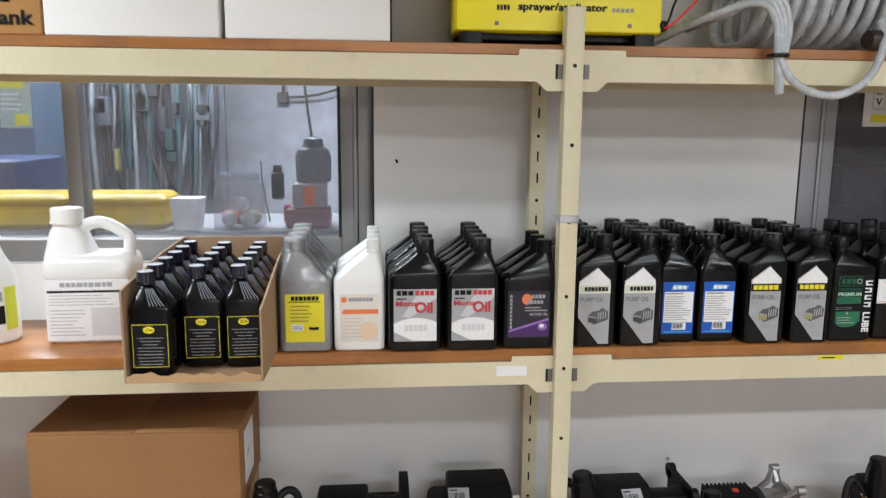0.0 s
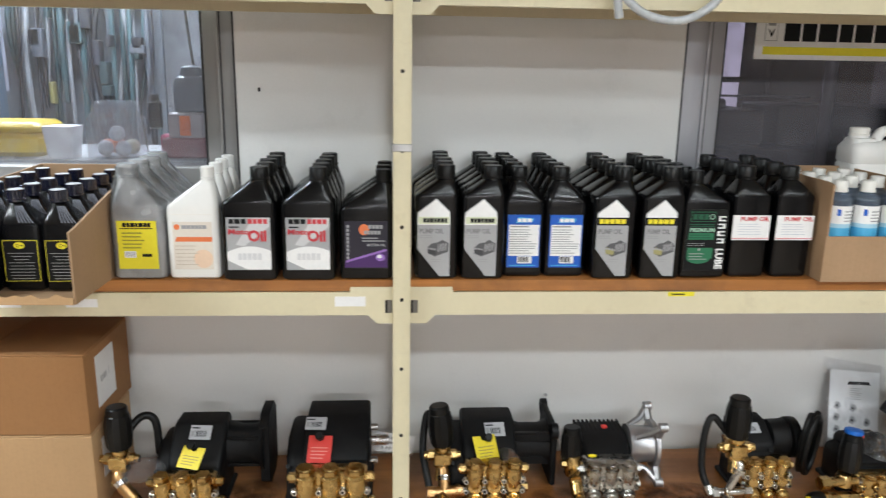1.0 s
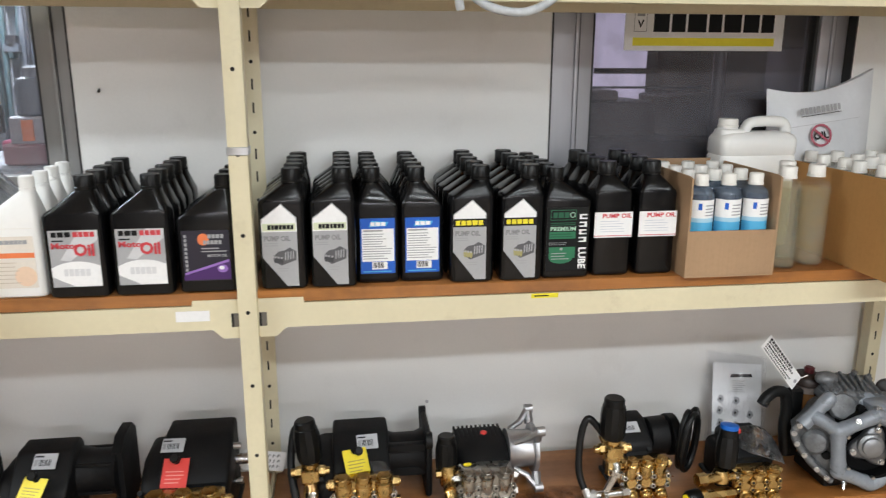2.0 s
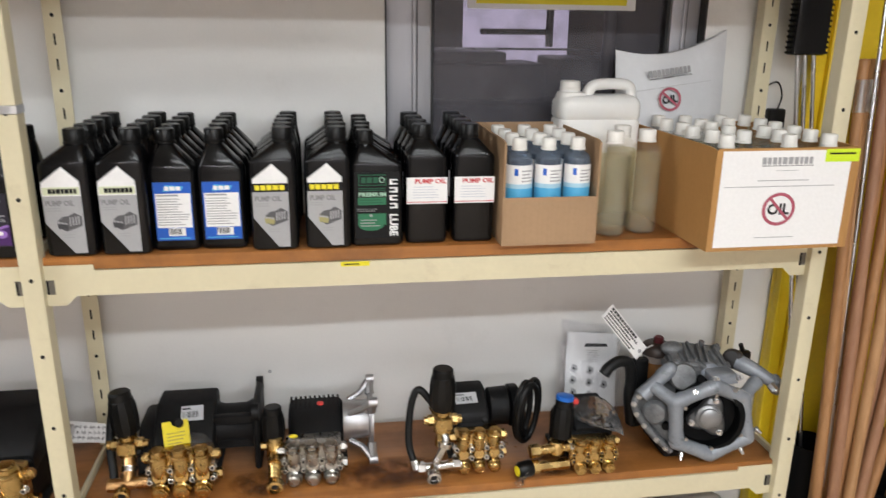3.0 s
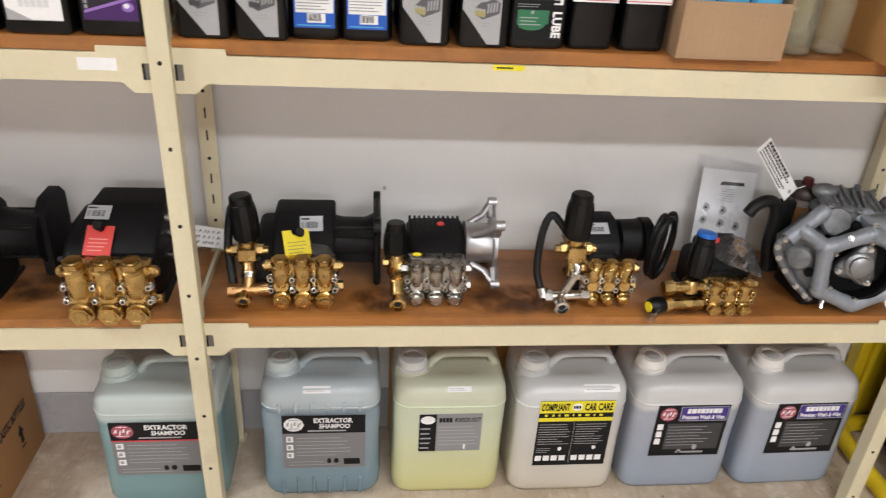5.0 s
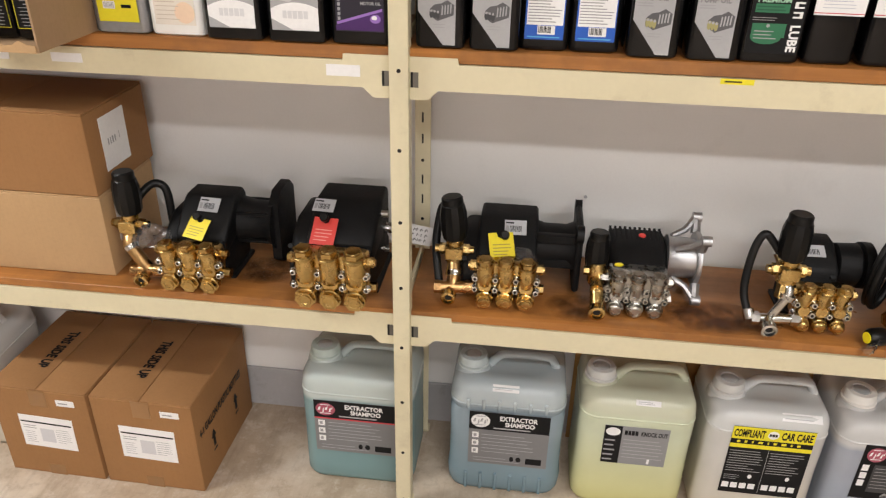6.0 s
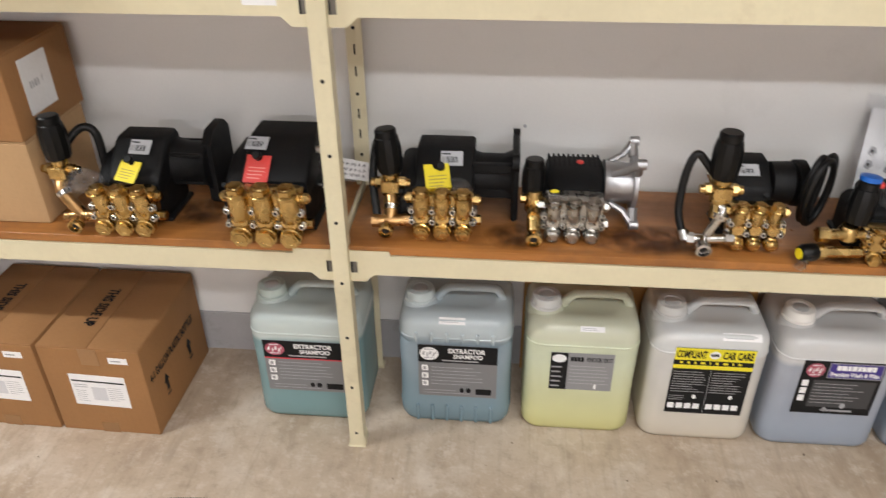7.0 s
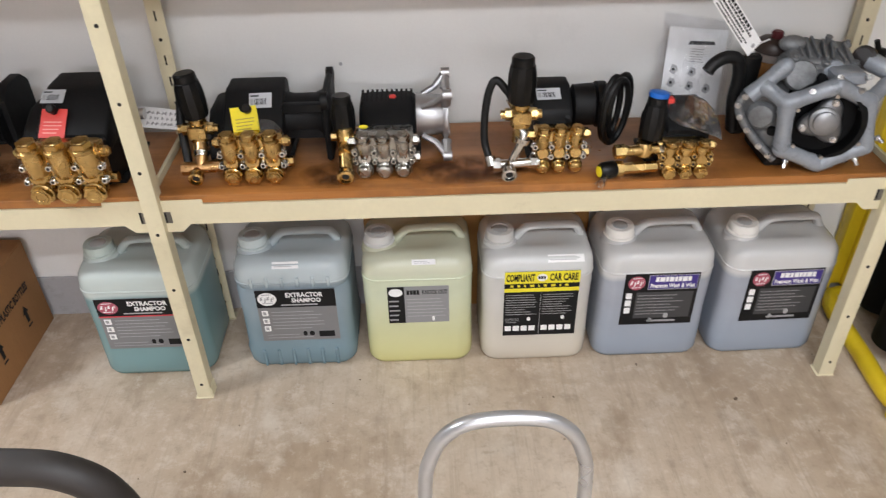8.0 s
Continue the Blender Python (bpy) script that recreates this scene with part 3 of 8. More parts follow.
# a worn metal clamp round the middle post, stuck labels on the rails
part("tape_band", Geo().box(MID_X - 0.021, POST_Y - 0.002, 1.470, MID_X + 0.0205, POST_Y + 0.038, 1.486, 0.002), SILVER_TUBE, unit)
p = Print([PAPER]).rect(-0.033, -0.011, 0.033, 0.011, PAPER)
sheet("paper_label", p, unit, (0.372, BEAM_Y - 0.001, 1.147))
for x in (-0.345, -0.19):
    sheet("paper_label", Print([PAPER]).rect(-0.03, -0.009, 0.035, 0.009, PAPER), unit, (x, BEAM_Y - 0.001, 1.145))
p = Print([YELLOW_INK]).rect(-0.001, -0.006, 0.058, 0.004, YELLOW_INK).lines(0.006, -0.004, 0.05, 0.002, 1, INK, seed=3)
sheet("yellow_label", p, unit, (1.068, BEAM_Y - 0.001, 1.163))
structure("bolt_mark", Geo().cyl((0.884, WALL_Y + 0.002, 0.762), (0.884, WALL_Y - 0.006, 0.764), 0.0045, n=8), BASEBOARD, "small grey plug left in the wall", "wall plug")
structure("nail", Geo().cyl((0.136, WALL_Y + 0.002, 1.580), (0.138, WALL_Y - 0.012, 1.575), 0.003, n=8), HOLE, "dark nail left in the wall", "nail")

# ---- ceiling lights ----
def ceiling_light(x, y):
    t = thing("ceiling_light", pose(x, y, 2.6), "long white fluorescent ceiling light fixture", "ceiling light", "row of ceiling lights")
    part("housing", Geo().box(-0.60, -0.07, -0.09, 0.60, 0.07, 0.0, 0.01), WHITE_PLASTIC, t)
    part("tube", Geo().cyl((-0.58, 0, -0.115), (0.58, 0, -0.115), 0.016, n=12), glow("tube_glow", (1, 0.95, 0.87), 6.0), t)


for x in (1.09, 2.31):
    ceiling_light(x, -0.50)
# unseen rear row, made up to go with the added fill lamp
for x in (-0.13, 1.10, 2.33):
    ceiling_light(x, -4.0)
ceiling_light(-1.55, 0.72)
ceiling_light(1.30, 0.27)

# ---- bottles ----
def bottle_body(w, d, h, neck_x, neck_r, shoulder, style="side"):
    """Flat-sided bottle: straight body, shoulders that slope to a neck at neck_x from the middle. Front face at y=-d/2."""
    g, hw, hd, r = Geo(), w / 2, d / 2, 0.012
    top = h * 0.875
    rings = [(0, 0, hw - 0.006, hd - 0.006, r), (0.004, 0, hw - 0.001, hd - 0.001, r), (0.010, 0, hw, hd, r), (shoulder * 0.5, 0, hw, hd, r), (shoulder, 0, hw, hd, r)]
    for s in (0.06, 0.25, 0.5, 0.75, 0.92, 1.0):
        ease = s if style == "side" else s ** 0.85
        z = shoulder + 0.004 + (top - shoulder - 0.004) * s
        k = min(1.0, ease)
        rings.append((z, neck_x * k, hw + (neck_r * 1.15 - hw) * k, hd + (neck_r * 1.05 - hd) * k ** 1.6, r + (neck_r - r) * k))
    rings += [(top + 0.004, neck_x, neck_r, neck_r, neck_r), (h * 0.95, neck_x, neck_r, neck_r, neck_r)]
    g.rings([rrect(cx, 0, z, a, b, c, 4) for z, cx, a, b, c in rings])
    return g


def screw_cap(x, z0, z1, r, n=20):
    g = Geo()
    ring = lambda rr, z, k: [(x + (rr - (k if i % 2 else 0)) * math.cos(t), (rr - (k if i % 2 else 0)) * math.sin(t), z) for i, t in enumerate(turns(2 * n))]
    g.rings([ring(r * 1.06, z0, 0), ring(r * 1.06, z0 + 0.004, 0), ring(r, z0 + 0.005, 0.0009), ring(r, z1 - 0.002, 0.0009), ring(r - 0.002, z1, 0)])
    return g


def bottle(name, label, group, w, d, h, neck_x, neck_r, shoulder, body_mat, cap_mat, printed, at, printed_at=(0, 0), style="side", cap_r=None, proud=0.0012):
    b = thing(name, pose(*at), label, "bottle", group)
    part("body", bottle_body(w, d, h, neck_x, neck_r, shoulder, style), body_mat, b)
    part("cap", screw_cap(neck_x, h * 0.885, h, cap_r or neck_r * 1.12), cap_mat, b)
    if printed:
        sheet("label", printed, b, (printed_at[0], -d / 2 - proud, printed_at[1]))
    return b


def column(first, x, y, z, count, step, jitter=0.003, turn=2.5, shear=0.0):
    """Copies of a bottle standing one behind another."""
    rnd = random.Random(int(1000 * x) + 7)
    for i in range(1, count):
        copy_thing(first, pose(x + shear * i + rnd.uniform(-jitter, jitter), y + step * i + rnd.uniform(-0.002, 0.002), z, 0, 0, rnd.uniform(-turn, turn)))


# printed labels; x from the bottle's middle, z from its base
def label_pump(w, h, header):
    a = w / 2 - 0.006
    p = Print([SILVER_PRINT])
    p.poly([(-a, 0.070), (a * 0.35, 0.010), (a, 0.010), (a, 0.150), (a * 0.15, 0.178), (-a, 0.148)], SILVER_PRINT)
    p.poly([(-a + 0.002, 0.136), (a - 0.002, 0.136), (a - 0.002, 0.149), (a * 0.15, 0.176), (-a + 0.002, 0.147)], PAPER, 1)
    if header == "dark":
        p.rect(-a, 0.122, a, 0.139, INK, 2).blocks(-a + 0.006, 0.1255, a - 0.006, 0.1355, 5, YELLOW_INK, 3)
    else:
        p.rect(-a, 0.122, a, 0.141, PAPER, 2).rect(-a + 0.002, 0.124, a - 0.002, 0.139, plain("pale_lime", (0.66, 0.70, 0.50)), 3).blocks(-a + 0.014, 0.127, a - 0.006, 0.136, 7, INK, 4)
    p.text("PUMP OIL", -a + 0.005, 0.103, a * 0.62, 0.114, plain("soft_print", (0.22, 0.22, 0.225)), 2)
    p.lines(-a + 0.005, 0.092, 0.0, 0.101, 2, PAPER_GREY, 2, 5)
    # the small picture of a pump
    metal = SILVER_PRINT if header == "dark" else PAPER_GREY
    shadow = plain("pump_print", (0.10, 0.10, 0.105))
    p.poly([(-0.014, 0.062), (0.002, 0.053), (0.036, 0.064), (0.037, 0.082), (0.022, 0.090), (0.010, 0.084), (-0.004, 0.082), (-0.014, 0.074)], shadow, 2)
    for k in range(4):
        p.poly([(0.010 + 0.006 * k, 0.064 + 0.001 * k), (0.013 + 0.006 * k, 0.064 + 0.001 * k), (0.014 + 0.006 * k, 0.080 + 0.001 * k), (0.011 + 0.006 * k, 0.081 + 0.001 * k)], metal, 3)
    p.poly([(-0.012, 0.066), (0.004, 0.058), (0.008, 0.064), (-0.008, 0.073)], plain("mid_print", (0.22, 0.22, 0.21)), 3)
    low = plain("olive_print", (0.36, 0.33, 0.14)) if header == "dark" else plain("slate_print", (0.05, 0.05, 0.055))
    for i in range(3):
        p.oval(-0.011 + 0.007 * i, 0.066 - 0.001 * i, 0.0042, 0.008, low, 4, 10).oval(-0.011 + 0.007 * i, 0.071 - 0.001 * i, 0.0028, 0.0024, metal, 5, 8)
    p.lines(-0.008, 0.040, 0.026, 0.050, 2, PAPER_GREY, 2, 9, 0.25)
    return p


def label_blue(w):
    a = w / 2 - 0.006
    p = Print([BLUE_INK]).rect(-a, 0.022, a, 0.139, BLUE_INK)
    p.rect(-a + 0.003, 0.048, a - 0.002, 0.117, PAPER, 1)
    p.poly([(-a * 0.5, 0.121), (a * 0.5, 0.123), (a * 0.62, 0.131), (-a * 0.35, 0.134)], SKY_INK, 1).blocks(-a * 0.4, 0.123, a * 0.5, 0.131, 3, PAPER, 2)
    p.lines(-a + 0.006, 0.110, a - 0.004, 0.116, 1, PAPER_GREY, 2, 1, 0.55).lines(-a + 0.005, 0.052, a - 0.004, 0.109, 11, PAPER_GREY, 2, 4, 0.35)
    p.rect(-a * 0.35, 0.031, a * 0.55, 0.047, PAPER, 1)
    for i in range(10):
        p.rect(-a * 0.3 + i * 0.0024, 0.034, -a * 0.3 + i * 0.0024 + (0.0016 if i % 3 else 0.0009), 0.046, INK, 2)
    p.lines(-a + 0.005, 0.024, a - 0.006, 0.029, 1, SKY_INK, 1, 2)
    return p


def label_green(w):
    a = w / 2 - 0.008
    p = Print([INK]).rect(-a, 0.018, a, 0.155, INK)
    g2 = plain("green_print", (0.025, 0.16, 0.075))
    p.rect(-a + 0.008, 0.128, a * 0.4, 0.150, g2, 1).rect(-a + 0.0092, 0.1292, a * 0.4 - 0.0012, 0.1488, INK, 2).blocks(-a + 0.013, 0.133, a * 0.10, 0.145, 3, GREEN_INK, 3).ring(a * 0.22, 0.139, 0.006, 0.0018, plain("mint_print", (0.35, 0.55, 0.42)), 3, 14)
    p.lines(-a + 0.008, 0.116, a * 0.4, 0.124, 2, GREEN_INK, 1, 2)
    p.text("PREMIUM", -a + 0.008, 0.105, a * 0.4, 0.114, plain("mint_print", (0.35, 0.55, 0.42)), 2)
    p.rect(-a + 0.006, 0.088, a * 0.4, 0.103, g2, 1).lines(-a + 0.008, 0.090, a * 0.38, 0.101, 2, GREEN_INK, 2, 5)
    p.oval(-a * 0.28, 0.046, 0.026, 0.012, g2, 2).rect(-a + 0.006, 0.046, a * 0.4, 0.070, g2, 2).oval(-a * 0.28, 0.066, 0.003, 0.003, PAPER_GREY, 3).lines(-a + 0.004, 0.074, a * 0.4, 0.082, 2, SILVER_PRINT, 1, 4, 0.2)
    p.lines(-a + 0.011, 0.042, a * 0.24, 0.060, 3, PAPER_GREY, 3, 7, 0.3)
    p.text("LUBE", a * 0.55, 0.022, a * 0.93, 0.068, PAPER, 2, down=True)
    for i in range(4):
        p.rect(a * 0.56, 0.080 + 0.0165 * i, a * 0.92, 0.083 + 0.0165 * i, PAPER, 2).rect(a * 0.56, 0.088 + 0.0165 * i, a * 0.92, 0.091 + 0.0165 * i, PAPER, 2).rect(a * (0.56 if i % 2 else 0.80), 0.083 + 0.0165 * i, a * (0.68 if i % 2 else 0.92), 0.088 + 0.0165 * i, PAPER, 2)
    return p


def label_white(w):
    a = w / 2 - 0.001
    p = Print([PAPER]).rect(-a, 0.086, a, 0.141, PAPER)
    p.text("PUMP OIL", -a * 0.6, 0.128, a * 0.95, 0.138, RED_INK, 1)
    p.lines(-a * 0.7, 0.097, a * 0.8, 0.125, 5, plain("faint_print", (0.5, 0.52, 0.6)), 1, 3, 0.2).rect(-a, 0.089, a, 0.0905, RED_INK, 1)
    return p


def label_motor(w):
    a = w / 2 - 0.011
    p = Print([SILVER_PRINT]).rect(-a, 0.024, a, 0.136, SILVER_PRINT)
    p.poly([(a * 0.25, 0.136), (a, 0.136), (a, 0.118), (-a * 0.2, 0.075), (-a * 0.6, 0.078)], plain("pale_silver", (0.60, 0.60, 0.61)), 1)
    p.blocks(-a + 0.006, 0.123, -a * 0.05, 0.133, 3, INK, 2).blocks(a * 0.0, 0.123, a - 0.004, 0.133, 4, RED_INK, 2)
    p.lines(-a + 0.006, 0.113, -a * 0.2, 0.119, 1, INK, 2, 3)
    p.text("Motor", -a + 0.004, 0.100, a * 0.25, 0.112, RED_INK, 3).text("Oil", -a * 0.02, 0.085, a * 0.82, 0.110, RED_INK, 4)
    p.poly([(-a, 0.045)] + [(-a + (2 * a) * i / 12, 0.047 + 0.028 * math.sin(math.pi * (0.12 + 0.72 * i / 12)) ** 0.6) for i in range(13)] + [(a, 0.025), (-a * 0.1, 0.025)], PAPER, 2)
    p.blocks(-a * 0.5, 0.046, a * 0.6, 0.060, 5, plain("watermark", (0.66, 0.66, 0.67)), 3)
    return p


def label_violet(w):
    a = w / 2 - 0.011
    p = Print([PURPLE_INK]).rect(-a, 0.026, a, 0.128, plain("night_print", (0.018, 0.016, 0.028)))
    p.poly([(-a, 0.028), (a, 0.028), (a, 0.066), (-a, 0.036)], PURPLE_INK, 1)
    p.poly([(-a * 0.95, 0.038), (a * 0.95, 0.064), (a * 0.95, 0.069), (-a * 0.95, 0.043)], LILAC_INK, 2).oval(a * 0.66, 0.050, 0.010, 0.008, LILAC_INK, 3).oval(a * 0.62, 0.052, 0.005, 0.004, PAPER, 4)
    p.oval(-a * 0.1, 0.110, 0.011, 0.012, ORANGE_INK, 1).blocks(a * 0.1, 0.112, a * 0.8, 0.120, 4, PAPER_GREY, 2).blocks(-a * 0.1, 0.100, a * 0.7, 0.108, 5, PAPER_GREY, 2)
    p.text("MOTOR OIL", a * 0.05, 0.074, a * 0.9, 0.080, PAPER_GREY, 2).lines(-a * 0.2, 0.083, a * 0.9, 0.095, 2, PAPER_GREY, 2, 8, 0.4)
    for i in range(9):
        p.rect(-a + 0.004, 0.046 + 0.0085 * i, -a + 0.009, 0.052 + 0.0085 * i, PAPER_GREY, 2)
    return p


def label_gear(w):
    a = w / 2 - 0.005
    p = Print([INK]).rect(-a, 0.016, a, 0.092, INK)
    for q in ((-a + 0.001, 0.017, -a + 0.0020, 0.091), (a - 0.0020, 0.017, a - 0.001, 0.091), (-a + 0.001, 0.017, a - 0.001, 0.0180), (-a + 0.001, 0.0900, a - 0.001, 0.091)):
        p.rect(*q, YELLOW_INK, 1)
    p.oval(-a * 0.05, 0.0815, 0.0105, 0.006, YELLOW_INK, 1).ring(-a * 0.12, 0.0815, 0.0032, 0.0010, INK, 2, 12).rect(a * 0.02, 0.0805, a * 0.16, 0.0825, INK, 2)
    rnd = random.Random(5)
    for i in range(9):
        half = a * rnd.uniform(0.40, 0.76)
        p.rect(-half, 0.0215 + 0.0057 * i, half, 0.0226 + 0.0057 * i, PAPER_GREY if i % 3 else SILVER_PRINT, 1)
    return p


def label_wrapped(w):
    a = w / 2 - 0.012
    p = Print([YELLOW_INK]).rect(-a, 0.024, a, 0.126, YELLOW_INK)
    p.blocks(-a + 0.012, 0.113, a - 0.010, 0.122, 7, INK, 1).rect(-a + 0.006, 0.109, a - 0.008, 0.111, INK, 1).lines(-a + 0.010, 0.066, a - 0.012, 0.105, 5, plain("olive_ink", (0.33, 0.30, 0.04)), 1, 4, 0.35)
    p.rect(-a + 0.012, 0.048, -a * 0.1, 0.062, PAPER, 1).rect(a * 0.2, 0.05, a * 0.7, 0.056, INK, 1)
    for i in range(8):
        p.rect(-a + 0.014 + i * 0.0026, 0.05, -a + 0.0153 + i * 0.0026, 0.06, PAPER_GREY, 2)
    return p


def label_orange(w):
    a = w / 2 - 0.013
    p = Print([PAPER]).rect(-a, 0.022, a, 0.124, plain("cream_print", (0.74, 0.68, 0.60)))
    p.oval(-a * 0.78, 0.113, 0.006, 0.006, ORANGE_INK, 1).blocks(-a * 0.55, 0.109, a * 0.75, 0.117, 6, PAPER_GREY, 1, 0.12)
    p.poly([(-a * 0.9, 0.082), (a, 0.082), (a, 0.092), (-a * 0.82, 0.092)], ORANGE_INK, 1).oval(a * 0.5, 0.045, 0.02, 0.02, plain("peach_print", (0.78, 0.58, 0.42)), 1)
    p.lines(-a * 0.9, 0.030, a * 0.6, 0.078, 6, plain("tan_print", (0.55, 0.47, 0.38)), 2, 4, 0.18)
    return p


DEPTH = 0.062
H = 0.238
F_Y = 1.562 + DEPTH / 2
PUMP_ROW = "rows of pump oil bottles"
# wrapped grey bottles in shrink film
w = 0.104
b = bottle("oil_bottle", "grey oil bottle in clear shrink wrap with yellow label", "rows of wrapped oil bottles", w, 0.07, 0.240, -0.022, 0.017, 0.150, SMOKE, SMOKE, label_wrapped(w), (-0.065, 1.597, OIL_Z), style="round", cap_r=0.021, proud=0.0042)
# the film's strong milky haze stands in for white highlights on the wrap
part("shrink_film", bottle_body(w + 0.006, 0.075, 0.246, -0.022, 0.024, 0.152, "round"), film_skin("shrink_film", 0.17, 0.10), b)
column(b, -0.065, 1.597, OIL_Z, 4, 0.0700, turn=1.5)
w = 0.106
b = bottle("oil_bottle", "white plastic oil bottle with orange and cream label", "row of white oil bottles", w, DEPTH, 0.236, 0.030, 0.0125, 0.150, WHITE_PLASTIC, WHITE_PLASTIC, label_orange(w), (0.047, F_Y, OIL_Z))
part("mould_line", Geo().box(-w / 2 + 0.010, -DEPTH / 2 - 0.0008, 0.1385, w / 2 - 0.012, -DEPTH / 2 + 0.001, 0.1400), WHITE_CAP, b)
column(b, 0.047, F_Y, OIL_Z, 4, 0.066)
w = 0.112
for x in (0.164, 0.286):
    b = bottle("motor_oil_bottle", "black motor oil bottle with silver and red label", "rows of motor oil bottles", w, DEPTH, H, 0.022, 0.017, 0.162, BLACK, BLACK_CAP, label_motor(w), (x, F_Y - 0.012, OIL_Z), style="round")
    column(b, x, F_Y - 0.012, OIL_Z, 5, 0.0645)
b = bottle("motor_oil_bottle", "black motor oil bottle with dark purple label", "row of purple label bottles", 0.112, DEPTH, 0.234, 0.036, 0.0145, 0.148, BLACK, BLACK_CAP, label_violet(0.112), (0.407, F_Y - 0.006, OIL_Z))
column(b, 0.407, F_Y - 0.006, OIL_Z, 3, 0.0665)
w = 0.092
for x, head, words in ((0.5555, "light", "black pump oil bottle with silver label and pale green header"), (0.6555, "light", "black pump oil bottle with silver label and pale green header"), (0.940, "dark", "black pump oil bottle with silver label and black yellow header"), (1.046, "dark", "black pump oil bottle with silver label and black yellow header")):
    b = bottle("pump_oil_bottle", words, PUMP_ROW, w, DEPTH, 0.244, 0.020, 0.0175, 0.176, BLACK, BLACK_CAP, label_pump(w, H, head).fit(-0.0405, 0.008, 0.0285, 0.177), (x, F_Y - 0.004, OIL_Z), style="side")
    column(b, x, F_Y - 0.004, OIL_Z, 5, 0.0645)
w = 0.0905
for x in (0.7455, 0.8378):
    b = bottle("pump_oil_bottle", "black pump oil bottle with blue and white label", PUMP_ROW, w, DEPTH, 0.240, -0.010, 0.0150, 0.160, BLACK, BLACK_CAP, label_blue(0.083), (x, F_Y + 0.016, OIL_Z), style="side", cap_r=0.0185)
    column(b, x, F_Y + 0.016, OIL_Z, 5, 0.0645)
b = bottle("lube_bottle", "black lube bottle with green and white print", PUMP_ROW, 0.106, DEPTH, 0.236, -0.022, 0.0155, 0.166, BLACK, BLACK_CAP, label_green(0.106), (1.144, F_Y + 0.003, OIL_Z), style="round")
column(b, 1.144, F_Y + 0.003, OIL_Z, 5, 0.0645)
w = 0.086
for x in (1.247, 1.346):
    b = bottle("pump_oil_bottle", "black pump oil bottle with white and red label", PUMP_ROW, w, DEPTH + 0.004, 0.246, -0.008, 0.0175, 0.178, BLACK, BLACK_CAP, label_white(w), (x, F_Y + 0.012, OIL_Z), style="side")
    column(b, x, F_Y + 0.012, OIL_Z, 4, 0.068)


# ---- the open carton of small black bottles ----
def carton(name, m, w, d, h, front, material, label, t=0.004, back=None, category="carton", cut=None):
    """An open carton: floor, two sides, a back and a front of another height. x from 0, y from 0 (front) back."""
    c = thing(name, m, label, category)
    part("carton_floor", Geo().box(0, 0, 0, w, d, t), material, c)
    for x, low in ((0, cut[0] if cut else h), (w - t, cut[1] if cut else h)):
        g = Geo()
        g.m = Matrix.Translation((x + t, 0, 0)) @ pose(0, 0, 0, 0, 0, 90)
        g.plate([(0, t), (d, t), (d, h), (d * 0.55, h - (h - low) * 0.25), (d * 0.06, low), (0, low - 0.004)], t)
        part("side_panel", g, material, c)
    part("back_panel", Geo().box(t, d - t, t, w - t, d, back or h, 0.001), material, c)
    if front:
        part("front_panel", Geo().box(t, 0, t, w - t, t, front, 0.001), material, c)
    return c


c = carton("carton", pose(-0.380, 1.393, OIL_Z + 0.0005, 0, 0, -1.0), 0.252, 0.452, 0.205, 0.012, CARD_GREY, "open front cardboard carton holding small black bottles", cut=(0.178, 0.142))
g = Geo()
rnd = random.Random(14)
edge = [(0.004 + 0.244 * i / 16, rnd.uniform(0.010, 0.022)) for i in range(17)]
g.plate([(0.248, 0.0), (0.004, 0.0)] + edge, 0.0025)
g.m = pose(0, 0, 0, 0, 0, 0)
torn = part("torn_lip", g, CARD_PALE, c, "torn pale edge of the cut front")
torn.matrix_basis = pose(0, -0.003, 0.0, 0, 0, 0)
w = 0.078
b = bottle("gear_oil_bottle", "small black bottle with black and yellow label", "bottles in the open carton", w, 0.068, 0.196, -0.012, 0.0125, 0.128, BLACK, NAVY, label_gear(w).fit(-0.033, 0.020, 0.033, 0.104), (-0.333, 1.438, OIL_Z + 0.006), style="round", cap_r=0.0165)
part("cap_disc", Geo().cyl((-0.012, 0, 0.1955), (-0.012, 0, 0.1968), 0.0142, n=20, bevel=0.0004), plain("pale_disc", (0.60, 0.61, 0.64), 0.25), b)
# ribs coloured grey so the sheen of the black shoulder is painted in
RIB_SHINE = surface("ribbed_shine", (0.20, 0.21, 0.25), 0.12, vary=0.1, bump=0.0, coat=1.0)
for f in (0.12, 0.30, 0.48, 0.66, 0.82):
    line = []
    for s in (0.10, 0.30, 0.50, 0.70, 0.86):
        k = s ** 0.85
        line.append((-0.012 * k + f * (w / 2 + (0.0144 - w / 2) * k), -(0.034 + (0.0131 - 0.034) * k ** 1.6) + 0.0004, 0.132 + 0.0395 * s))
    part("grip_rib", Geo().tube(line, 0.0013, 6), RIB_SHINE, b)
rnd = random.Random(4)
for i in range(3):
    for j in range(5 if i else 6):
        if i or j:
            copy_thing(b, pose(-0.333 + 0.0805 * i + rnd.uniform(-0.001, 0.001), 1.438 + (0.052 if i else 0) + 0.0705 * j + rnd.uniform(-0.001, 0.001), OIL_Z + 0.006, 0, 0, rnd.uniform(-3, 3)))


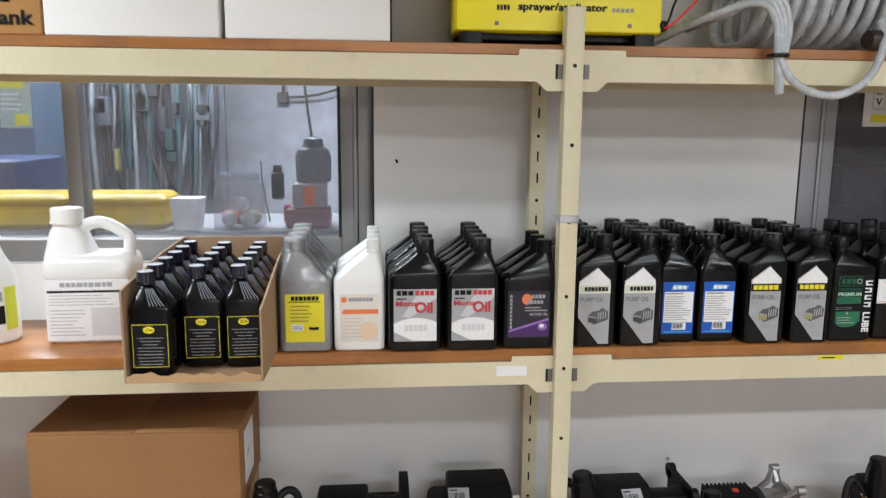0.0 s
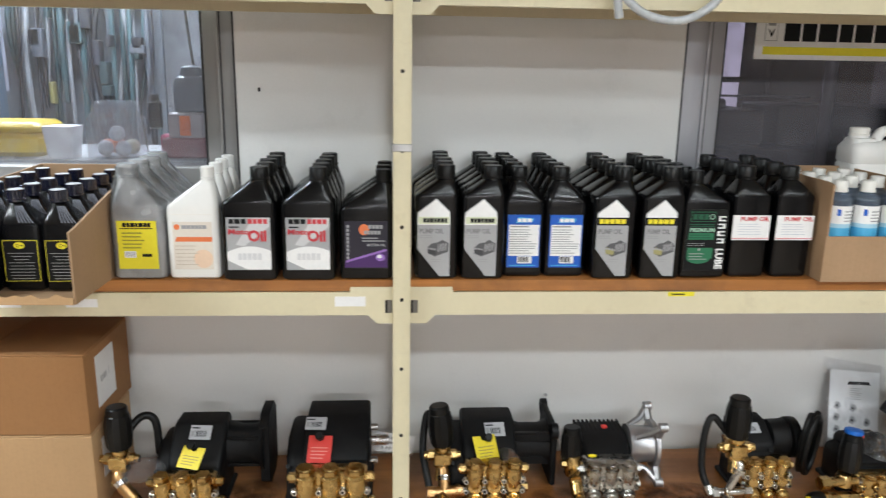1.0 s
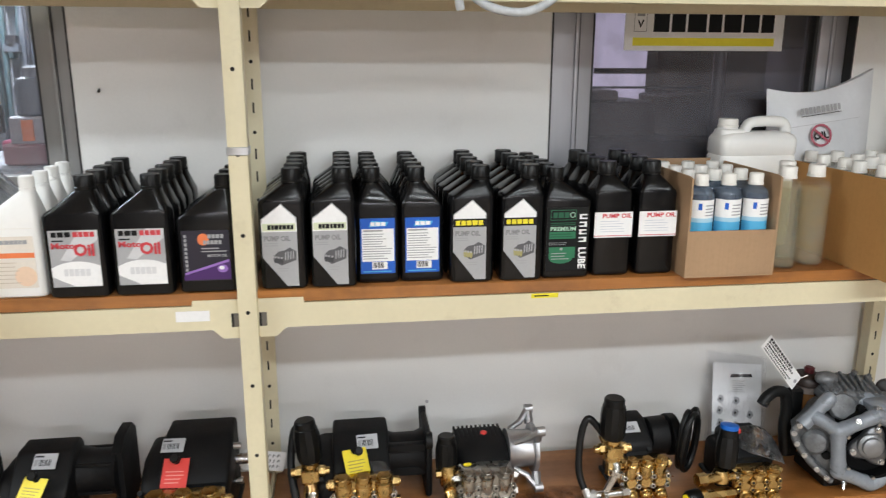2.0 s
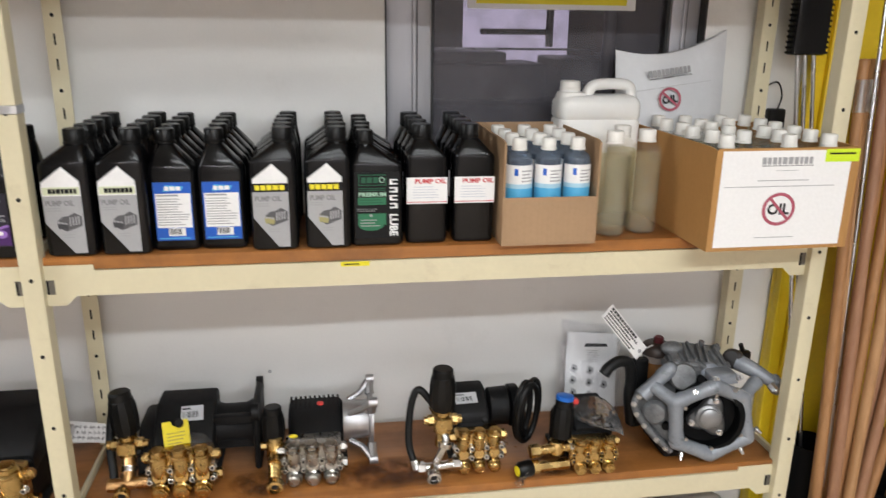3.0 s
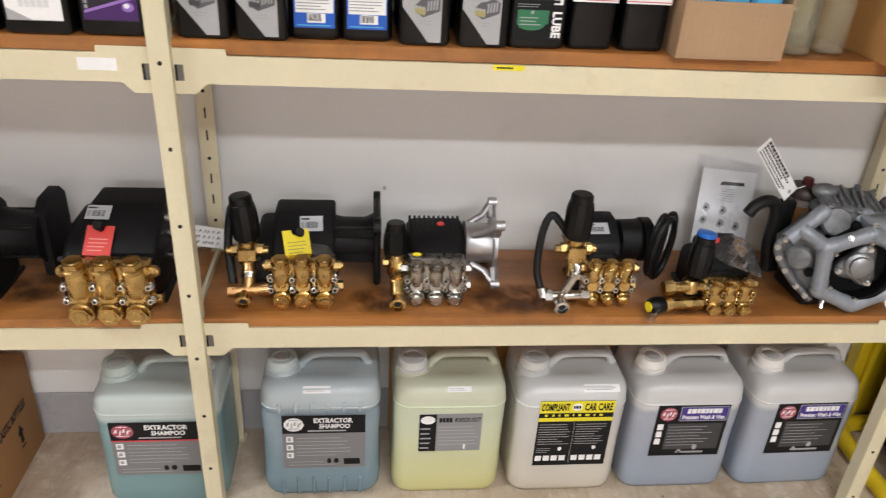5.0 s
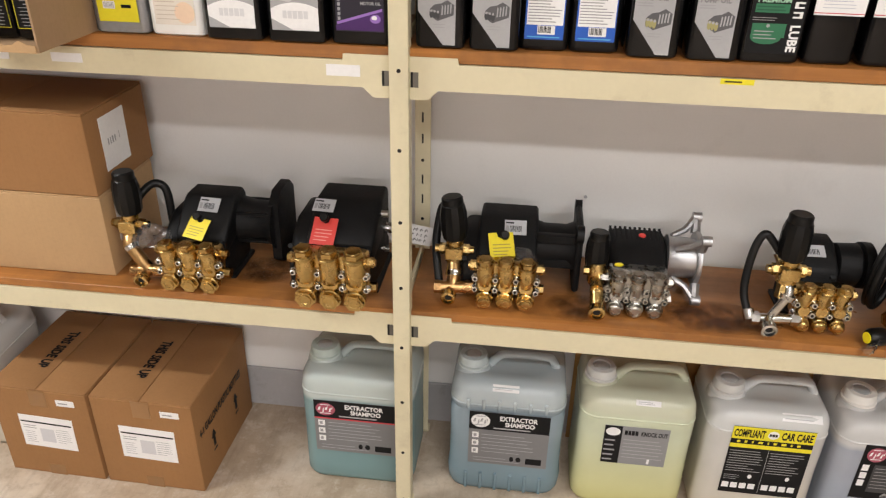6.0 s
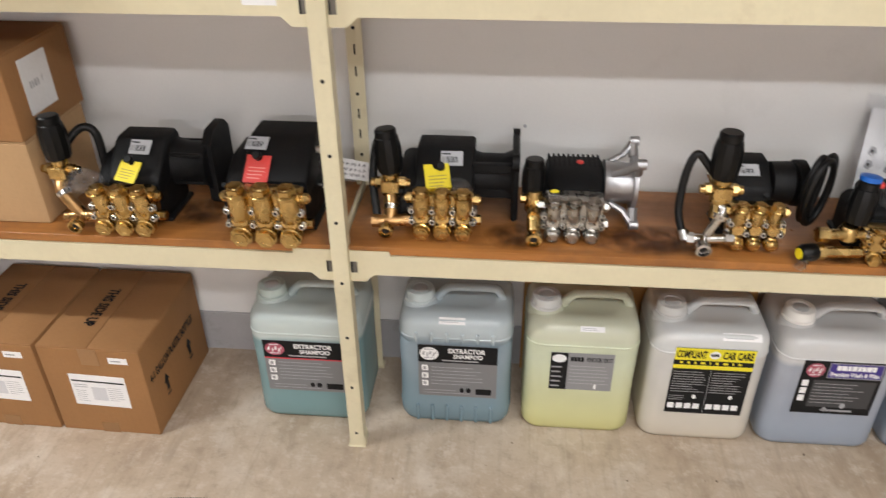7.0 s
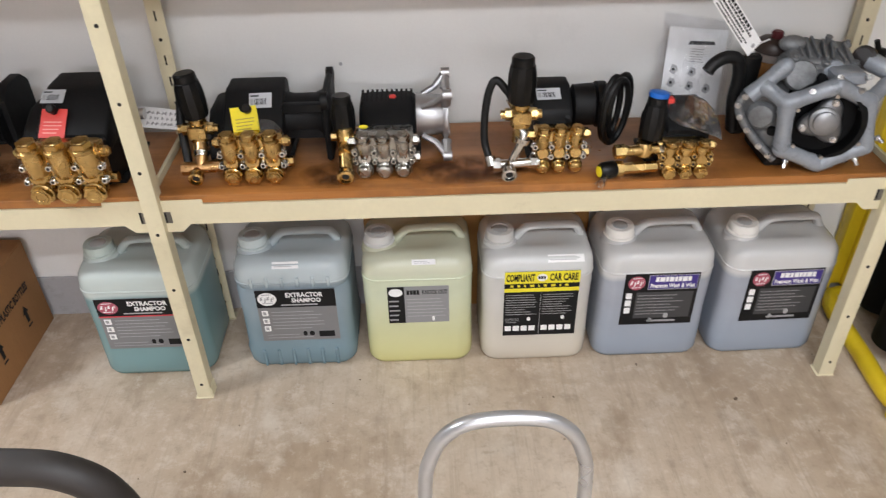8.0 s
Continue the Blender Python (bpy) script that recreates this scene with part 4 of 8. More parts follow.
# ---- round bottles ----
def round_bottle(name, label, group, r, h, body_mat, at, cap_mat=WHITE_CAP, liquid=None, level=0.0, wrap=None, category="bottle"):
    b = thing(name, pose(*at), label, category, group)
    prof = [(r - 0.004, 0), (r, 0.004), (r, h * 0.76), (r * 0.97, h * 0.80), (r * 0.86, h * 0.835), (r * 0.60, h * 0.862), (r * 0.50, h * 0.87), (r * 0.50, h * 0.9)]
    part("body", Geo().lathe(prof, 20), body_mat, b)
    if liquid:
        part("liquid", Geo().lathe([(r - 0.006, 0.004), (r - 0.003, 0.008), (r - 0.003, level), (r - 0.006, level + 0.0005)], 20), liquid, b)
    part("cap", screw_cap(0, h * 0.885, h, r * 0.53, 16), cap_mat, b)
    if wrap:
        g = Geo()
        a = [radians(-90 + 75 * (i / 10 - 1)) for i in range(21)]
        for z0, z1, m, k in wrap:
            g.rings([[((r + k) * math.cos(t), (r + k) * math.sin(t), z) for t in a] + [((r + k - 0.0005) * math.cos(t), (r + k - 0.0005) * math.sin(t), z) for t in reversed(a)] for z in (z0, z1)], mi=m)
        g.rings([[((r + 0.0012) * math.cos(t), (r + 0.0012) * math.sin(t), z) for t in a[6:9]] + [((r + 0.0007) * math.cos(t), (r + 0.0007) * math.sin(t), z) for t in reversed(a[6:9])] for z in (0.140, 0.154)], mi=3)
        for k in range(4):
            q = a[10:18 - k % 3]
            g.rings([[((r + 0.0012) * math.cos(t), (r + 0.0012) * math.sin(t), z) for t in q] + [((r + 0.0007) * math.cos(t), (r + 0.0007) * math.sin(t), z) for t in reversed(q)] for z in (0.127 + 0.007 * k, 0.1295 + 0.007 * k)], mi=4)
        part("label", g, [PAPER, SKY_INK, plain("pale_sky", (0.38, 0.60, 0.74)), BLUE_INK, PAPER_GREY], b)
    return b


c = carton("carton", pose(1.398, 1.533, OIL_Z + 0.0005), 0.203, 0.305, 0.218, 0.102, CARD_GREY, "cardboard display carton with a cut down front, full of blue bottles")
BLUE_LIQUID = surface("dark_blue_liquid", (0.012, 0.018, 0.045), 0.15, vary=0.1, bump=0.03, coat=0.5)
WAVE = [(0.046, 0.161, 0, 0.0008), (0.046, 0.113, 1, 0.0012), (0.113, 0.122, 2, 0.0012)]
b = round_bottle("detergent_bottle", "small bottle of dark blue liquid with white label and cap", "bottles in the display carton", 0.0285, 0.214, see_through("blue_bottle", (0.72, 0.80, 0.90), 0.72, 0.1, (0.30, 0.36, 0.44)), (1.438, 1.572, OIL_Z + 0.006), liquid=BLUE_LIQUID, level=0.172, wrap=WAVE)
for i in range(3):
    for j in range(4):
        if i or j:
            copy_thing(b, pose(1.438 + 0.0625 * i, 1.572 + 0.066 * j, OIL_Z + 0.006, 0, 0, (i * 37 + j * 53) % 17 - 8))

# clear bottles standing loose
# pale liquid, its base lightened further in place of light refracted through it
PALE_CLEAR = see_through("pale_clear_liquid", (0.97, 0.945, 0.82), 0.87, 0.06, (0.80, 0.76, 0.58), 0.03)
b = round_bottle("clear_bottle", "clear plastic bottle of pale liquid with white cap", "loose clear bottles", 0.035, 0.228, CLEAR, (1.658, 1.606, OIL_Z), liquid=PALE_CLEAR, level=0.176)
for x, y in ((1.738, 1.624), (1.708, 1.690)):
    copy_thing(b, pose(x, y, OIL_Z, 0, 0, 20))

# the big box of clear bottles
c = carton("bottle_box", pose(1.806, 1.445, OIL_Z + 0.0005, 0, 0, 0.8), 0.318, 0.415, 0.212, 0.212, CARD_ORANGE, "orange brown open cardboard box with a white printed sheet", category="box")
p = Print([PAPER]).rect(0.006, 0.008, 0.268, 0.203, PAPER)
p.blocks(0.085, 0.176, 0.190, 0.190, 10, PAPER_GREY, 1, 0.3).rect(0.085, 0.1725, 0.190, 0.1738, INK, 1).rect(0.115, 0.163, 0.16, 0.164, PAPER_GREY, 1).rect(0.08, 0.143, 0.185, 0.1445, PAPER_GREY, 1).rect(0.015, 0.131, 0.24, 0.1325, PAPER_GREY, 1)
p.text("OIL", 0.108, 0.073, 0.154, 0.097, INK, 1).ring(0.131, 0.085, 0.034, 0.0065, ROSE_INK, 2).poly([(0.108, 0.107), (0.112, 0.111), (0.155, 0.064), (0.151, 0.060)], ROSE_INK, 3)
p.rect(0.09, 0.026, 0.17, 0.0275, PAPER_GREY, 1)
sheet("printed_sheet", p.fit(0.013, 0.008, 0.298, 0.207), c, (0, -0.0012, 0.0))
lime = plain("lime_label", (0.62, 0.80, 0.03))
sheet("lime_label", Print([lime]).rect(0, 0, 0.076, 0.026, lime).lines(0.008, 0.013, 0.068, 0.021, 1, INK, 1, 2), c, (0.238, -0.0026, 0.183))
b = round_bottle("clear_bottle", "clear plastic bottle with white cap inside the box", "bottles in the orange box", 0.029, 0.226, CLEAR, (1.848, 1.488, OIL_Z + 0.008), liquid=PALE_CLEAR, level=0.170)
rnd = random.Random(9)
for i in range(4):
    for j in range(6):
        if (i or j) and (i, j) not in ((1, 0), (2, 3)):
            copy_thing(b, pose(1.848 + 0.076 * i + rnd.uniform(-0.004, 0.004), 1.488 + 0.0655 * j + rnd.uniform(-0.003, 0.003), OIL_Z + 0.008, rnd.uniform(-2, 2), rnd.uniform(-2, 2), rnd.uniform(0, 90)))


# ---- handled white jugs ----
def handled_jug(name, m, label, w, d, h, printed=None, cap_x=-0.3, material=WHITE_PLASTIC, body=0.60, slanted=False):
    """Box-shaped jug: flat shoulder, neck at one end, and a strap handle that runs from the neck to the far edge."""
    j = thing(name, m, label, "jug")
    hw, hd, b = w / 2, d / 2, h * body
    g = Geo()
    g.rings([rrect(0, 0, z, x, y, 0.020, 4) for z, x, y in ((0, hw - 0.006, hd - 0.006), (0.006, hw, hd), (b - 0.020, hw, hd), (b - 0.014, hw - 0.003, hd - 0.003), (b - 0.008, hw, hd), (b + 0.022, hw, hd * 0.98), (b + 0.034, hw - 0.006, hd * 0.86), (b + 0.040, hw - 0.016, hd * 0.66))])
    cx = w * cap_x
    if slanted:
        g.rings([rrect(cx + k, 0, z, x, y, r, 4) for z, k, x, y, r in ((b + 0.030, 0.006, 0.050, hd * 0.80, 0.020), (b + 0.052, 0.005, 0.046, hd * 0.66, 0.022), (h * 0.82, 0.002, 0.037, 0.034, 0.026), (h * 0.87, 0.0, 0.029, 0.029, 0.028), (h * 0.95, 0, 0.024, 0.024, 0.023))])
    else:
        g.rings([rrect(cx + k, 0, z, x, y, r, 4) for z, k, x, y, r in ((b + 0.028, 0.006, 0.036, hd * 0.70, 0.018), (b + 0.046, 0.004, 0.031, 0.030, 0.020), (h - 0.024, 0, 0.024, 0.024, 0.023), (h - 0.010, 0, 0.021, 0.021, 0.020))])
    part("body", g, material, j)
    r = 0.0135
    path = curve_through([(cx + 0.034, 0, b + 0.020), (cx + 0.042, 0, h - 0.036), (cx + 0.054, 0, h - 0.014), (cx + 0.078, 0, h - 0.008), (hw - 0.040, 0, h - 0.008), (hw - 0.019, 0, h - 0.016), (hw - 0.013, 0, h - 0.040), (hw - 0.014, 0, b + 0.016)], 7)
    if slanted:
        path = curve_through([(cx + 0.024, 0, 0.234), (cx + 0.040, 0, 0.252), (cx + 0.068, 0, 0.258), (cx + 0.100, 0, 0.246), (cx + 0.126, 0, 0.224), (hw - r - 0.002, 0, 0.200), (hw - r - 0.002, 0, b + 0.012)], 7)
    part("handle", Geo().tube(path, r, 10), material, j)
    part("cap", screw_cap(cx, h * 0.885 if slanted else h - 0.020, h, 0.033 if slanted else 0.0235), WHITE_CAP, j)
    if printed:
        sheet("label", printed, j, (0, -d / 2 - 0.0012, 0))
    return j


p = Print([PAPER]).rect(-0.066, 0.010, 0.076, 0.150, PAPER)
p.blocks(-0.04, 0.133, 0.05, 0.143, 9, SILVER_PRINT, 1).rect(-0.062, 0.120, 0.072, 0.125, INK, 1).lines(-0.06, 0.09, 0.07, 0.118, 4, SILVER_PRINT, 1, 3, 0.2).rect(0.01, 0.02, 0.07, 0.085, plain("pale_print", (0.66, 0.66, 0.67)), 1).lines(-0.06, 0.02, 0.005, 0.085, 8, SILVER_PRINT, 1, 6, 0.2)
handled_jug("gallon_jug", pose(-0.536, 1.715, OIL_Z, 0, 0, 2), "white one gallon plastic jug with handle and printed label", 0.186, 0.115, 0.290, p.fit(-0.086, 0.008, 0.086, 0.142), -0.265, body=0.53, slanted=True)
handled_jug("gallon_jug", pose(1.690, 1.824, OIL_Z, 0, 0, 0), "plain white plastic jug with a loop handle", 0.200, 0.095, 0.316, None, -0.335, body=0.77)

# spray bottle at the shelf's end
s = thing("spray_bottle", pose(-0.747, 1.70, OIL_Z), "white cleaner bottle with black and lime label", "bottle")
part("body", Geo().lathe([(0.044, 0), (0.050, 0.006), (0.050, 0.135), (0.046, 0.155), (0.030, 0.185), (0.022, 0.205), (0.020, 0.225), (0.020, 0.24)], 24), WHITE_PLASTIC, s)
part("cap", screw_cap(0, 0.225, 0.262, 0.023), WHITE_CAP, s)
g = Geo()
for z0, z1, a0, a1, k, m in ((0.03, 0.128, -170, -5, 0.0008, 0), (0.03, 0.125, -40, -8, 0.0014, 1), (0.045, 0.085, -120, -42, 0.0014, 2), (0.095, 0.115, -120, -45, 0.0014, 3)):
    a = [radians(a0 + (a1 - a0) * i / 14) for i in range(15)]
    g.rings([[((0.05 + k) * math.cos(t), (0.05 + k) * math.sin(t), z) for t in a] + [((0.0496 + k) * math.cos(t), (0.0496 + k) * math.sin(t), z) for t in reversed(a)] for z in (z0, z1)], mi=m)
part("label", g, [PAPER, plain("lime_print", (0.62, 0.68, 0.05)), INK, PAPER_GREY], s)

# the soft white bag leaning by the window
g = Geo()
n, rows = 14, 12
front, back = [], []
for j in range(rows + 1):
    v = j / rows
    for i in range(n + 1):
        u = i / n
        lean = 0.056 * v
        bulge = 0.032 * math.sin(math.pi * u) ** 0.6 * math.sin(math.pi * min(1, 0.12 + 0.88 * (1 - v))) + 0.004 * math.sin(9 * u + 5 * v)
        x = 0.272 * u + 0.012 * v * (u - 0.3)
        z = 0.385 * v + 0.050 * v * u ** 2 - 0.018 * v * math.sin(math.pi * u)
        front.append((x, lean - bulge, z))
        back.append((x, lean + 0.006 + 0.3 * bulge, z))
quad = lambda o, flip: [tuple(o + k for k in ((j * (n + 1) + i, j * (n + 1) + i + 1, (j + 1) * (n + 1) + i + 1, (j + 1) * (n + 1) + i))) for j in range(rows) for i in range(n)]
edge = [j * (n + 1) for j in range(rows + 1)] + [rows * (n + 1) + i for i in range(1, n + 1)] + [j * (n + 1) + n for j in range(rows - 1, -1, -1)] + list(range(n - 1, 0, -1))
o = len(front)
g.add(front + back, quad(0, False) + quad(o, True) + [(a, b, b + o, a + o) for a, b in zip(edge, edge[1:] + edge[:1])])
bag = thing("plastic_bag", pose(1.763, 1.838, OIL_Z), "crumpled white plastic bag with black print and red sign", "bag")
part("bag_skin", g, surface("bag_white", (0.66, 0.67, 0.69), 0.4, vary=0.04, big=14, bump=0.3), bag, smooth=60)
p = Print([INK]).blocks(0.085, 0.330, 0.195, 0.346, 10, PAPER_GREY, 1, 0.3).rect(0.085, 0.324, 0.195, 0.3258, INK, 1).rect(0.02, 0.302, 0.24, 0.303, SILVER_PRINT, 1)
p.text("OIL", 0.111, 0.262, 0.151, 0.282, INK, 1).ring(0.131, 0.272, 0.029, 0.006, ROSE_INK, 2).poly([(0.111, 0.290), (0.115, 0.294), (0.151, 0.254), (0.147, 0.250)], ROSE_INK, 3)
sheet("bag_print", p, bag, (0.030, -0.050, -0.012), rx=-11, ry=-8)

# ---- boxes ----
def closed_box(name, m, w, d, h, label, material=CARD, group="", seam="y", tape=True):
    """A taped carton: body, two top flaps that leave a slit, and tape. x, y, z from its front bottom left corner."""
    b = thing(name, m, label, "box", group)
    part("carton_body", Geo().box(0, 0, 0, w, d, h - 0.004, 0.004), material, b)
    mid = w / 2
    for x0, x1 in ((0.001, mid - 0.0012), (mid + 0.0012, w - 0.001)):
        part("top_flap", Geo().box(x0, 0.001, h - 0.004, x1, d - 0.001, h, 0.0015), material, b)
    if tape:
        part("tape", Geo().box(mid - 0.024, -0.0008, h - 0.055, mid + 0.024, 0.0, h - 0.003), TAPE, b)
        part("tape", Geo().box(mid - 0.024, -0.0008, 0.0, mid + 0.024, 0.0, 0.035), TAPE, b)
    return b


def shipping_label(w, h):
    p = Print([PAPER]).rect(0, 0, w, h, PAPER)
    p.rect(0.004, h - 0.024, w - 0.004, h - 0.019, INK, 1).lines(0.008, h - 0.045, w * 0.3, h - 0.03, 2, PAPER_GREY, 1, 2, 0.3).rect(w * 0.36, 0.02, w * 0.62, h - 0.04, plain("pale_panel", (0.62, 0.62, 0.64)), 1).lines(0.01, 0.012, w * 0.33, h - 0.05, 6, SILVER_PRINT, 1, 4, 0.2).lines(w * 0.65, 0.02, w - 0.01, h - 0.035, 7, SILVER_PRINT, 1, 5, 0.2)
    return p


def flat_text(words, x0, x1, height, material, parent, m, name="lettering"):
    p = Print([material]).text(words, x0, 0, x1, height, material, 1)
    ob = new(name, p.mesh(name)[1])
    ob.parent, ob.matrix_basis = parent, m
    return ob


for x, y, w, rz in ((-0.603, 1.542, 0.270, -1.5), (-0.324, 1.536, 0.272, -1.0)):
    b = closed_box("shipping_box", pose(x, y, 0, 0, 0, rz), w, 0.350, 0.290, "brown cardboard shipping box with white labels on the floor", CARD, "floor boxes")
    sheet("label", shipping_label(0.150, 0.105), b, (0.062, -0.0012, 0.098), ry=1.5)
    sheet("small_label", Print([PAPER]).rect(0, 0, 0.050, 0.019, PAPER).lines(0.006, 0.005, 0.044, 0.014, 1, PAPER_GREY, 1, 3), b, (w - 0.085, -0.0012, 0.245))
    # print on the lid runs from the back to the front, and up the side
    flat_text("THIS SIDE UP", 0, 0.165, 0.030, INK, b, Matrix.Translation((w * 0.30, 0.250, 0.2926)) @ pose(0, 0, 0, -90, 0, -90))
    flat_text("4-1 GALLON PLASTIC BOTTLES", 0, 0.270, 0.026, INK, b, Matrix.Translation((w + 0.0012, 0.020, 0.165)) @ pose(0, 0, 0, 0, 0, 90))
    for y2 in (0.075, 0.225):
        arrow = Print([INK]).poly([(0, 0.03), (0.015, 0.055), (0.030, 0.03), (0.022, 0.03), (0.022, 0.0), (0.008, 0.0), (0.008, 0.03)], INK, 1).rect(0.004, -0.014, 0.026, -0.008, INK, 1)
        ob = new("arrow_print", arrow.mesh("arrow_print")[1])
        ob.parent, ob.matrix_basis = b, Matrix.Translation((w + 0.0012, y2, 0.085)) @ pose(0, 0, 0, 0, 0, 90)

# two plain boxes stacked on the pump shelf
b = closed_box("stacked_box", pose(-0.680, 1.600, PUMP_Z), 0.464, 0.250, 0.205, "plain pale brown cardboard box with a paper label on its side", CARD_PALE, "stacked boxes", tape=False)
sheet("side_label", Print([PAPER]).rect(0, 0, 0.075, 0.10, PAPER), b, (0.4652, 0.05, 0.07), rz=90)
b = closed_box("stacked_box", pose(-0.662, 1.604, PUMP_Z + 0.206, 0, 0, -0.8), 0.446, 0.262, 0.193, "brown cardboard box with a handwritten paper label on its side", CARD, "stacked boxes", tape=False)
sheet("side_label", Print([PAPER]).rect(0, 0, 0.105, 0.125, PAPER).blocks(0.022, 0.056, 0.060, 0.072, 4, PAPER_GREY, 1, 0.7).rect(0.070, 0.058, 0.072, 0.076, PAPER_GREY, 1), b, (0.4472, 0.055, 0.040), rz=90)
# something with a red cap beside the stacked boxes
rc = thing("red_capped_can", pose(-0.796, 1.650, PUMP_Z), "small cream can with a round red cap", "can")
part("can_body", Geo().lathe([(0.040, 0), (0.042, 0.004), (0.042, 0.245), (0.030, 0.262)], 20), WHITE_PLASTIC, rc)
part("cap", Geo().lathe([(0.030, 0.258), (0.033, 0.264), (0.033, 0.296), (0.026, 0.308), (0.008, 0.311)], 20), RED_TAG, rc)


# ---- five gallon jugs ----
def chemical_jug(m, label, liquid_mat, printed, cap=WHITE_CAP, ribs=False, w=0.293, d=0.235, sticker=None):
    j = thing("chemical_jug", m, label, "jug", "row of chemical jugs")
    hw, hd = w / 2, d / 2
    g = Geo()
    prof = [(0, 0.016), (0.006, 0.005), (0.02, 0), (0.06, -0.003 if ribs else 0), (0.07, 0.0), (0.17, 0.001), (0.262, 0.0), (0.272, 0.004 if ribs else 0), (0.282, 0.0), (0.312, 0.001), (0.330, 0.0035), (0.343, 0.010), (0.350, 0.021), (0.3535, 0.038), (0.352, 0.058), (0.346, 0.072)]
    g.rings([rrect(0, 0, z, hw - i, hd - i, 0.043, 6) for z, i in prof])
    if ribs:
        for i in range(6):
            x = -0.098 + 0.039 * i
            part("rib", Geo().box(x - 0.0045, -hd - 0.008, 0.012, x + 0.0045, -hd + 0.01, 0.068, 0.004), liquid_mat, j)
            part("rib", Geo().box(x - 0.0045, -hd - 0.006, 0.279, x + 0.0045, -hd + 0.01, 0.310, 0.004), liquid_mat, j)
    part("body", g, liquid_mat, j, smooth=50)
    part("seam", Geo().rings([rrect(0, 0, z, hw - 0.0005 + k, hd - 0.0005 + k, 0.043, 6) for z, k in ((0.288, 0), (0.290, 0.0016), (0.293, 0.0016), (0.295, 0))], close=False), liquid_mat, j)
    path = curve_through([(-0.058, -0.012, 0.338), (-0.042, -0.014, 0.360), (-0.026, -0.015, 0.377), (-0.010, -0.015, 0.382), (0.040, -0.015, 0.384), (0.090, -0.014, 0.382), (0.106, -0.012, 0.372), (0.122, -0.005, 0.332)], 6)
    g = Geo().tube(path, [0.0115 - 0.0020 * math.sin(math.pi * k / (len(path) - 1)) for k in range(len(path))], 14)
    g.v = [(x, -0.015 + (y + 0.015) * 1.45, z) for x, y, z in g.v]
    part("handle", g, liquid_mat, j)
    part("handle_foot", Geo().box(-0.056, -0.022, 0.334, -0.036, -0.006, 0.356, 0.006), liquid_mat, j)
    part("handle_foot", Geo().box(0.104, -0.020, 0.332, 0.126, -0.002, 0.362, 0.006), liquid_mat, j)
    g = Geo().lathe([(0.047, 0.338), (0.044, 0.352), (0.040, 0.355), (0.038, 0.362)], 24, (-0.095, -0.030, 0))
    neck = part("neck", g, liquid_mat, j)
    g = Geo()
    ring = lambda rr, z, k: [(-0.095 + (rr - (k if i % 2 else 0)) * math.cos(t), -0.030 + (rr - (k if i % 2 else 0)) * math.sin(t), z) for i, t in enumerate(turns(48))]
    g.rings([ring(0.0400, 0.359, 0), ring(0.0400, 0.364, 0), ring(0.0370, 0.366, 0.0012), ring(0.0365, 0.383, 0.0012), ring(0.034, 0.387, 0), ring(0.022, 0.3875, 0), ring(0.020, 0.384, 0)])
    part("cap", g, cap, j)
    part("cap_insert", Geo().cyl((-0.095, -0.030, 0.380), (-0.095, -0.030, 0.3865), 0.0190, n=20, bevel=0.0015), surface("cap_grey", (0.50, 0.51, 0.51), 0.5), j)
    if sticker:
        sx, sz, sw, sh = sticker
        sheet("sticker", Print([PAPER]).rect(0, 0, sw, sh, PAPER).lines(0.006, sh * 0.2, sw - 0.006, sh * 0.8, 2, SILVER_PRINT, 1, 3, 0.3), j, (sx, -hd + 0.0035, sz + 0.020), rx=-46)
    if printed:
        sheet("label", printed, j, (0, -hd - 0.0016, 0))
    return j


def emblem(p, x, z, rx, rz, ground, line, layer=2):
    """A round mark with a splash of light strokes across it."""
    p.oval(x, z, rx, rz, ground, layer)
    for u, v, a, b in ((-0.62, 0.10, 0.34, 0.62), (-0.22, -0.12, 0.20, 0.80), (0.10, 0.16, 0.34, 0.60), (0.46, -0.06, 0.26, 0.70), (0.68, 0.20, 0.16, 0.40)):
        p.poly([(x + rx * (u - a * 0.5), z + rz * (v - b * 0.5)), (x + rx * (u + a * 0.3), z + rz * (v - b * 0.4)), (x + rx * (u + a * 0.5), z + rz * (v + b * 0.5)), (x - rx * (a * 0.1 - u), z + rz * (v + b * 0.3))], line, layer + 1)
    for v, w in ((0.66, 0.50), (-0.66, 0.56)):
        p.poly([(x - rx * w, z + rz * v - rz * 0.05), (x + rx * w, z + rz * v + rz * 0.02), (x + rx * w, z + rz * v + rz * 0.10), (x - rx * w, z + rz * v + rz * 0.08)], line, layer + 1)
    return p


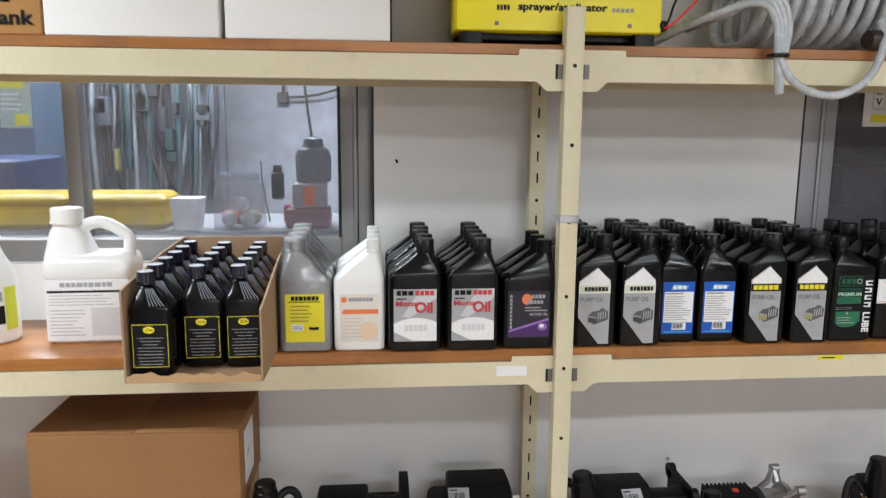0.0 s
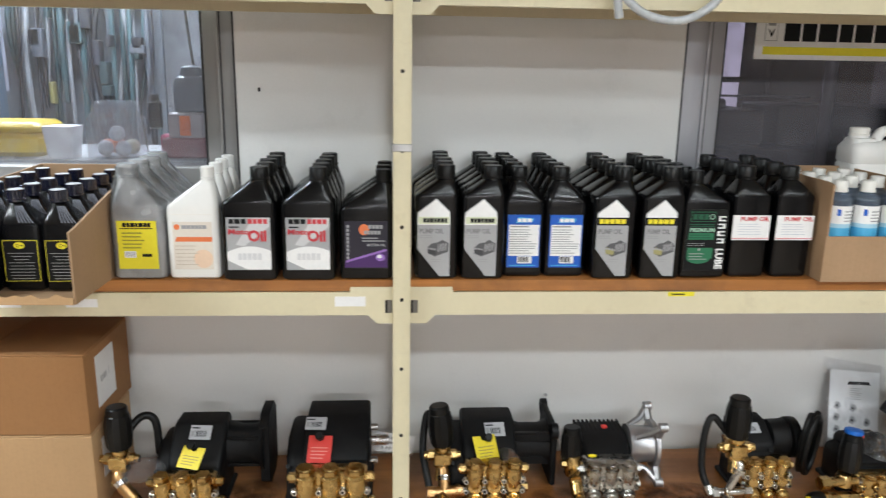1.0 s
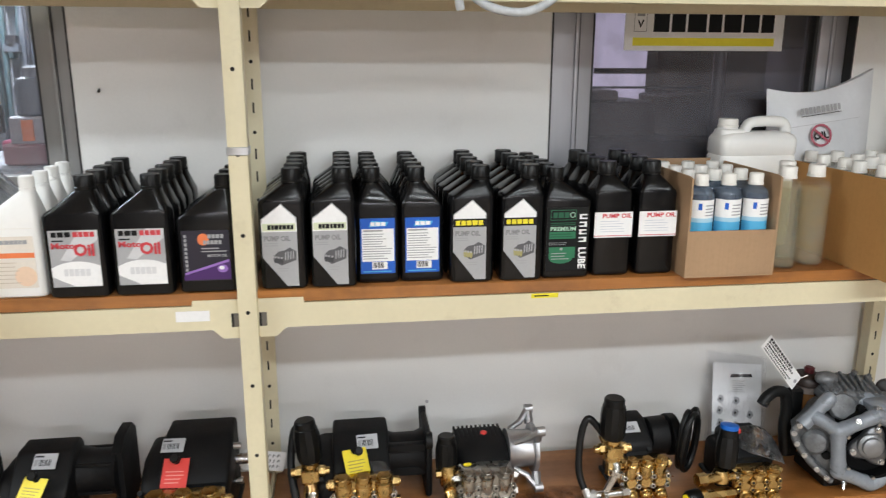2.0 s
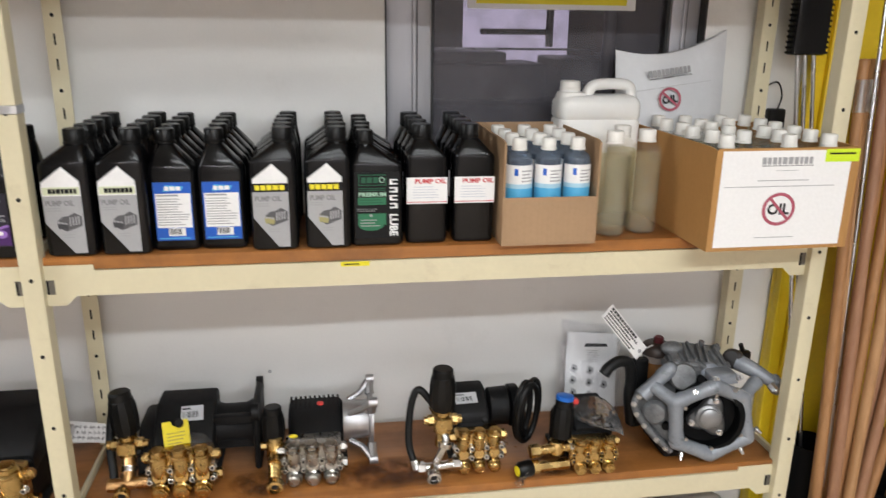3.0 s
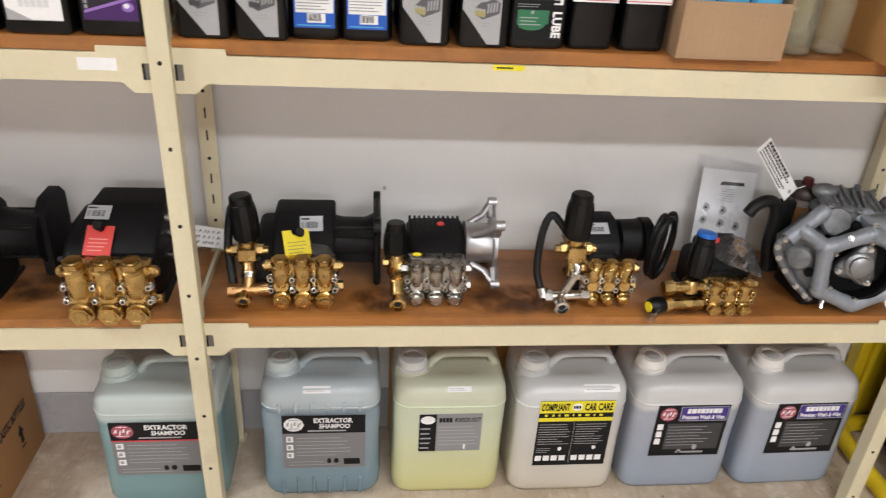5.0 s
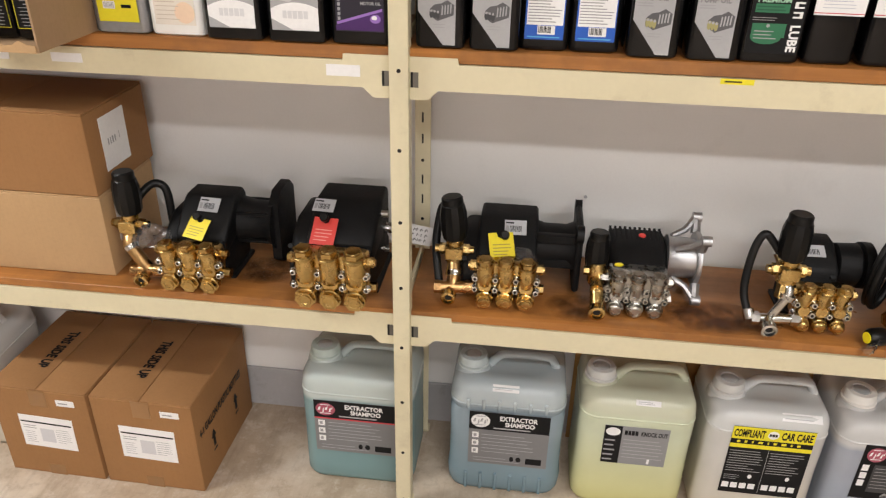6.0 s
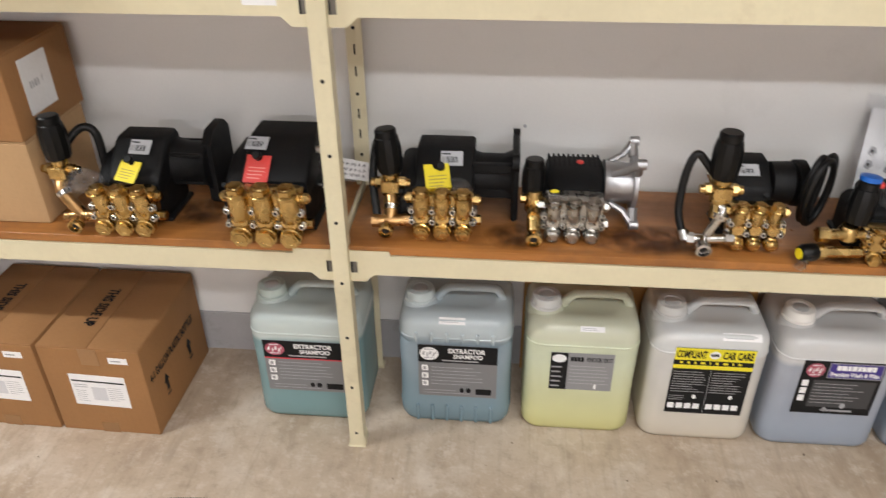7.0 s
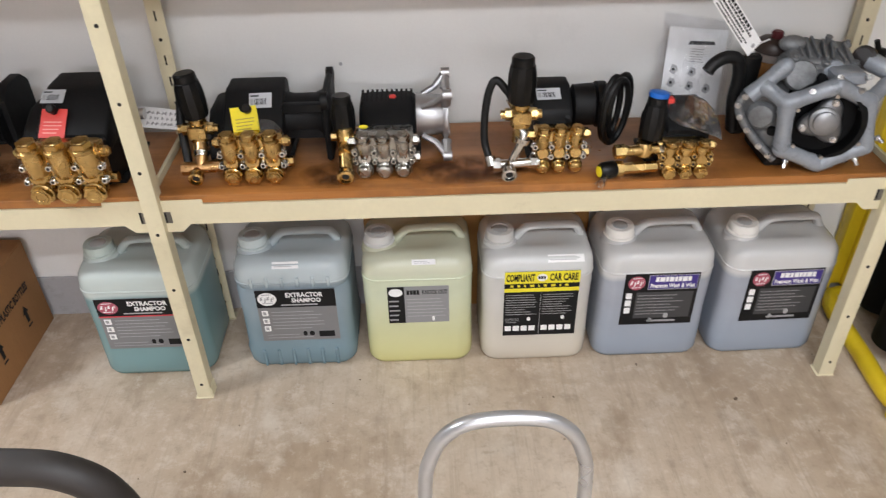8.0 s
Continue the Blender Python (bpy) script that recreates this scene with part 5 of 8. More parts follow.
def jug_label_shampoo(mark):
    p = Print([INK]).rect(-0.092, 0.105, 0.092, 0.226, plain("grey_panel", (0.20, 0.20, 0.205)))
    p.rect(-0.092, 0.186, 0.092, 0.226, INK, 1)
    emblem(p, -0.066, 0.206, 0.022, 0.015, ROSE_INK if mark else PAPER, PAPER if mark else SILVER_PRINT)
    p.text("EXTRACTOR", -0.022, 0.209, 0.064, 0.220, PAPER, 2).text("SHAMPOO", -0.010, 0.1965, 0.058, 0.207, PAPER, 2).lines(-0.036, 0.1885, 0.086, 0.1945, 1, SILVER_PRINT, 2, 3, 0.5)
    if mark:
        p.rect(-0.092, 0.183, 0.092, 0.186, RED_INK, 1)
    for i in range(3):
        p.rect(-0.084, 0.166 - 0.0185 * i, -0.069, 0.179 - 0.0185 * i, PAPER, 1).rect(-0.081, 0.169 - 0.0185 * i, -0.074, 0.176 - 0.0185 * i, PAPER_GREY, 2)
    p.lines(-0.062, 0.132, 0.080, 0.180, 6, SILVER_PRINT, 1, 3, 0.16).rect(0.043, 0.112, 0.080, 0.126, INK, 1).oval(0.026, 0.121, 0.006, 0.006, INK, 1).oval(0.010, 0.121, 0.005, 0.006, INK, 1).lines(-0.08, 0.110, 0.03, 0.124, 2, SILVER_PRINT, 1, 8, 0.16)
    return p


def jug_label_clear():
    p = Print([INK]).rect(-0.075, 0.118, 0.082, 0.210, plain("mid_grey_panel", (0.27, 0.27, 0.275)))
    p.rect(-0.075, 0.118, -0.032, 0.210, INK, 1).oval(-0.054, 0.196, 0.018, 0.010, PAPER, 2).lines(-0.072, 0.122, -0.036, 0.182, 5, PAPER_GREY, 2, 4, 0.3)
    p.text("KNOCK OUT", 0.014, 0.190, 0.078, 0.201, INK, 1).blocks(-0.026, 0.190, 0.008, 0.201, 4, INK, 1).lines(-0.026, 0.132, 0.076, 0.184, 6, SILVER_PRINT, 1, 5, 0.2).rect(0.038, 0.122, 0.044, 0.134, PAPER, 1)
    return p


def jug_label_care():
    p = Print([INK]).rect(-0.095, 0.068, 0.098, 0.226, INK)
    p.rect(-0.095, 0.198, 0.098, 0.226, YELLOW_INK, 1).rect(-0.095, 0.178, 0.098, 0.187, YELLOW_INK, 1)
    p.text("COMPLIANT", -0.091, 0.203, -0.018, 0.221, INK, 2).text("CAR CARE", 0.020, 0.203, 0.093, 0.221, INK, 2).oval(0.001, 0.212, 0.013, 0.009, PAPER, 2).blocks(-0.009, 0.209, 0.011, 0.215, 3, INK, 3).blocks(-0.08, 0.190, 0.08, 0.195, 9, YELLOW_INK, 1, 0.8)
    p.rect(0.0, 0.072, 0.001, 0.176, SILVER_PRINT, 1).lines(-0.090, 0.120, -0.006, 0.174, 9, PAPER_GREY, 1, 5, 0.25).lines(0.006, 0.120, 0.092, 0.174, 9, PAPER_GREY, 1, 6, 0.25).lines(-0.09, 0.100, -0.05, 0.114, 3, PAPER_GREY, 1, 6, 0.25).oval(-0.028, 0.110, 0.005, 0.005, PAPER, 1).oval(0.062, 0.112, 0.005, 0.005, PAPER, 1)
    for i in range(4):
        for o in (-0.090, 0.006):
            p.rect(o + 0.0212 * i, 0.080, o + 0.0212 * i + 0.0165, 0.093, PAPER, 1)
    return p


def jug_label_wash():
    p = Print([INK]).rect(-0.085, 0.096, 0.088, 0.218, INK)
    p.rect(-0.030, 0.181, 0.085, 0.215, VIOLET_INK, 1)
    for q in ((-0.030, 0.181, 0.085, 0.1825), (-0.030, 0.2135, 0.085, 0.215), (-0.030, 0.181, -0.0285, 0.215), (0.0835, 0.181, 0.085, 0.215)):
        p.rect(*q, SILVER_PRINT, 2)
    p.blocks(-0.014, 0.199, 0.070, 0.210, 8, PAPER, 2, 0.18).text("Premium Wash & Wax", -0.024, 0.185, 0.080, 0.195, PAPER, 2)
    emblem(p, -0.057, 0.197, 0.020, 0.016, ROSE_INK, PAPER, 1)
    for i in range(3):
        p.rect(-0.078, 0.160 - 0.0175 * i, -0.064, 0.174 - 0.0175 * i, PAPER, 1)
    p.rect(-0.054, 0.112, 0.080, 0.175, plain("dark_panel", (0.05, 0.05, 0.052)), 1).lines(-0.050, 0.120, 0.076, 0.172, 7, PAPER_GREY, 2, 7, 0.18).oval(0.024, 0.117, 0.006, 0.006, SILVER_PRINT, 3).oval(-0.012, 0.107, 0.005, 0.005, SILVER_PRINT, 2).lines(-0.02, 0.1, 0.05, 0.11, 1, PAPER_GREY, 2, 2)
    return p


TEAL = filled_plastic("teal_jug", (0.20, 0.315, 0.325), 0.272, (0.49, 0.55, 0.53), low=(0.18, 0.31, 0.325))
SLATE = filled_plastic("slate_jug", (0.25, 0.315, 0.355), 0.288, (0.45, 0.51, 0.53), low=(0.16, 0.25, 0.295))
LEMON = filled_plastic("lemon_jug", (0.585, 0.63, 0.46), 0.300, (0.57, 0.585, 0.45), low=(0.62, 0.60, 0.26))
MILK = filled_plastic("milky_jug", (0.56, 0.55, 0.52), 0.290, (0.60, 0.61, 0.60), low=(0.62, 0.57, 0.47))
LAVENDER = filled_plastic("lavender_jug", (0.35, 0.375, 0.425), 0.272, (0.56, 0.56, 0.55), low=(0.29, 0.345, 0.42))
JY = 1.636 + 0.1175
GREYED = surface("stained_cap", (0.62, 0.62, 0.60), 0.4, vary=0.05)
chemical_jug(pose(0.344, JY - 0.010, 0), "translucent jug of teal liquid with black and grey label", TEAL, jug_label_shampoo(True).fit(-0.110, 0.104, 0.105, 0.272), surface("teal_cap", (0.50, 0.58, 0.54), 0.4), w=0.296)
chemical_jug(pose(0.730, JY + 0.004, 0), "ribbed translucent jug of blue grey liquid with label", SLATE, jug_label_shampoo(False).fit(-0.094, 0.100, 0.110, 0.272), surface("grey_cap", (0.55, 0.62, 0.62), 0.4), True, sticker=(-0.040, 0.316, 0.066, 0.018))
chemical_jug(pose(1.052, JY, 0), "translucent jug of pale yellow liquid with grey label", LEMON, jug_label_clear().fit(-0.078, 0.151, 0.080, 0.272), GREYED, w=0.284, sticker=(-0.012, 0.317, 0.060, 0.014))
chemical_jug(pose(1.362, JY - 0.006, 0), "milky white jug with black and yellow label", MILK, jug_label_care().fit(-0.088, 0.098, 0.104, 0.312), GREYED, w=0.287, sticker=(0.020, 0.315, 0.092, 0.020))
chemical_jug(pose(1.671, JY - 0.006, 0), "translucent jug of lavender grey liquid with black label", LAVENDER, jug_label_wash().fit(-0.088, 0.122, 0.104, 0.292))
chemical_jug(pose(1.990, JY - 0.006, 0, 0, 0, 1.0), "translucent jug of lavender grey liquid with black label", LAVENDER, jug_label_wash().fit(-0.088, 0.122, 0.104, 0.292))
chemical_jug(pose(-0.790, JY - 0.02, 0, 0, 0, 2), "plain milky white jug at the end of the floor row", MILK, None)

fc = thing("folded_carton", pose(0.905, 1.880, 0.0), "flattened orange brown carton leaning on the wall behind jugs", "carton")
part("outer_sheet", Geo().box(0, 0, 0, 0.63, 0.006, 0.47, 0.002), CARD_ORANGE, fc)
part("inner_sheet", Geo().box(0.01, 0.008, 0, 0.62, 0.014, 0.465, 0.002), CARD_ORANGE, fc)

# ---- pressure washer pumps ----
def hexagon(g, a, b, r, mi=None):
    return g.cyl(a, b, r, n=6, mi=mi)


def manifold(pump, cx, yf, w, h, metal, bolt=CHROME, dome=False):
    """The valve block at a pump's front: three columns with caps above and below, and two rows of bolts. z from the pump's foot."""
    pitch = w / 3.0
    r = pitch * 0.44
    block = part("manifold", Geo().box(cx - w * 0.49, yf + 0.020, h * 0.22, cx + w * 0.49, yf + 0.062, h * 0.86, 0.008), metal, pump)
    for i in range(3):
        x = cx + (i - 1) * pitch
        g = Geo().lathe([(r * 0.9, 0), (r, 0.004), (r * 0.96, h * 0.34), (r * 0.8, h * 0.40), (r * 0.8, h * 0.44)], 16, (x, yf + 0.026, h * 0.42), (0, -0.16, 1))
        g.lathe([(r * 0.95, 0), (r * 1.0, 0.010), (r * 0.75, 0.018)], 16, (x, yf + 0.026, h * 0.42), (0, -1, 0.1))
        part("valve_column", g, metal, pump)
        part("valve_seat", Geo().lathe([(r * 0.95, 0), (r * 1.02, 0.012), (r * 0.9, 0.020)], 16, (x, yf + 0.030, h * 0.20), (0, -1, -0.12)), metal, pump)
    cap = Geo()
    cap.lathe([(r * 0.98, 0), (r * 1.0, h * 0.05), (r * 0.82, h * 0.07)], 16)
    hexagon(cap, (0, 0, h * 0.06), (0, 0, h * 0.15), r * 0.86)
    cap.lathe([(r * 0.66, h * 0.15), (r * 0.6, h * 0.17), (r * 0.2, h * 0.172)], 12)
    cap_mesh = cap.mesh("valve_cap", metal)
    low = Geo()
    low.lathe([(r * 1.0, 0), (r * 1.02, 0.006), (r * 0.92, 0.008)], 16)
    if dome:
        low.lathe([(r * 0.90, 0.006), (r * 0.88, 0.012), (r * 0.80, 0.0165), (r * 0.60, 0.0190), (r * 0.52, 0.0190), (r * 0.48, 0.0175), (r * 0.08, 0.0180)], 16)
    else:
        hexagon(low, (0, 0, 0.007), (0, 0, 0.017), r * 0.92)
        low.lathe([(r * 0.66, 0.016), (r * 0.60, 0.0195), (r * 0.40, 0.0200), (r * 0.36, 0.0185), (r * 0.1, 0.0185)], 14)
    low_mesh = low.mesh("valve_cap", metal)
    for i in range(3):
        x = cx + (i - 1) * pitch
        for me, at, axis in ((cap_mesh, (x, yf + 0.013, h * 0.82), (0, -0.16, 1)), (low_mesh, (x, yf + 0.011, h * 0.185), (0, -1, -0.12))):
            ob = part("valve_cap", me, None, pump)
            ob.matrix_basis = Matrix.Translation(at) @ Vector(axis).to_track_quat("Z", "Y").to_matrix().to_4x4()
    b = Geo()
    b.cyl((0, 0, 0), (0, 0, 0.003), 0.0088, n=14)
    b.cyl((0, 0, 0.003), (0, 0, 0.0135), 0.0070, n=12, bevel=0.0012)
    b.cyl((0, 0, 0.0133), (0, 0, 0.0139), 0.0036, n=6, mi=1)
    bolt_mesh = b.mesh("bolt", [bolt, HOLE])
    for i in range(4):
        for z in (0.56, 0.35):
            ob = part("bolt", bolt_mesh, None, pump)
            ob.matrix_basis = Matrix.Translation((cx + (i - 1.5) * pitch * 0.98, yf + 0.020, h * z)) @ Vector((0, -1, 0.05)).to_track_quat("Z", "Y").to_matrix().to_4x4()
    g = Geo()
    for s in (-1, 1):
        g = Geo()
        hexagon(g, (cx + s * w * 0.46, yf + 0.036, h * 0.72), (cx + s * (w * 0.5 + 0.012), yf + 0.036, h * 0.72), 0.012)
        g.cyl((cx + s * (w * 0.5 + 0.010), yf + 0.036, h * 0.72), (cx + s * (w * 0.5 + 0.016), yf + 0.036, h * 0.72), 0.008, n=12)
        part("side_plug", g, metal, pump)
    g = Geo()
    hexagon(g, (cx + w * 0.46, yf + 0.040, h * 0.30), (cx + w * 0.5 + 0.016, yf + 0.040, h * 0.30), 0.012)
    part("side_plug", g, metal, pump)
    return block


def hood(pump, x0, x1, y0, y1, h, low=0.5, ribs=False, name="crankcase", lift=0.22):
    """The black crankcase: slopes up from the valve block, with a narrower raised back part, rounded edges and a foot."""
    d = y1 - y0
    cx, hw = (x0 + x1) / 2, (x1 - x0) / 2

    def shell(c, rows, r):
        return Geo().rings([[(c + x, y, z0 + (z1 - z0) / 2 + z) for x, z, _ in rrect(0, 0, 0, w, (z1 - z0) / 2, r, 4)] for y, z0, z1, w in rows])

    k = 0.98 if ribs else 0.80
    rows = [(y0, 0.020, h * low * 0.92, hw * 0.86), (y0 + 0.006, 0.010, h * low, hw * 0.92), (y0 + d * 0.30, 0.004, h * (low + (k - low) * 0.62), hw * 0.98), (y0 + d * 0.52, 0.0, h * k, hw), (y1 - 0.014, 0.0, h * k, hw), (y1, 0.012, h * k - 0.014, hw - 0.012)]
    case = part(name, shell(cx, rows, 0.020), CAST, pump)
    part("foot", Geo().box(x0 - 0.006, y0 + 0.03, 0.0, x1 + 0.006, y1, 0.010, 0.003), CAST, pump)
    if ribs:
        n = 11
        for i in range(n):
            x = x0 + 0.010 + (x1 - x0 - 0.020) * i / (n - 1)
            f = Geo()
            f.m = Matrix.Translation((x, 0, 0)) @ pose(0, 0, 0, 0, 0, 90)
            f.plate([(y0 + 0.010, h * 0.56), (y0 + d * 0.55, h * 0.98), (y1 - 0.006, h), (y1 - 0.006, h * 0.5), (y0 + 0.010, h * 0.4)], 0.0052)
            part("fin", f, CAST, pump)
    else:
        # raised part, set towards the drive side, with a sloping face
        u0, u1 = x0 + (x1 - x0) * lift, x1 + 0.001
        uc, uw = (u0 + u1) / 2, (u1 - u0) / 2
        rows = [(y0 + d * 0.10, h * low * 0.8, h * (low + 0.10), uw * 0.94), (y0 + d * 0.16, h * low * 0.8, h * (low + 0.17), uw * 0.98), (y0 + d * 0.56, h * 0.5, h * 0.965, uw), (y0 + d * 0.64, h * 0.5, h, uw * 0.985), (y1 - 0.010, h * 0.5, h, uw * 0.97), (y1, h * 0.5, h - 0.010, uw * 0.95)]
        part("top_cover", shell(uc, rows, 0.009), CAST, pump)
        for x in (x0 + 0.012, x1 - 0.012):
            part("bolt", Geo().cyl((x, y0 + 0.02, h * low + 0.004), (x, y0 + 0.010, h * low + 0.012), 0.006, n=6), CAST, pump)
    return case


def on_slope(y0, y1, h, low, along):
    """Height and depth of a place on a raised part's sloping face, and its lean in degrees."""
    d = y1 - y0
    ya, za, yb, zb = y0 + d * 0.16, h * (low + 0.17), y0 + d * 0.56, h * 0.965
    return ya + (yb - ya) * along, za + (zb - za) * along, math.degrees(math.atan2(yb - ya, zb - za))


def knob(pump, x, y, z0, z1, lean=(0, 0, 1), r=0.028, name="knob"):
    g = Geo()
    n, steps = 12, [(0.82, 0.0), (0.92, 0.06), (1.0, 0.3), (0.98, 0.62), (0.86, 0.80), (0.80, 0.82), (0.78, 0.96), (0.66, 1.0)]
    q = Vector(lean).to_track_quat("Z", "Y")
    o, length = Vector((x, y, z0)), (z1 - z0)
    g.rings([[o + q @ Vector(((r * s - (0.0018 if i % 2 and 0.05 < f < 0.8 else 0)) * math.cos(t), (r * s - (0.0018 if i % 2 and 0.05 < f < 0.8 else 0)) * math.sin(t), length * f)) for i, t in enumerate(turns(2 * n))] for s, f in steps])
    return part(name, g, BLACK_CAP, pump, smooth=25)


def unloader(pump, ux, uy, z_base, z_top, tx, ty, metal, mx, lean=(0, 0.12, 1), low=None):
    """The relief valve beside the block: knob, brass body, a coupling below and a tee that ends in an open fitting."""
    zb = z_top - 0.105
    low = low or (COPPER if metal is BRASS else metal)
    g = Geo()
    g.lathe([(0.015, 0), (0.022, 0.006), (0.023, 0.034), (0.018, 0.040), (0.018, 0.056)], 16, (ux, uy - 0.006, zb - 0.054))
    g.box(ux - 0.021, uy - 0.030, zb - 0.040, ux + 0.021, uy + 0.010, zb - 0.008, 0.006)
    hexagon(g, (ux, uy - 0.012, zb - 0.052), (ux - 0.004, uy - 0.022, zb - 0.082), 0.0165)
    hexagon(g, (ux, uy - 0.004, zb - 0.008), (ux, uy, zb + 0.008), 0.020)
    for s in (-1, 1):
        hexagon(g, (ux, uy - 0.006, zb - 0.022), (ux + s * 0.034, uy - 0.006, zb - 0.022), 0.0135)
        g.cyl((ux + s * 0.034, uy - 0.006, zb - 0.022), (ux + s * 0.044, uy - 0.006, zb - 0.022), 0.0095, n=12)
    valve = part("valve_body", g, metal, pump)
    knob(pump, ux, uy, zb + 0.004, z_top, lean, 0.031)
    g = Geo()
    path = curve_through([(ux, uy - 0.010, zb - 0.046), (ux + 0.004, uy - 0.030, zb - 0.066), (tx + 0.006, ty + 0.034, z_base + 0.034)], 5)
    g.tube(path, 0.0095 if low is CHROME else 0.0150, 12)
    part("coupling", g, low, pump)
    g = Geo()
    g.lathe([(0.0172, 0), (0.0172, 0.005), (0.0160, 0.007), (0.0160, 0.012), (0.0140, 0.013)], 12, path[5], path[6] - path[5])
    part("ferrule", g, CHROME, pump)
    g = Geo()
    g.cyl((tx - 0.030, ty + 0.030, z_base + 0.032), (mx, ty + 0.036, z_base + 0.034), 0.0105 if low is CHROME else 0.014, n=14)
    hexagon(g, (tx - 0.034, ty + 0.030, z_base + 0.032), (tx - 0.018, ty + 0.030, z_base + 0.032), 0.015)
    hexagon(g, (mx - 0.020, ty + 0.036, z_base + 0.034), (mx - 0.004, ty + 0.036, z_base + 0.034), 0.015)
    g.cyl((tx, ty + 0.032, z_base + 0.032), (tx, ty + 0.010, z_base + 0.024), 0.012, n=14)
    part("tee", g, low, pump)
    g = Geo()
    g.lathe([(0.0145, 0), (0.017, 0.003), (0.017, 0.018), (0.0125, 0.020), (0.0115, 0.012), (0.002, 0.011)], 18, (tx, ty + 0.016, z_base + 0.024), (0, -1, -0.18))
    g.lathe([(0.0078, 0.011), (0.0078, 0.0135), (0.002, 0.0136)], 14, (tx, ty + 0.016, z_base + 0.024), (0, -1, -0.18), mi=1)
    part("outlet", g, [metal if low is not CHROME else CHROME, HOLE], pump)
    return valve


def side_tag(pump, material, at, w, h, rx, rz, words=4):
    p = Print([material]).poly([(0, 0), (w, 0), (w, h), (w * 0.66, h), (w * 0.62, h * 0.84), (w * 0.5, h * 0.78), (w * 0.38, h * 0.84), (w * 0.34, h), (0, h)], material)
    ink = plain("tag_ink", (0.45, 0.34, 0.05) if material is YELLOW_TAG else (0.78, 0.30, 0.26))
    p.lines(w * 0.14, h * 0.12, w * 0.9, h * 0.62, words, ink, 1, 6, 0.3)
    sheet("tag", p, pump, at, rx=rx, rz=rz)
    part("tag_plug", Geo().cyl((at[0] + w * 0.5, at[1] + h * 0.66, at[2] + h * 0.66), (at[0] + w * 0.5, at[1] + h * 0.50, at[2] + h * 0.80), 0.010, n=14, bevel=0.002), BLACK_CAP, pump)


def code_label(pump, x, y, z, w=0.042, h=0.026, rx=-90, rz=0):
    foil = plain("foil_label", (0.50, 0.51, 0.53), 0.3)
    p = Print([foil]).rect(0, 0, w, h, foil)
    for i in range(9):
        p.rect(w * 0.25 + i * w * 0.06, h * 0.2, w * 0.25 + i * w * 0.06 + w * (0.035 if i % 3 else 0.02), h * 0.62, INK, 1)
    p.lines(w * 0.05, h * 0.7, w * 0.6, h * 0.92, 1, INK, 1, 4).rect(w * 0.06, h * 0.2, w * 0.19, h * 0.6, PAPER_GREY, 1)
    sheet("code_label", p, pump, (x, y, z), rx=rx, rz=rz)


def film_pouch(pump, pts, name="film_pouch"):
    """A crumpled pouch of clear film: a closed skin with folds between two outlines."""
    rnd = random.Random(len(pts) * 7 + int(pts[0][0] * 1000))
    line = curve_through(list(pts) + [pts[0]], 4)[:-1]
    mid = sum(line, Vector()) / len(line)
    n = len(line)
    g = Geo()
    rings = []
    for s, lift in ((1.0, -0.003), (1.0, 0.0), (0.84, 0.006), (0.62, 0.010), (0.40, 0.011), (0.18, 0.010)):
        rings.append([mid + (p - mid) * s + Vector((rnd.uniform(-0.002, 0.002), -lift + rnd.uniform(-0.003, 0.003), lift * 0.7 + rnd.uniform(-0.002, 0.002))) * (1.0 if s < 1 else 0.5) for p in line])
    return part(name, g.rings(rings), FILM, pump, smooth=30)


def pump(label):
    return thing("pressure_pump", pose(0, 0, PUMP_Z), label, "pump", "pumps on the shelf")


# first pump: knob and hose at its side, round flange
p1 = pump("black and brass triplex pump with yellow tag and plate flange")
manifold(p1, -0.013, 1.556, 0.142, 0.124, BRASS)
hood(p1, -0.096, 0.062, 1.600, 1.765, 0.184)
unloader(p1, -0.168, 1.632, 0.004, 0.258, -0.124, 1.548, BRASS, -0.078, (-0.02, 0.04, 1))
g = Geo().lathe([(0.058, 0), (0.050, 0.03), (0.050, 0.068), (0.066, 0.090)], 20, (0.058, 1.735, 0.108), (1, 0, 0))
for a in (40, 140, 220, 320):
    c, s = math.cos(radians(a)), math.sin(radians(a))
    g.box(0.058, 1.735 + 0.055 * c - 0.004, 0.108 + 0.055 * s - 0.004, 0.150, 1.735 + 0.055 * c + 0.004, 0.108 + 0.055 * s + 0.004, 0.002)
part("bell_housing", g, CAST, p1)
g = Geo()
g.m = Matrix.Translation((0.160, 1.755, 0)) @ pose(0, 0, 0, 0, 0, 90)
g.plate([(-0.052, 0.022), (-0.028, 0.004), (0.045, 0.004), (0.075, 0.022), (0.075, 0.165), (0.048, 0.190), (-0.020, 0.190), (-0.052, 0.165)], 0.022)
part("flange", g, CAST, p1)
part("hose", Geo().tube(curve_through([(-0.166, 1.640, 0.160), (-0.152, 1.668, 0.190), (-0.128, 1.688, 0.208), (-0.104, 1.694, 0.190), (-0.098, 1.690, 0.110)], 7), 0.0095, 10), RUBBER, p1)
side_tag(p1, YELLOW_TAG, (-0.036, 1.604, 0.120), 0.056, 0.052, -48, -18)
y, z, a = on_slope(1.600, 1.765, 0.184, 0.5, 0.60)
code_label(p1, -0.020, y - 0.003, z + 0.002, 0.050, 0.036, -a, -4)
film_pouch(p1, [(-0.150, 1.612, 0.125), (-0.100, 1.600, 0.150), (-0.065, 1.606, 0.130), (-0.060, 1.590, 0.110), (-0.105, 1.585, 0.095), (-0.155, 1.590, 0.090)])

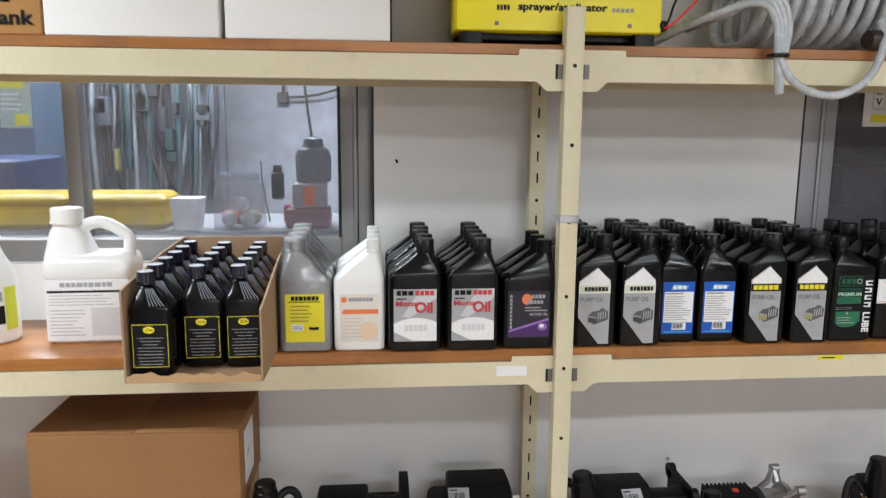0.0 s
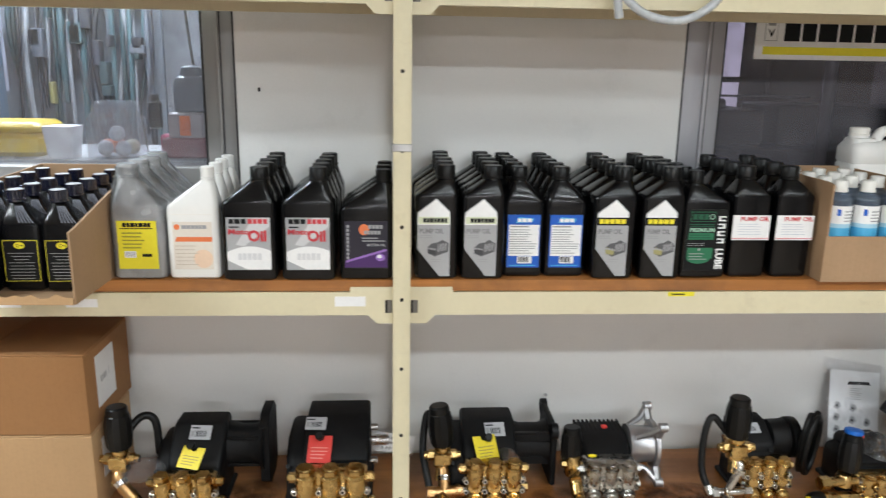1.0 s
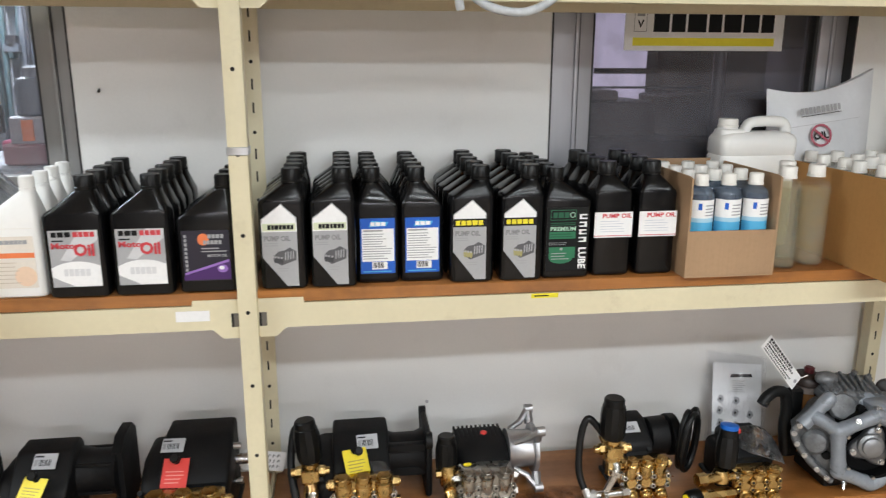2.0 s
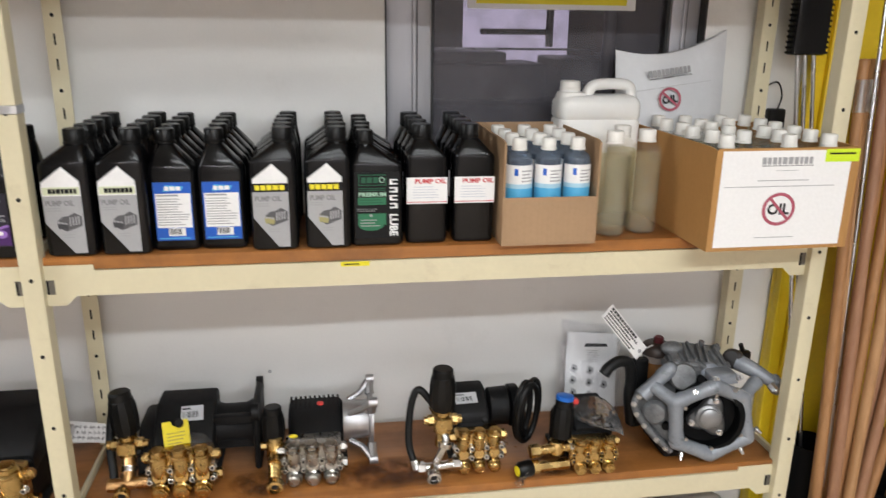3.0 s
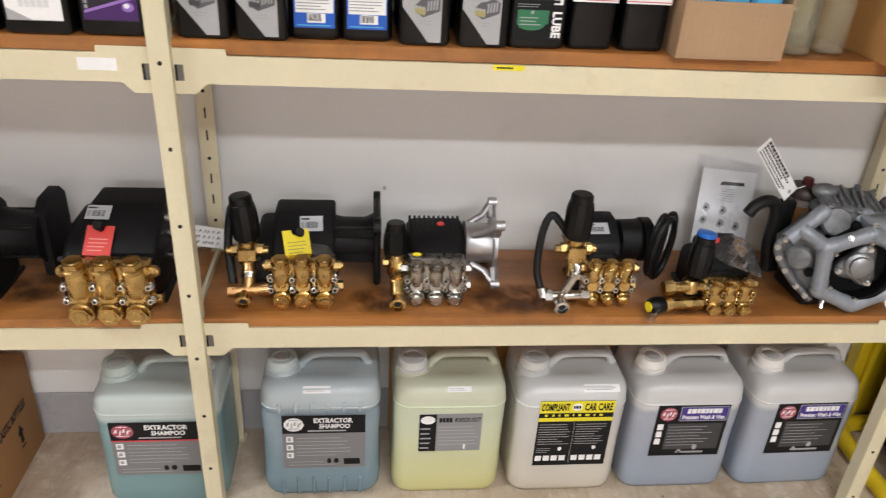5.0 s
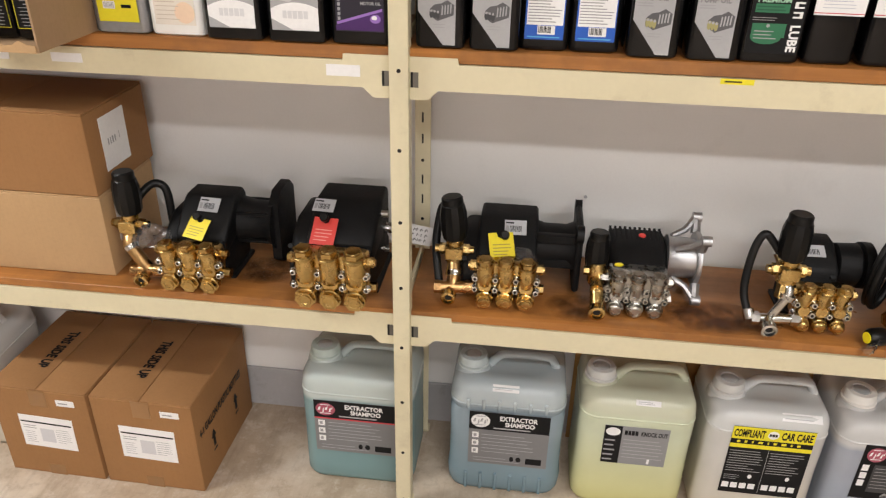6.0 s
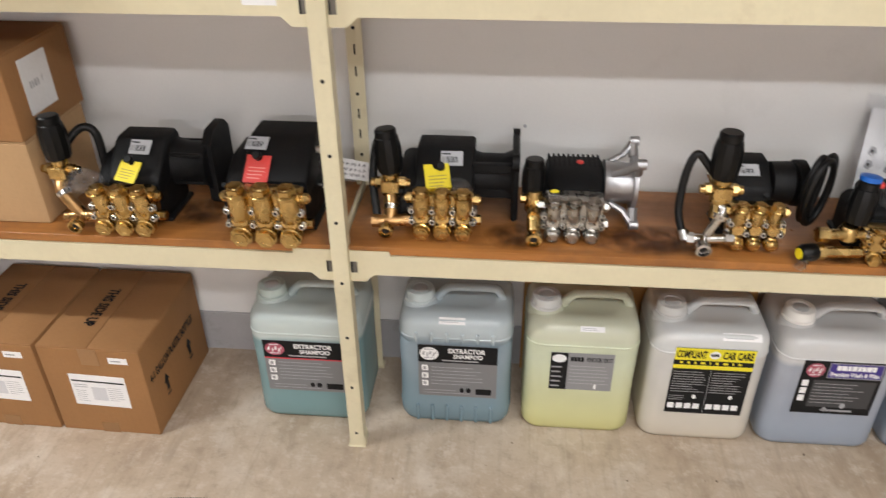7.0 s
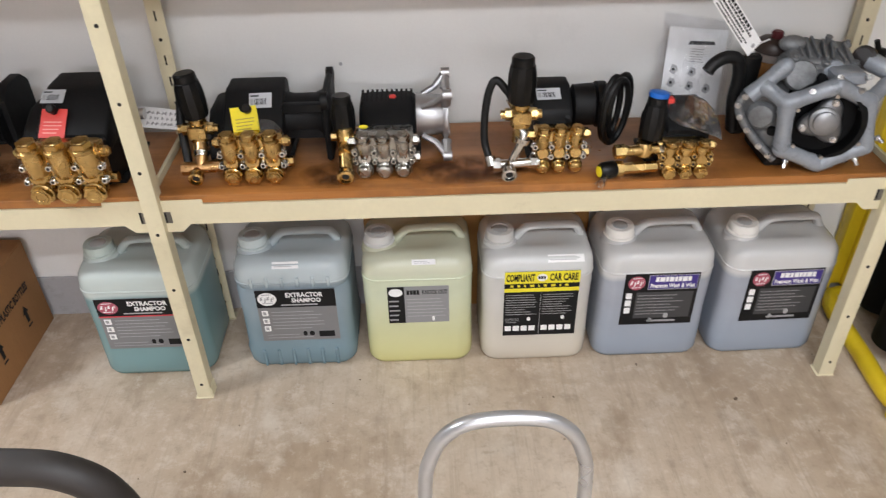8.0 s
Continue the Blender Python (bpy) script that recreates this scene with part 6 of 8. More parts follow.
# second pump: larger block, red tag
p2 = pump("large black and brass triplex pump with red tag")
manifold(p2, 0.323, 1.528, 0.166, 0.154, BRASS)
hood(p2, 0.209, 0.408, 1.586, 1.800, 0.194, 0.56)
side_tag(p2, RED_TAG, (0.262, 1.602, 0.126), 0.056, 0.066, -48, -4)
y, z, a = on_slope(1.586, 1.800, 0.194, 0.56, 0.66)
code_label(p2, 0.252, y - 0.003, z + 0.002, 0.050, 0.036, -a, -3)
part("shaft", Geo().cyl((0.402, 1.720, 0.120), (0.452, 1.720, 0.120), 0.013, n=16), STEEL, p2)
for z in (0.165, 0.075):
    part("bolt", Geo().cyl((0.402, 1.70, z), (0.426, 1.70, z), 0.008, n=12), STEEL, p2)

# third pump: knob, square flange plate
p3 = pump("black and brass triplex pump with yellow tag and square flange")
manifold(p3, 0.705, 1.588, 0.138, 0.126, BRASS)
hood(p3, 0.596, 0.770, 1.636, 1.812, 0.164)
unloader(p3, 0.584, 1.668, 0.004, 0.234, 0.580, 1.580, BRASS, 0.634, (-0.10, 0.06, 1))
g = Geo().lathe([(0.056, 0), (0.050, 0.02), (0.050, 0.070), (0.060, 0.092)], 20, (0.766, 1.750, 0.092), (1, 0, 0))
g.box(0.766, 1.692, 0.122, 0.862, 1.712, 0.142, 0.003)
g.box(0.766, 1.700, 0.055, 0.862, 1.712, 0.077, 0.003)
part("bell_housing", g, CAST, p3)
g = Geo().box(0.856, 1.680, 0.004, 0.872, 1.840, 0.165, 0.008)
for y in (1.690, 1.832):
    g.cyl((0.856, y, 0.152), (0.872, y, 0.152), 0.020, n=18)
part("flange", g, CAST, p3)
part("hose", Geo().tube(curve_through([(0.552, 1.640, 0.034), (0.538, 1.690, 0.100), (0.543, 1.716, 0.165), (0.552, 1.722, 0.188), (0.566, 1.712, 0.180)], 7), 0.0095, 10), RUBBER, p3)
side_tag(p3, YELLOW_TAG, (0.668, 1.630, 0.104), 0.057, 0.062, -44, 14)
y, z, a = on_slope(1.636, 1.812, 0.164, 0.5, 0.50)
code_label(p3, 0.694, y - 0.003, z + 0.002, 0.050, 0.038, -a, 3)
film_pouch(p3, [(0.718, 1.650, 0.128), (0.750, 1.650, 0.128), (0.772, 1.640, 0.104), (0.778, 1.616, 0.060), (0.762, 1.600, 0.070), (0.736, 1.606, 0.104)])

# fourth pump: finned case, bright block, silver flange with arms
p4 = pump("black finned pump with nickel block and silver flange")
manifold(p4, 0.992, 1.600, 0.128, 0.108, NICKEL_CAST, NICKEL_CAST, True)
part("block", Geo().box(0.932, 1.612, 0.040, 1.058, 1.672, 0.098, 0.006), NICKEL_CAST, p4)
hood(p4, 0.934, 1.068, 1.664, 1.812, 0.124, 0.68, True)
knob(p4, 0.904, 1.668, 0.084, 0.172, (0.0, 0.06, 1), 0.027)
g = Geo()
g.lathe([(0.018, 0), (0.020, 0.004), (0.020, 0.040), (0.016, 0.052)], 16, (0.906, 1.655, 0.052))
g.cyl((0.906, 1.655, 0.070), (0.906, 1.612, 0.060), 0.014, n=14)
hexagon(g, (0.906, 1.640, 0.078), (0.945, 1.650, 0.078), 0.012)
hexagon(g, (0.888, 1.650, 0.084), (0.876, 1.650, 0.084), 0.010)
g.cyl((0.906, 1.632, 0.062), (0.908, 1.594, 0.028), 0.015, n=14)
part("valve_body", g, BRASS, p4)
g = Geo().lathe([(0.0155, 0), (0.0185, 0.004), (0.0185, 0.022), (0.013, 0.024), (0.012, 0.015), (0.002, 0.014)], 18, (0.908, 1.590, 0.026), (0, -1, -0.15))
g.lathe([(0.008, 0.014), (0.008, 0.017), (0.001, 0.0172)], 14, (0.908, 1.590, 0.026), (0, -1, -0.15), mi=1)
part("outlet", g, [BRASS, HOLE], p4)
part("red_plug", Geo().cyl((1.012, 1.765, 0.116), (1.012, 1.765, 0.1265), 0.0085, n=14, bevel=0.002), RED_TAG, p4)
g = Geo().lathe([(0.052, 0), (0.048, 0.010), (0.046, 0.060), (0.050, 0.068)], 24, (1.066, 1.742, 0.086), (1, 0, 0))
part("bell_housing", g, CAST_ALU, p4)
g = Geo().lathe([(0.060, 0), (0.062, 0.003), (0.062, 0.010), (0.040, 0.012)], 24, (1.128, 1.742, 0.086), (1, 0, 0))
for sy, sz in ((-1, 1), (1, 1), (-1, -1), (1, -1)):
    tip = (1.134, 1.742 + sy * 0.062, 0.086 + sz * 0.076)
    g.cyl((1.126, tip[1], tip[2]), (1.146, tip[1], tip[2]), 0.012, n=14)
    g.tube([(1.080, 1.742 + sy * 0.034, 0.086 + sz * 0.036), (1.110, 1.742 + sy * 0.044, 0.086 + sz * 0.050), tip], [0.007, 0.008, 0.009], 8)
    g.tube([(1.134, 1.742 + sy * 0.040, 0.086 + sz * 0.045), tip], [0.012, 0.010], 8)
part("flange", g, CAST_ALU, p4)
part("paint_mark", Geo().ball((0.950, 1.640, 0.110), 0.008, 10, (1.3, 0.5, 0.6)), YELLOW_TAG, p4)

# fifth pump: tall knob, looped hoses
p5 = pump("black and brass pump with tall knob and looped black hoses")
p5.location = (-0.006, -0.038, PUMP_Z)
manifold(p5, 1.386, 1.630, 0.110, 0.118, BRASS, CHROME, True)
hood(p5, 1.330, 1.420, 1.676, 1.800, 0.166, 0.62, lift=0.02)
unloader(p5, 1.298, 1.652, 0.004, 0.272, 1.272, 1.592, BRASS, 1.340, (0.01, 0.02, 1), CHROME)
y, z, a = on_slope(1.676, 1.800, 0.166, 0.62, 0.42)
code_label(p5, 1.342, y - 0.003, z + 0.002, 0.054, 0.030, -a, 2)
g = Geo().lathe([(0.030, 0), (0.046, 0.006), (0.048, 0.050), (0.040, 0.056), (0.052, 0.058), (0.052, 0.078), (0.046, 0.082)], 24, (1.424, 1.755, 0.112), (1, 0, 0))
part("bell_housing", g, CAST, p5)
part("hose", Geo().tube(curve_through([(1.290, 1.660, 0.158), (1.268, 1.668, 0.190), (1.243, 1.672, 0.212), (1.226, 1.666, 0.170), (1.220, 1.650, 0.090), (1.232, 1.628, 0.042)], 8), 0.0085, 10), RUBBER, p5)
g = Geo()
for k, (dx, dy) in enumerate(((0, 0), (0.022, 0.010), (0.008, -0.016))):
    loop = [(1.506 + dx + 0.026 * math.cos(t) * (1 + 0.12 * k), 1.705 + dy + 0.030 * math.cos(t + 0.3), 0.122 + 0.078 * math.sin(t)) for t in turns(26)]
    g.tube(loop, 0.0074, 10, loop=True)
part("hose", g, RUBBER, p5, "coiled black hose")
part("ferrule", Geo().cyl((1.290, 1.662, 0.152), (1.278, 1.666, 0.176), 0.0125, n=12), CHROME, p5)
part("ferrule", Geo().cyl((1.231, 1.632, 0.050), (1.236, 1.618, 0.034), 0.0125, n=12), CHROME, p5)

# sixth pump: small block, blue topped knob lying back, film over it
p6 = pump("small black and brass pump with blue knob under clear film")
p6.location = (-0.010, -0.040, PUMP_Z)
manifold(p6, 1.664, 1.600, 0.106, 0.088, BRASS, BRASS)
hood(p6, 1.600, 1.728, 1.648, 1.780, 0.122, 0.62)
knob(p6, 1.588, 1.640, 0.082, 0.176, (0.08, 0.12, 1), 0.027)
part("blue_cap", Geo().lathe([(0.021, 0), (0.022, 0.004), (0.021, 0.010), (0.012, 0.0125)], 20, (1.5958, 1.6517, 0.1745), (0.08, 0.12, 1)), surface("blue_plastic", (0.01, 0.12, 0.50), 0.35), p6)
g = Geo()
g.cyl((1.508, 1.618, 0.062), (1.604, 1.628, 0.062), 0.012, n=14)
hexagon(g, (1.506, 1.618, 0.062), (1.530, 1.620, 0.062), 0.016)
g.lathe([(0.020, 0), (0.021, 0.02), (0.016, 0.03)], 14, (1.575, 1.632, 0.048))
hexagon(g, (1.512, 1.604, 0.028), (1.600, 1.610, 0.028), 0.0125)
hexagon(g, (1.508, 1.604, 0.028), (1.526, 1.605, 0.028), 0.017)
part("valve_body", g, BRASS, p6)
g = Geo().lathe([(0.018, 0), (0.020, 0.006), (0.019, 0.030), (0.015, 0.036)], 18, (1.508, 1.604, 0.028), (-1, -0.25, 0))
part("end_cap", g, BLACK_CAP, p6)
part("paint_mark", Geo().cyl((1.472, 1.594, 0.028), (1.470, 1.5935, 0.028), 0.012, n=16), YELLOW_TAG, p6)
part("ferrule", Geo().cyl((1.604, 1.626, 0.060), (1.620, 1.628, 0.060), 0.011, n=12), CHROME, p6)
film_pouch(p6, [(1.615, 1.690, 0.150), (1.690, 1.700, 0.152), (1.738, 1.690, 0.120), (1.752, 1.650, 0.070), (1.712, 1.628, 0.098), (1.660, 1.634, 0.110), (1.625, 1.650, 0.125)])
part("red_pull", Geo().box(1.618, 1.672, 0.146, 1.640, 1.690, 0.158, 0.003), RED_TAG, p6)
film = film_pouch(p6, [(1.462, 1.588, 0.002), (1.486, 1.580, 0.030), (1.496, 1.582, 0.034), (1.480, 1.574, 0.003), (1.470, 1.570, 0.002)], "strap_film")

# the loose handwritten tag behind the middle post
tagt = thing("paper_tag", pose(0.408, 1.757, PUMP_Z + 0.070), "white paper tag with handwriting tied to a pump", "tag")
p = Print([PAPER]).poly([(0.0, 0.012), (0.010, 0.0), (0.106, 0.0), (0.108, 0.046), (0.012, 0.050), (0.0, 0.040)], PAPER)
rnd = random.Random(17)
for row, (x0, x1, z) in enumerate(((0.020, 0.098, 0.036), (0.018, 0.090, 0.023), (0.024, 0.094, 0.010))):
    x = x0
    while x < x1:
        w = rnd.uniform(0.004, 0.009)
        p.poly([(x, z - 0.003), (x + 0.0016, z - 0.003), (x + w * 0.5, z + 0.003), (x + w, z - 0.002), (x + w, z), (x + w * 0.5, z + 0.005), (x + 0.001, z + 0.002)], INK, 1)
        x += w + rnd.choice((0.001, 0.001, 0.005))
sheet("tag_paper", p, tagt, (0, 0, 0), rx=-14, ry=9, rz=4)
part("string", Geo().tube(curve_through([(0.006, 0.002, 0.028), (-0.006, -0.012, 0.040), (-0.012, -0.030, 0.052)], 4), 0.0012, 6), PAPER, tagt)

# ---- the large grey diaphragm pump ----
gp = thing("diaphragm_pump", pose(1.944, 1.622, PUMP_Z), "large grey painted diaphragm pump with bolted ring of pipes", "pump")


def run_of_pipe(name, a, b, r, bolts=(0.12, 0.88), out=Vector((0, -1, 0)), collar=1.10):
    """One cast pipe with low collars at both ends and small bright bolts."""
    d = b - a
    g = Geo().tube([a, a + d * 0.20, a + d * 0.24, a + d * 0.30, a + d * 0.70, a + d * 0.76, a + d * 0.80, b], [r * collar, r * collar, r * collar * 0.98, r, r, r * collar * 0.98, r * collar, r * collar], 14)
    pipe = part(name, g, GREY_PAINT, gp)
    for k in bolts:
        c = a + d * k + out * r * 1.02
        part("bolt", Geo().cyl(c - out * 0.004, c + out * 0.003, 0.0066, n=12).cyl(c + out * 0.003, c + out * 0.010, 0.0046, n=6), STEEL, pipe)
    return pipe


# six pipes bolted into an upright ring
ring = [Vector(v) for v in ((0.006, -0.040, 0.200), (-0.092, -0.040, 0.164), (-0.081, -0.046, 0.058), (0.006, -0.050, 0.0205), (0.103, -0.046, 0.058), (0.083, -0.040, 0.162))]
hub = sum(ring, Vector()) / 6
for i in range(6):
    a, b = ring[i], ring[(i + 1) % 6]
    away = ((a + b) / 2 - hub).normalized() * 0.75 + Vector((0, -0.7, 0))
    run_of_pipe("ring_pipe", a, b, 0.0168, (0.5,) if i in (0, 5) else (), away.normalized())
    part("elbow", Geo().ball(a, 0.0190, 16, (1.0, 0.95, 1.0)), GREY_PAINT, gp)
    inner = hub + (a - hub) * 0.78 + Vector((0, -0.004, 0))
    part("bolt", Geo().cyl(inner, inner + Vector((0, -0.008, 0)), 0.0048, n=8), STEEL, gp)
for x, z, tilt in ((-0.070, 0.034, -0.3), (0.082, 0.036, 0.3), (0.116, 0.086, 0.9)):
    v = Vector((x, -0.056, z))
    o = Vector((tilt, -0.5, -0.7)).normalized()
    part("bolt", Geo().cyl(v, v + o * 0.006, 0.0072, n=12).cyl(v + o * 0.006, v + o * 0.018, 0.0046, n=6), STEEL, gp)
# black hollow inside the ring with a three lobed cast plate and a round cap
face = Vector((-0.22, -1, 0.10)).normalized()
g = Geo().lathe([(0.086, 0), (0.088, 0.006), (0.088, 0.050), (0.080, 0.056), (0.074, 0.056), (0.072, 0.020), (0.010, 0.018)], 36, hub + Vector((0.004, 0.050, 0)), face)
part("drum", g, MATTE_BLACK, gp)
HUB_METAL = surface("dull_hub", (0.17, 0.172, 0.178), 0.34, metal=0.75, vary=0.2, big=30.0, bump=0.3)
at = hub + Vector((-0.004, 0.010, 0.008))
q = face.to_track_quat("Z", "Y")
lobes = (200, 305, 75)
outline = []
for k in turns(48):
    near = max(math.cos(k - radians(a)) for a in lobes)
    outline.append((0.034 + 0.020 * max(0.0, near) ** 5, k))
g = Geo().rings([[at + q @ Vector((f * rr * math.cos(k), f * rr * math.sin(k), z)) for rr, k in outline] for f, z in ((1.0, 0.0), (1.0, 0.008), (0.94, 0.012), (0.74, 0.016))])
part("hub_plate", g, HUB_METAL, gp)
cap = at + q @ Vector((-0.004, 0.004, 0.014))
part("hub_cap", Geo().lathe([(0.031, 0), (0.031, 0.008), (0.027, 0.012), (0.0245, 0.0125), (0.0235, 0.019), (0.020, 0.021), (0.006, 0.022)], 30, cap, face), surface("worn_cap", (0.30, 0.305, 0.315), 0.36, metal=0.7, vary=0.15, bump=0.2), gp)
for a in lobes:
    v = at + q @ Vector((0.045 * math.cos(radians(a)), 0.045 * math.sin(radians(a)), 0.010))
    part("hub_boss", Geo().cyl(v, v + face * 0.007, 0.0088, n=14, bevel=0.002).cyl(v + face * 0.007, v + face * 0.012, 0.005, n=6), STEEL, gp)
# the second head: a plate set back to one side, a rounded rim with bright bolts along it
slab = [Vector(v) for v in ((-0.172, 0.010, 0.141), (-0.126, 0.006, 0.186), (-0.086, -0.030, 0.176), (-0.074, -0.034, 0.052), (-0.084, -0.030, 0.024), (-0.136, -0.006, 0.074))]
part("side_head", Geo().rings([[v + Vector((0.006, 0.008, 0)) for v in slab], [v + Vector((0.002, 0.014, 0)) for v in slab], [v + Vector((0.026, 0.060, 0)) for v in slab]]), GREY_CAST, gp)
rim = curve_through([slab[1], slab[0], slab[5], slab[4]], 5)
part("side_rim", Geo().tube(rim, 0.0095, 12), GREY_CAST, gp)
for k in (0.22, 0.34, 0.50, 0.64, 0.82, 0.95):
    v = rim[int(k * (len(rim) - 1))]
    o = Vector((-0.55, -0.8, 0.1)).normalized()
    part("bolt", Geo().cyl(v + o * 0.006, v + o * 0.012, 0.0066, n=12).cyl(v + o * 0.012, v + o * 0.017, 0.0046, n=6), STEEL, gp)
part("side_cover", Geo().lathe([(0.030, 0), (0.031, 0.010), (0.024, 0.018), (0.006, 0.021)], 20, (-0.122, 0.000, 0.120), (-0.5, -1, 0.15)), GREY_CAST, gp)
# black disc painted for the shade of a cavity between plate and ring
part("recess", Geo().cyl((-0.100, -0.022, 0.088), (-0.096, -0.012, 0.088), 0.010, n=14), MATTE_BLACK, gp)
run_of_pipe("side_pipe", Vector((-0.156, 0.008, 0.160)), Vector((-0.088, 0.012, 0.226)), 0.0165, ())
run_of_pipe("side_pipe", Vector((-0.130, 0.004, 0.186)), ring[1], 0.0160, ())
run_of_pipe("side_pipe", Vector((-0.092, 0.010, 0.224)), Vector((-0.058, 0.050, 0.214)), 0.0150, ())
part("side_elbow", Geo().ball((-0.088, 0.012, 0.226), 0.0165, 14), GREY_PAINT, gp)
# crankcase behind, two domed covers over the ring
part("body", Geo().lathe([(0.084, 0), (0.098, 0.014), (0.098, 0.08), (0.088, 0.10)], 10, (0.004, 0.040, 0.118), (0, 1, 0)), GREY_CAST, gp)
part("domed_cover", Geo().lathe([(0.032, 0), (0.034, 0.012), (0.030, 0.019), (0.014, 0.022)], 24, (-0.052, 0.020, 0.200), (-0.15, -1, 0.40)), GREY_CAST, gp)
part("domed_cover", Geo().lathe([(0.024, 0), (0.025, 0.008), (0.021, 0.014), (0.008, 0.017)], 24, (0.020, 0.022, 0.206), (0.05, -1, 0.45)), GREY_PAINT, gp)
part("port", Geo().cyl((-0.016, -0.004, 0.204), (-0.016, -0.014, 0.206), 0.0095, n=16), MATTE_BLACK, gp)
part("collar_plate", Geo().box(0.002, -0.036, 0.196, 0.070, 0.020, 0.222, 0.008), GREY_PAINT, gp)
for x in (0.004, 0.066):
    part("bolt", Geo().cyl((x, -0.034, 0.214), (x, -0.044, 0.220), 0.0068, n=12).cyl((x, -0.044, 0.220), (x, -0.051, 0.2235), 0.0046, n=6), STEEL, gp)
# pitted gear cover on top, falling away to one side, with rough ribs, lugs and a standing bolt
g = Geo().box(-0.066, 0.014, 0.190, 0.076, 0.120, 0.222, 0.012)
tilt = Matrix.Translation((0.006, 0.066, 0.228)) @ pose(0, 0, 0, 14, 7, -4)
g.m = tilt
g.box(-0.072, -0.046, -0.014, 0.072, 0.046, 0.010, 0.008)
part("gear_cover", g, GREY_CAST, gp)
part("cover_lump", Geo().ball((-0.050, 0.084, 0.246), 0.024, 16, (1.25, 1.0, 0.75)), GREY_CAST, gp)
rnd = random.Random(12)
for k in range(7):
    f = Geo()
    f.m = tilt @ pose(-0.052 + 0.018 * k, rnd.uniform(-0.006, 0.006), 0.010, 0, rnd.uniform(-6, 6), rnd.uniform(-14, 14))
    part("fin", f.box(-0.0035, -0.036, -0.004, 0.0035, 0.036, rnd.uniform(0.006, 0.011), 0.0025), GREY_CAST, gp)
for u, v in ((-0.066, -0.040), (0.000, -0.044), (0.064, -0.038), (0.066, 0.036), (0.030, 0.010)):
    f = Geo()
    f.m = tilt
    part("cover_lug", f.cyl((u, v, -0.010), (u, v, 0.012), 0.0105, n=14, bevel=0.002).cyl((u, v, 0.012), (u, v, 0.018), 0.0060, n=6), GREY_CAST, gp)
f = Geo()
f.m = tilt
part("standing_bolt", f.cyl((0.018, 0.030, 0.008), (0.018, 0.030, 0.026), 0.0045, n=10).cyl((0.018, 0.030, 0.020), (0.018, 0.030, 0.027), 0.0085, n=6), GREY_CAST, gp)
# oil cup: amber oil below, clear above, a brimmed dark lid with a red plug
cx, cy = -0.066, 0.138
part("oil_cup", Geo().lathe([(0.026, 0), (0.031, 0.006), (0.032, 0.048), (0.031, 0.050)], 24, (cx, cy, 0.142)), AMBER, gp)
part("cup_collar", Geo().lathe([(0.032, 0), (0.0335, 0.004), (0.0335, 0.018), (0.030, 0.022)], 24, (cx, cy, 0.191)), surface("smoky_cup", (0.24, 0.20, 0.18), 0.25, vary=0.15, coat=0.4), gp)
part("cup_lid", Geo().lathe([(0.036, 0), (0.041, 0.003), (0.041, 0.014), (0.037, 0.022), (0.030, 0.028), (0.022, 0.030)], 24, (cx, cy, 0.210)), surface("brown_plastic", (0.030, 0.019, 0.015), 0.4), gp)
part("lid_plug", Geo().cyl((cx + 0.004, cy, 0.238), (cx + 0.004, cy, 0.256), 0.0130, n=14, bevel=0.003), surface("dark_red", (0.075, 0.010, 0.013), 0.4), gp)
# bent black hose and the black bracket behind it
part("hose", Geo().tube(curve_through([(-0.237, 0.058, 0.198), (-0.222, 0.064, 0.214), (-0.194, 0.072, 0.224), (-0.166, 0.076, 0.214), (-0.156, 0.078, 0.170), (-0.158, 0.076, 0.120), (-0.148, 0.074, 0.050)], 7), 0.0142, 14), RUBBER, gp)
part("bracket", Geo().box(-0.150, 0.078, 0.030, -0.108, 0.104, 0.222, 0.010), RUBBER, gp)
# outlet valve with its knob on the far side
run_of_pipe("outlet_pipe", ring[5] + Vector((0, 0.004, 0)), Vector((0.136, -0.002, 0.184)), 0.0160, ())
part("outlet_valve", Geo().tube(curve_through([(0.112, 0.052, 0.214), (0.136, 0.026, 0.206), (0.158, 0.008, 0.194), (0.176, -0.004, 0.184)], 5), [0.0215 - 0.0004 * k for k in range(16)], 14).cyl((0.166, 0.002, 0.190), (0.205, -0.014, 0.172), 0.0150, n=14, bevel=0.002).cyl((0.178, -0.003, 0.184), (0.188, -0.007, 0.180), 0.0195, n=14, bevel=0.002), GREY_PAINT, gp)
part("valve_nut", Geo().cyl((0.166, -0.018, 0.180), (0.170, -0.036, 0.172), 0.0105, n=6).cyl((0.170, -0.034, 0.172), (0.171, -0.042, 0.169), 0.0062, n=10), STEEL, gp)
part("valve_knob", Geo().lathe([(0.016, 0), (0.025, 0.005), (0.026, 0.022), (0.019, 0.028)], 20, (0.116, 0.066, 0.214), (-0.75, -0.5, 0.35)), surface("dark_knob", (0.026, 0.022, 0.021), 0.45), gp)
part("valve_lever", Geo().box(0.124, 0.066, 0.206, 0.160, 0.086, 0.232, 0.006).cyl((0.140, 0.076, 0.230), (0.132, 0.078, 0.250), 0.006, n=10), BLACK_CAP, gp)
for x in (-0.096, 0.046):
    part("foot", Geo().box(x, -0.020, 0.0, x + 0.050, 0.110, 0.030, 0.006), RUBBER, gp)

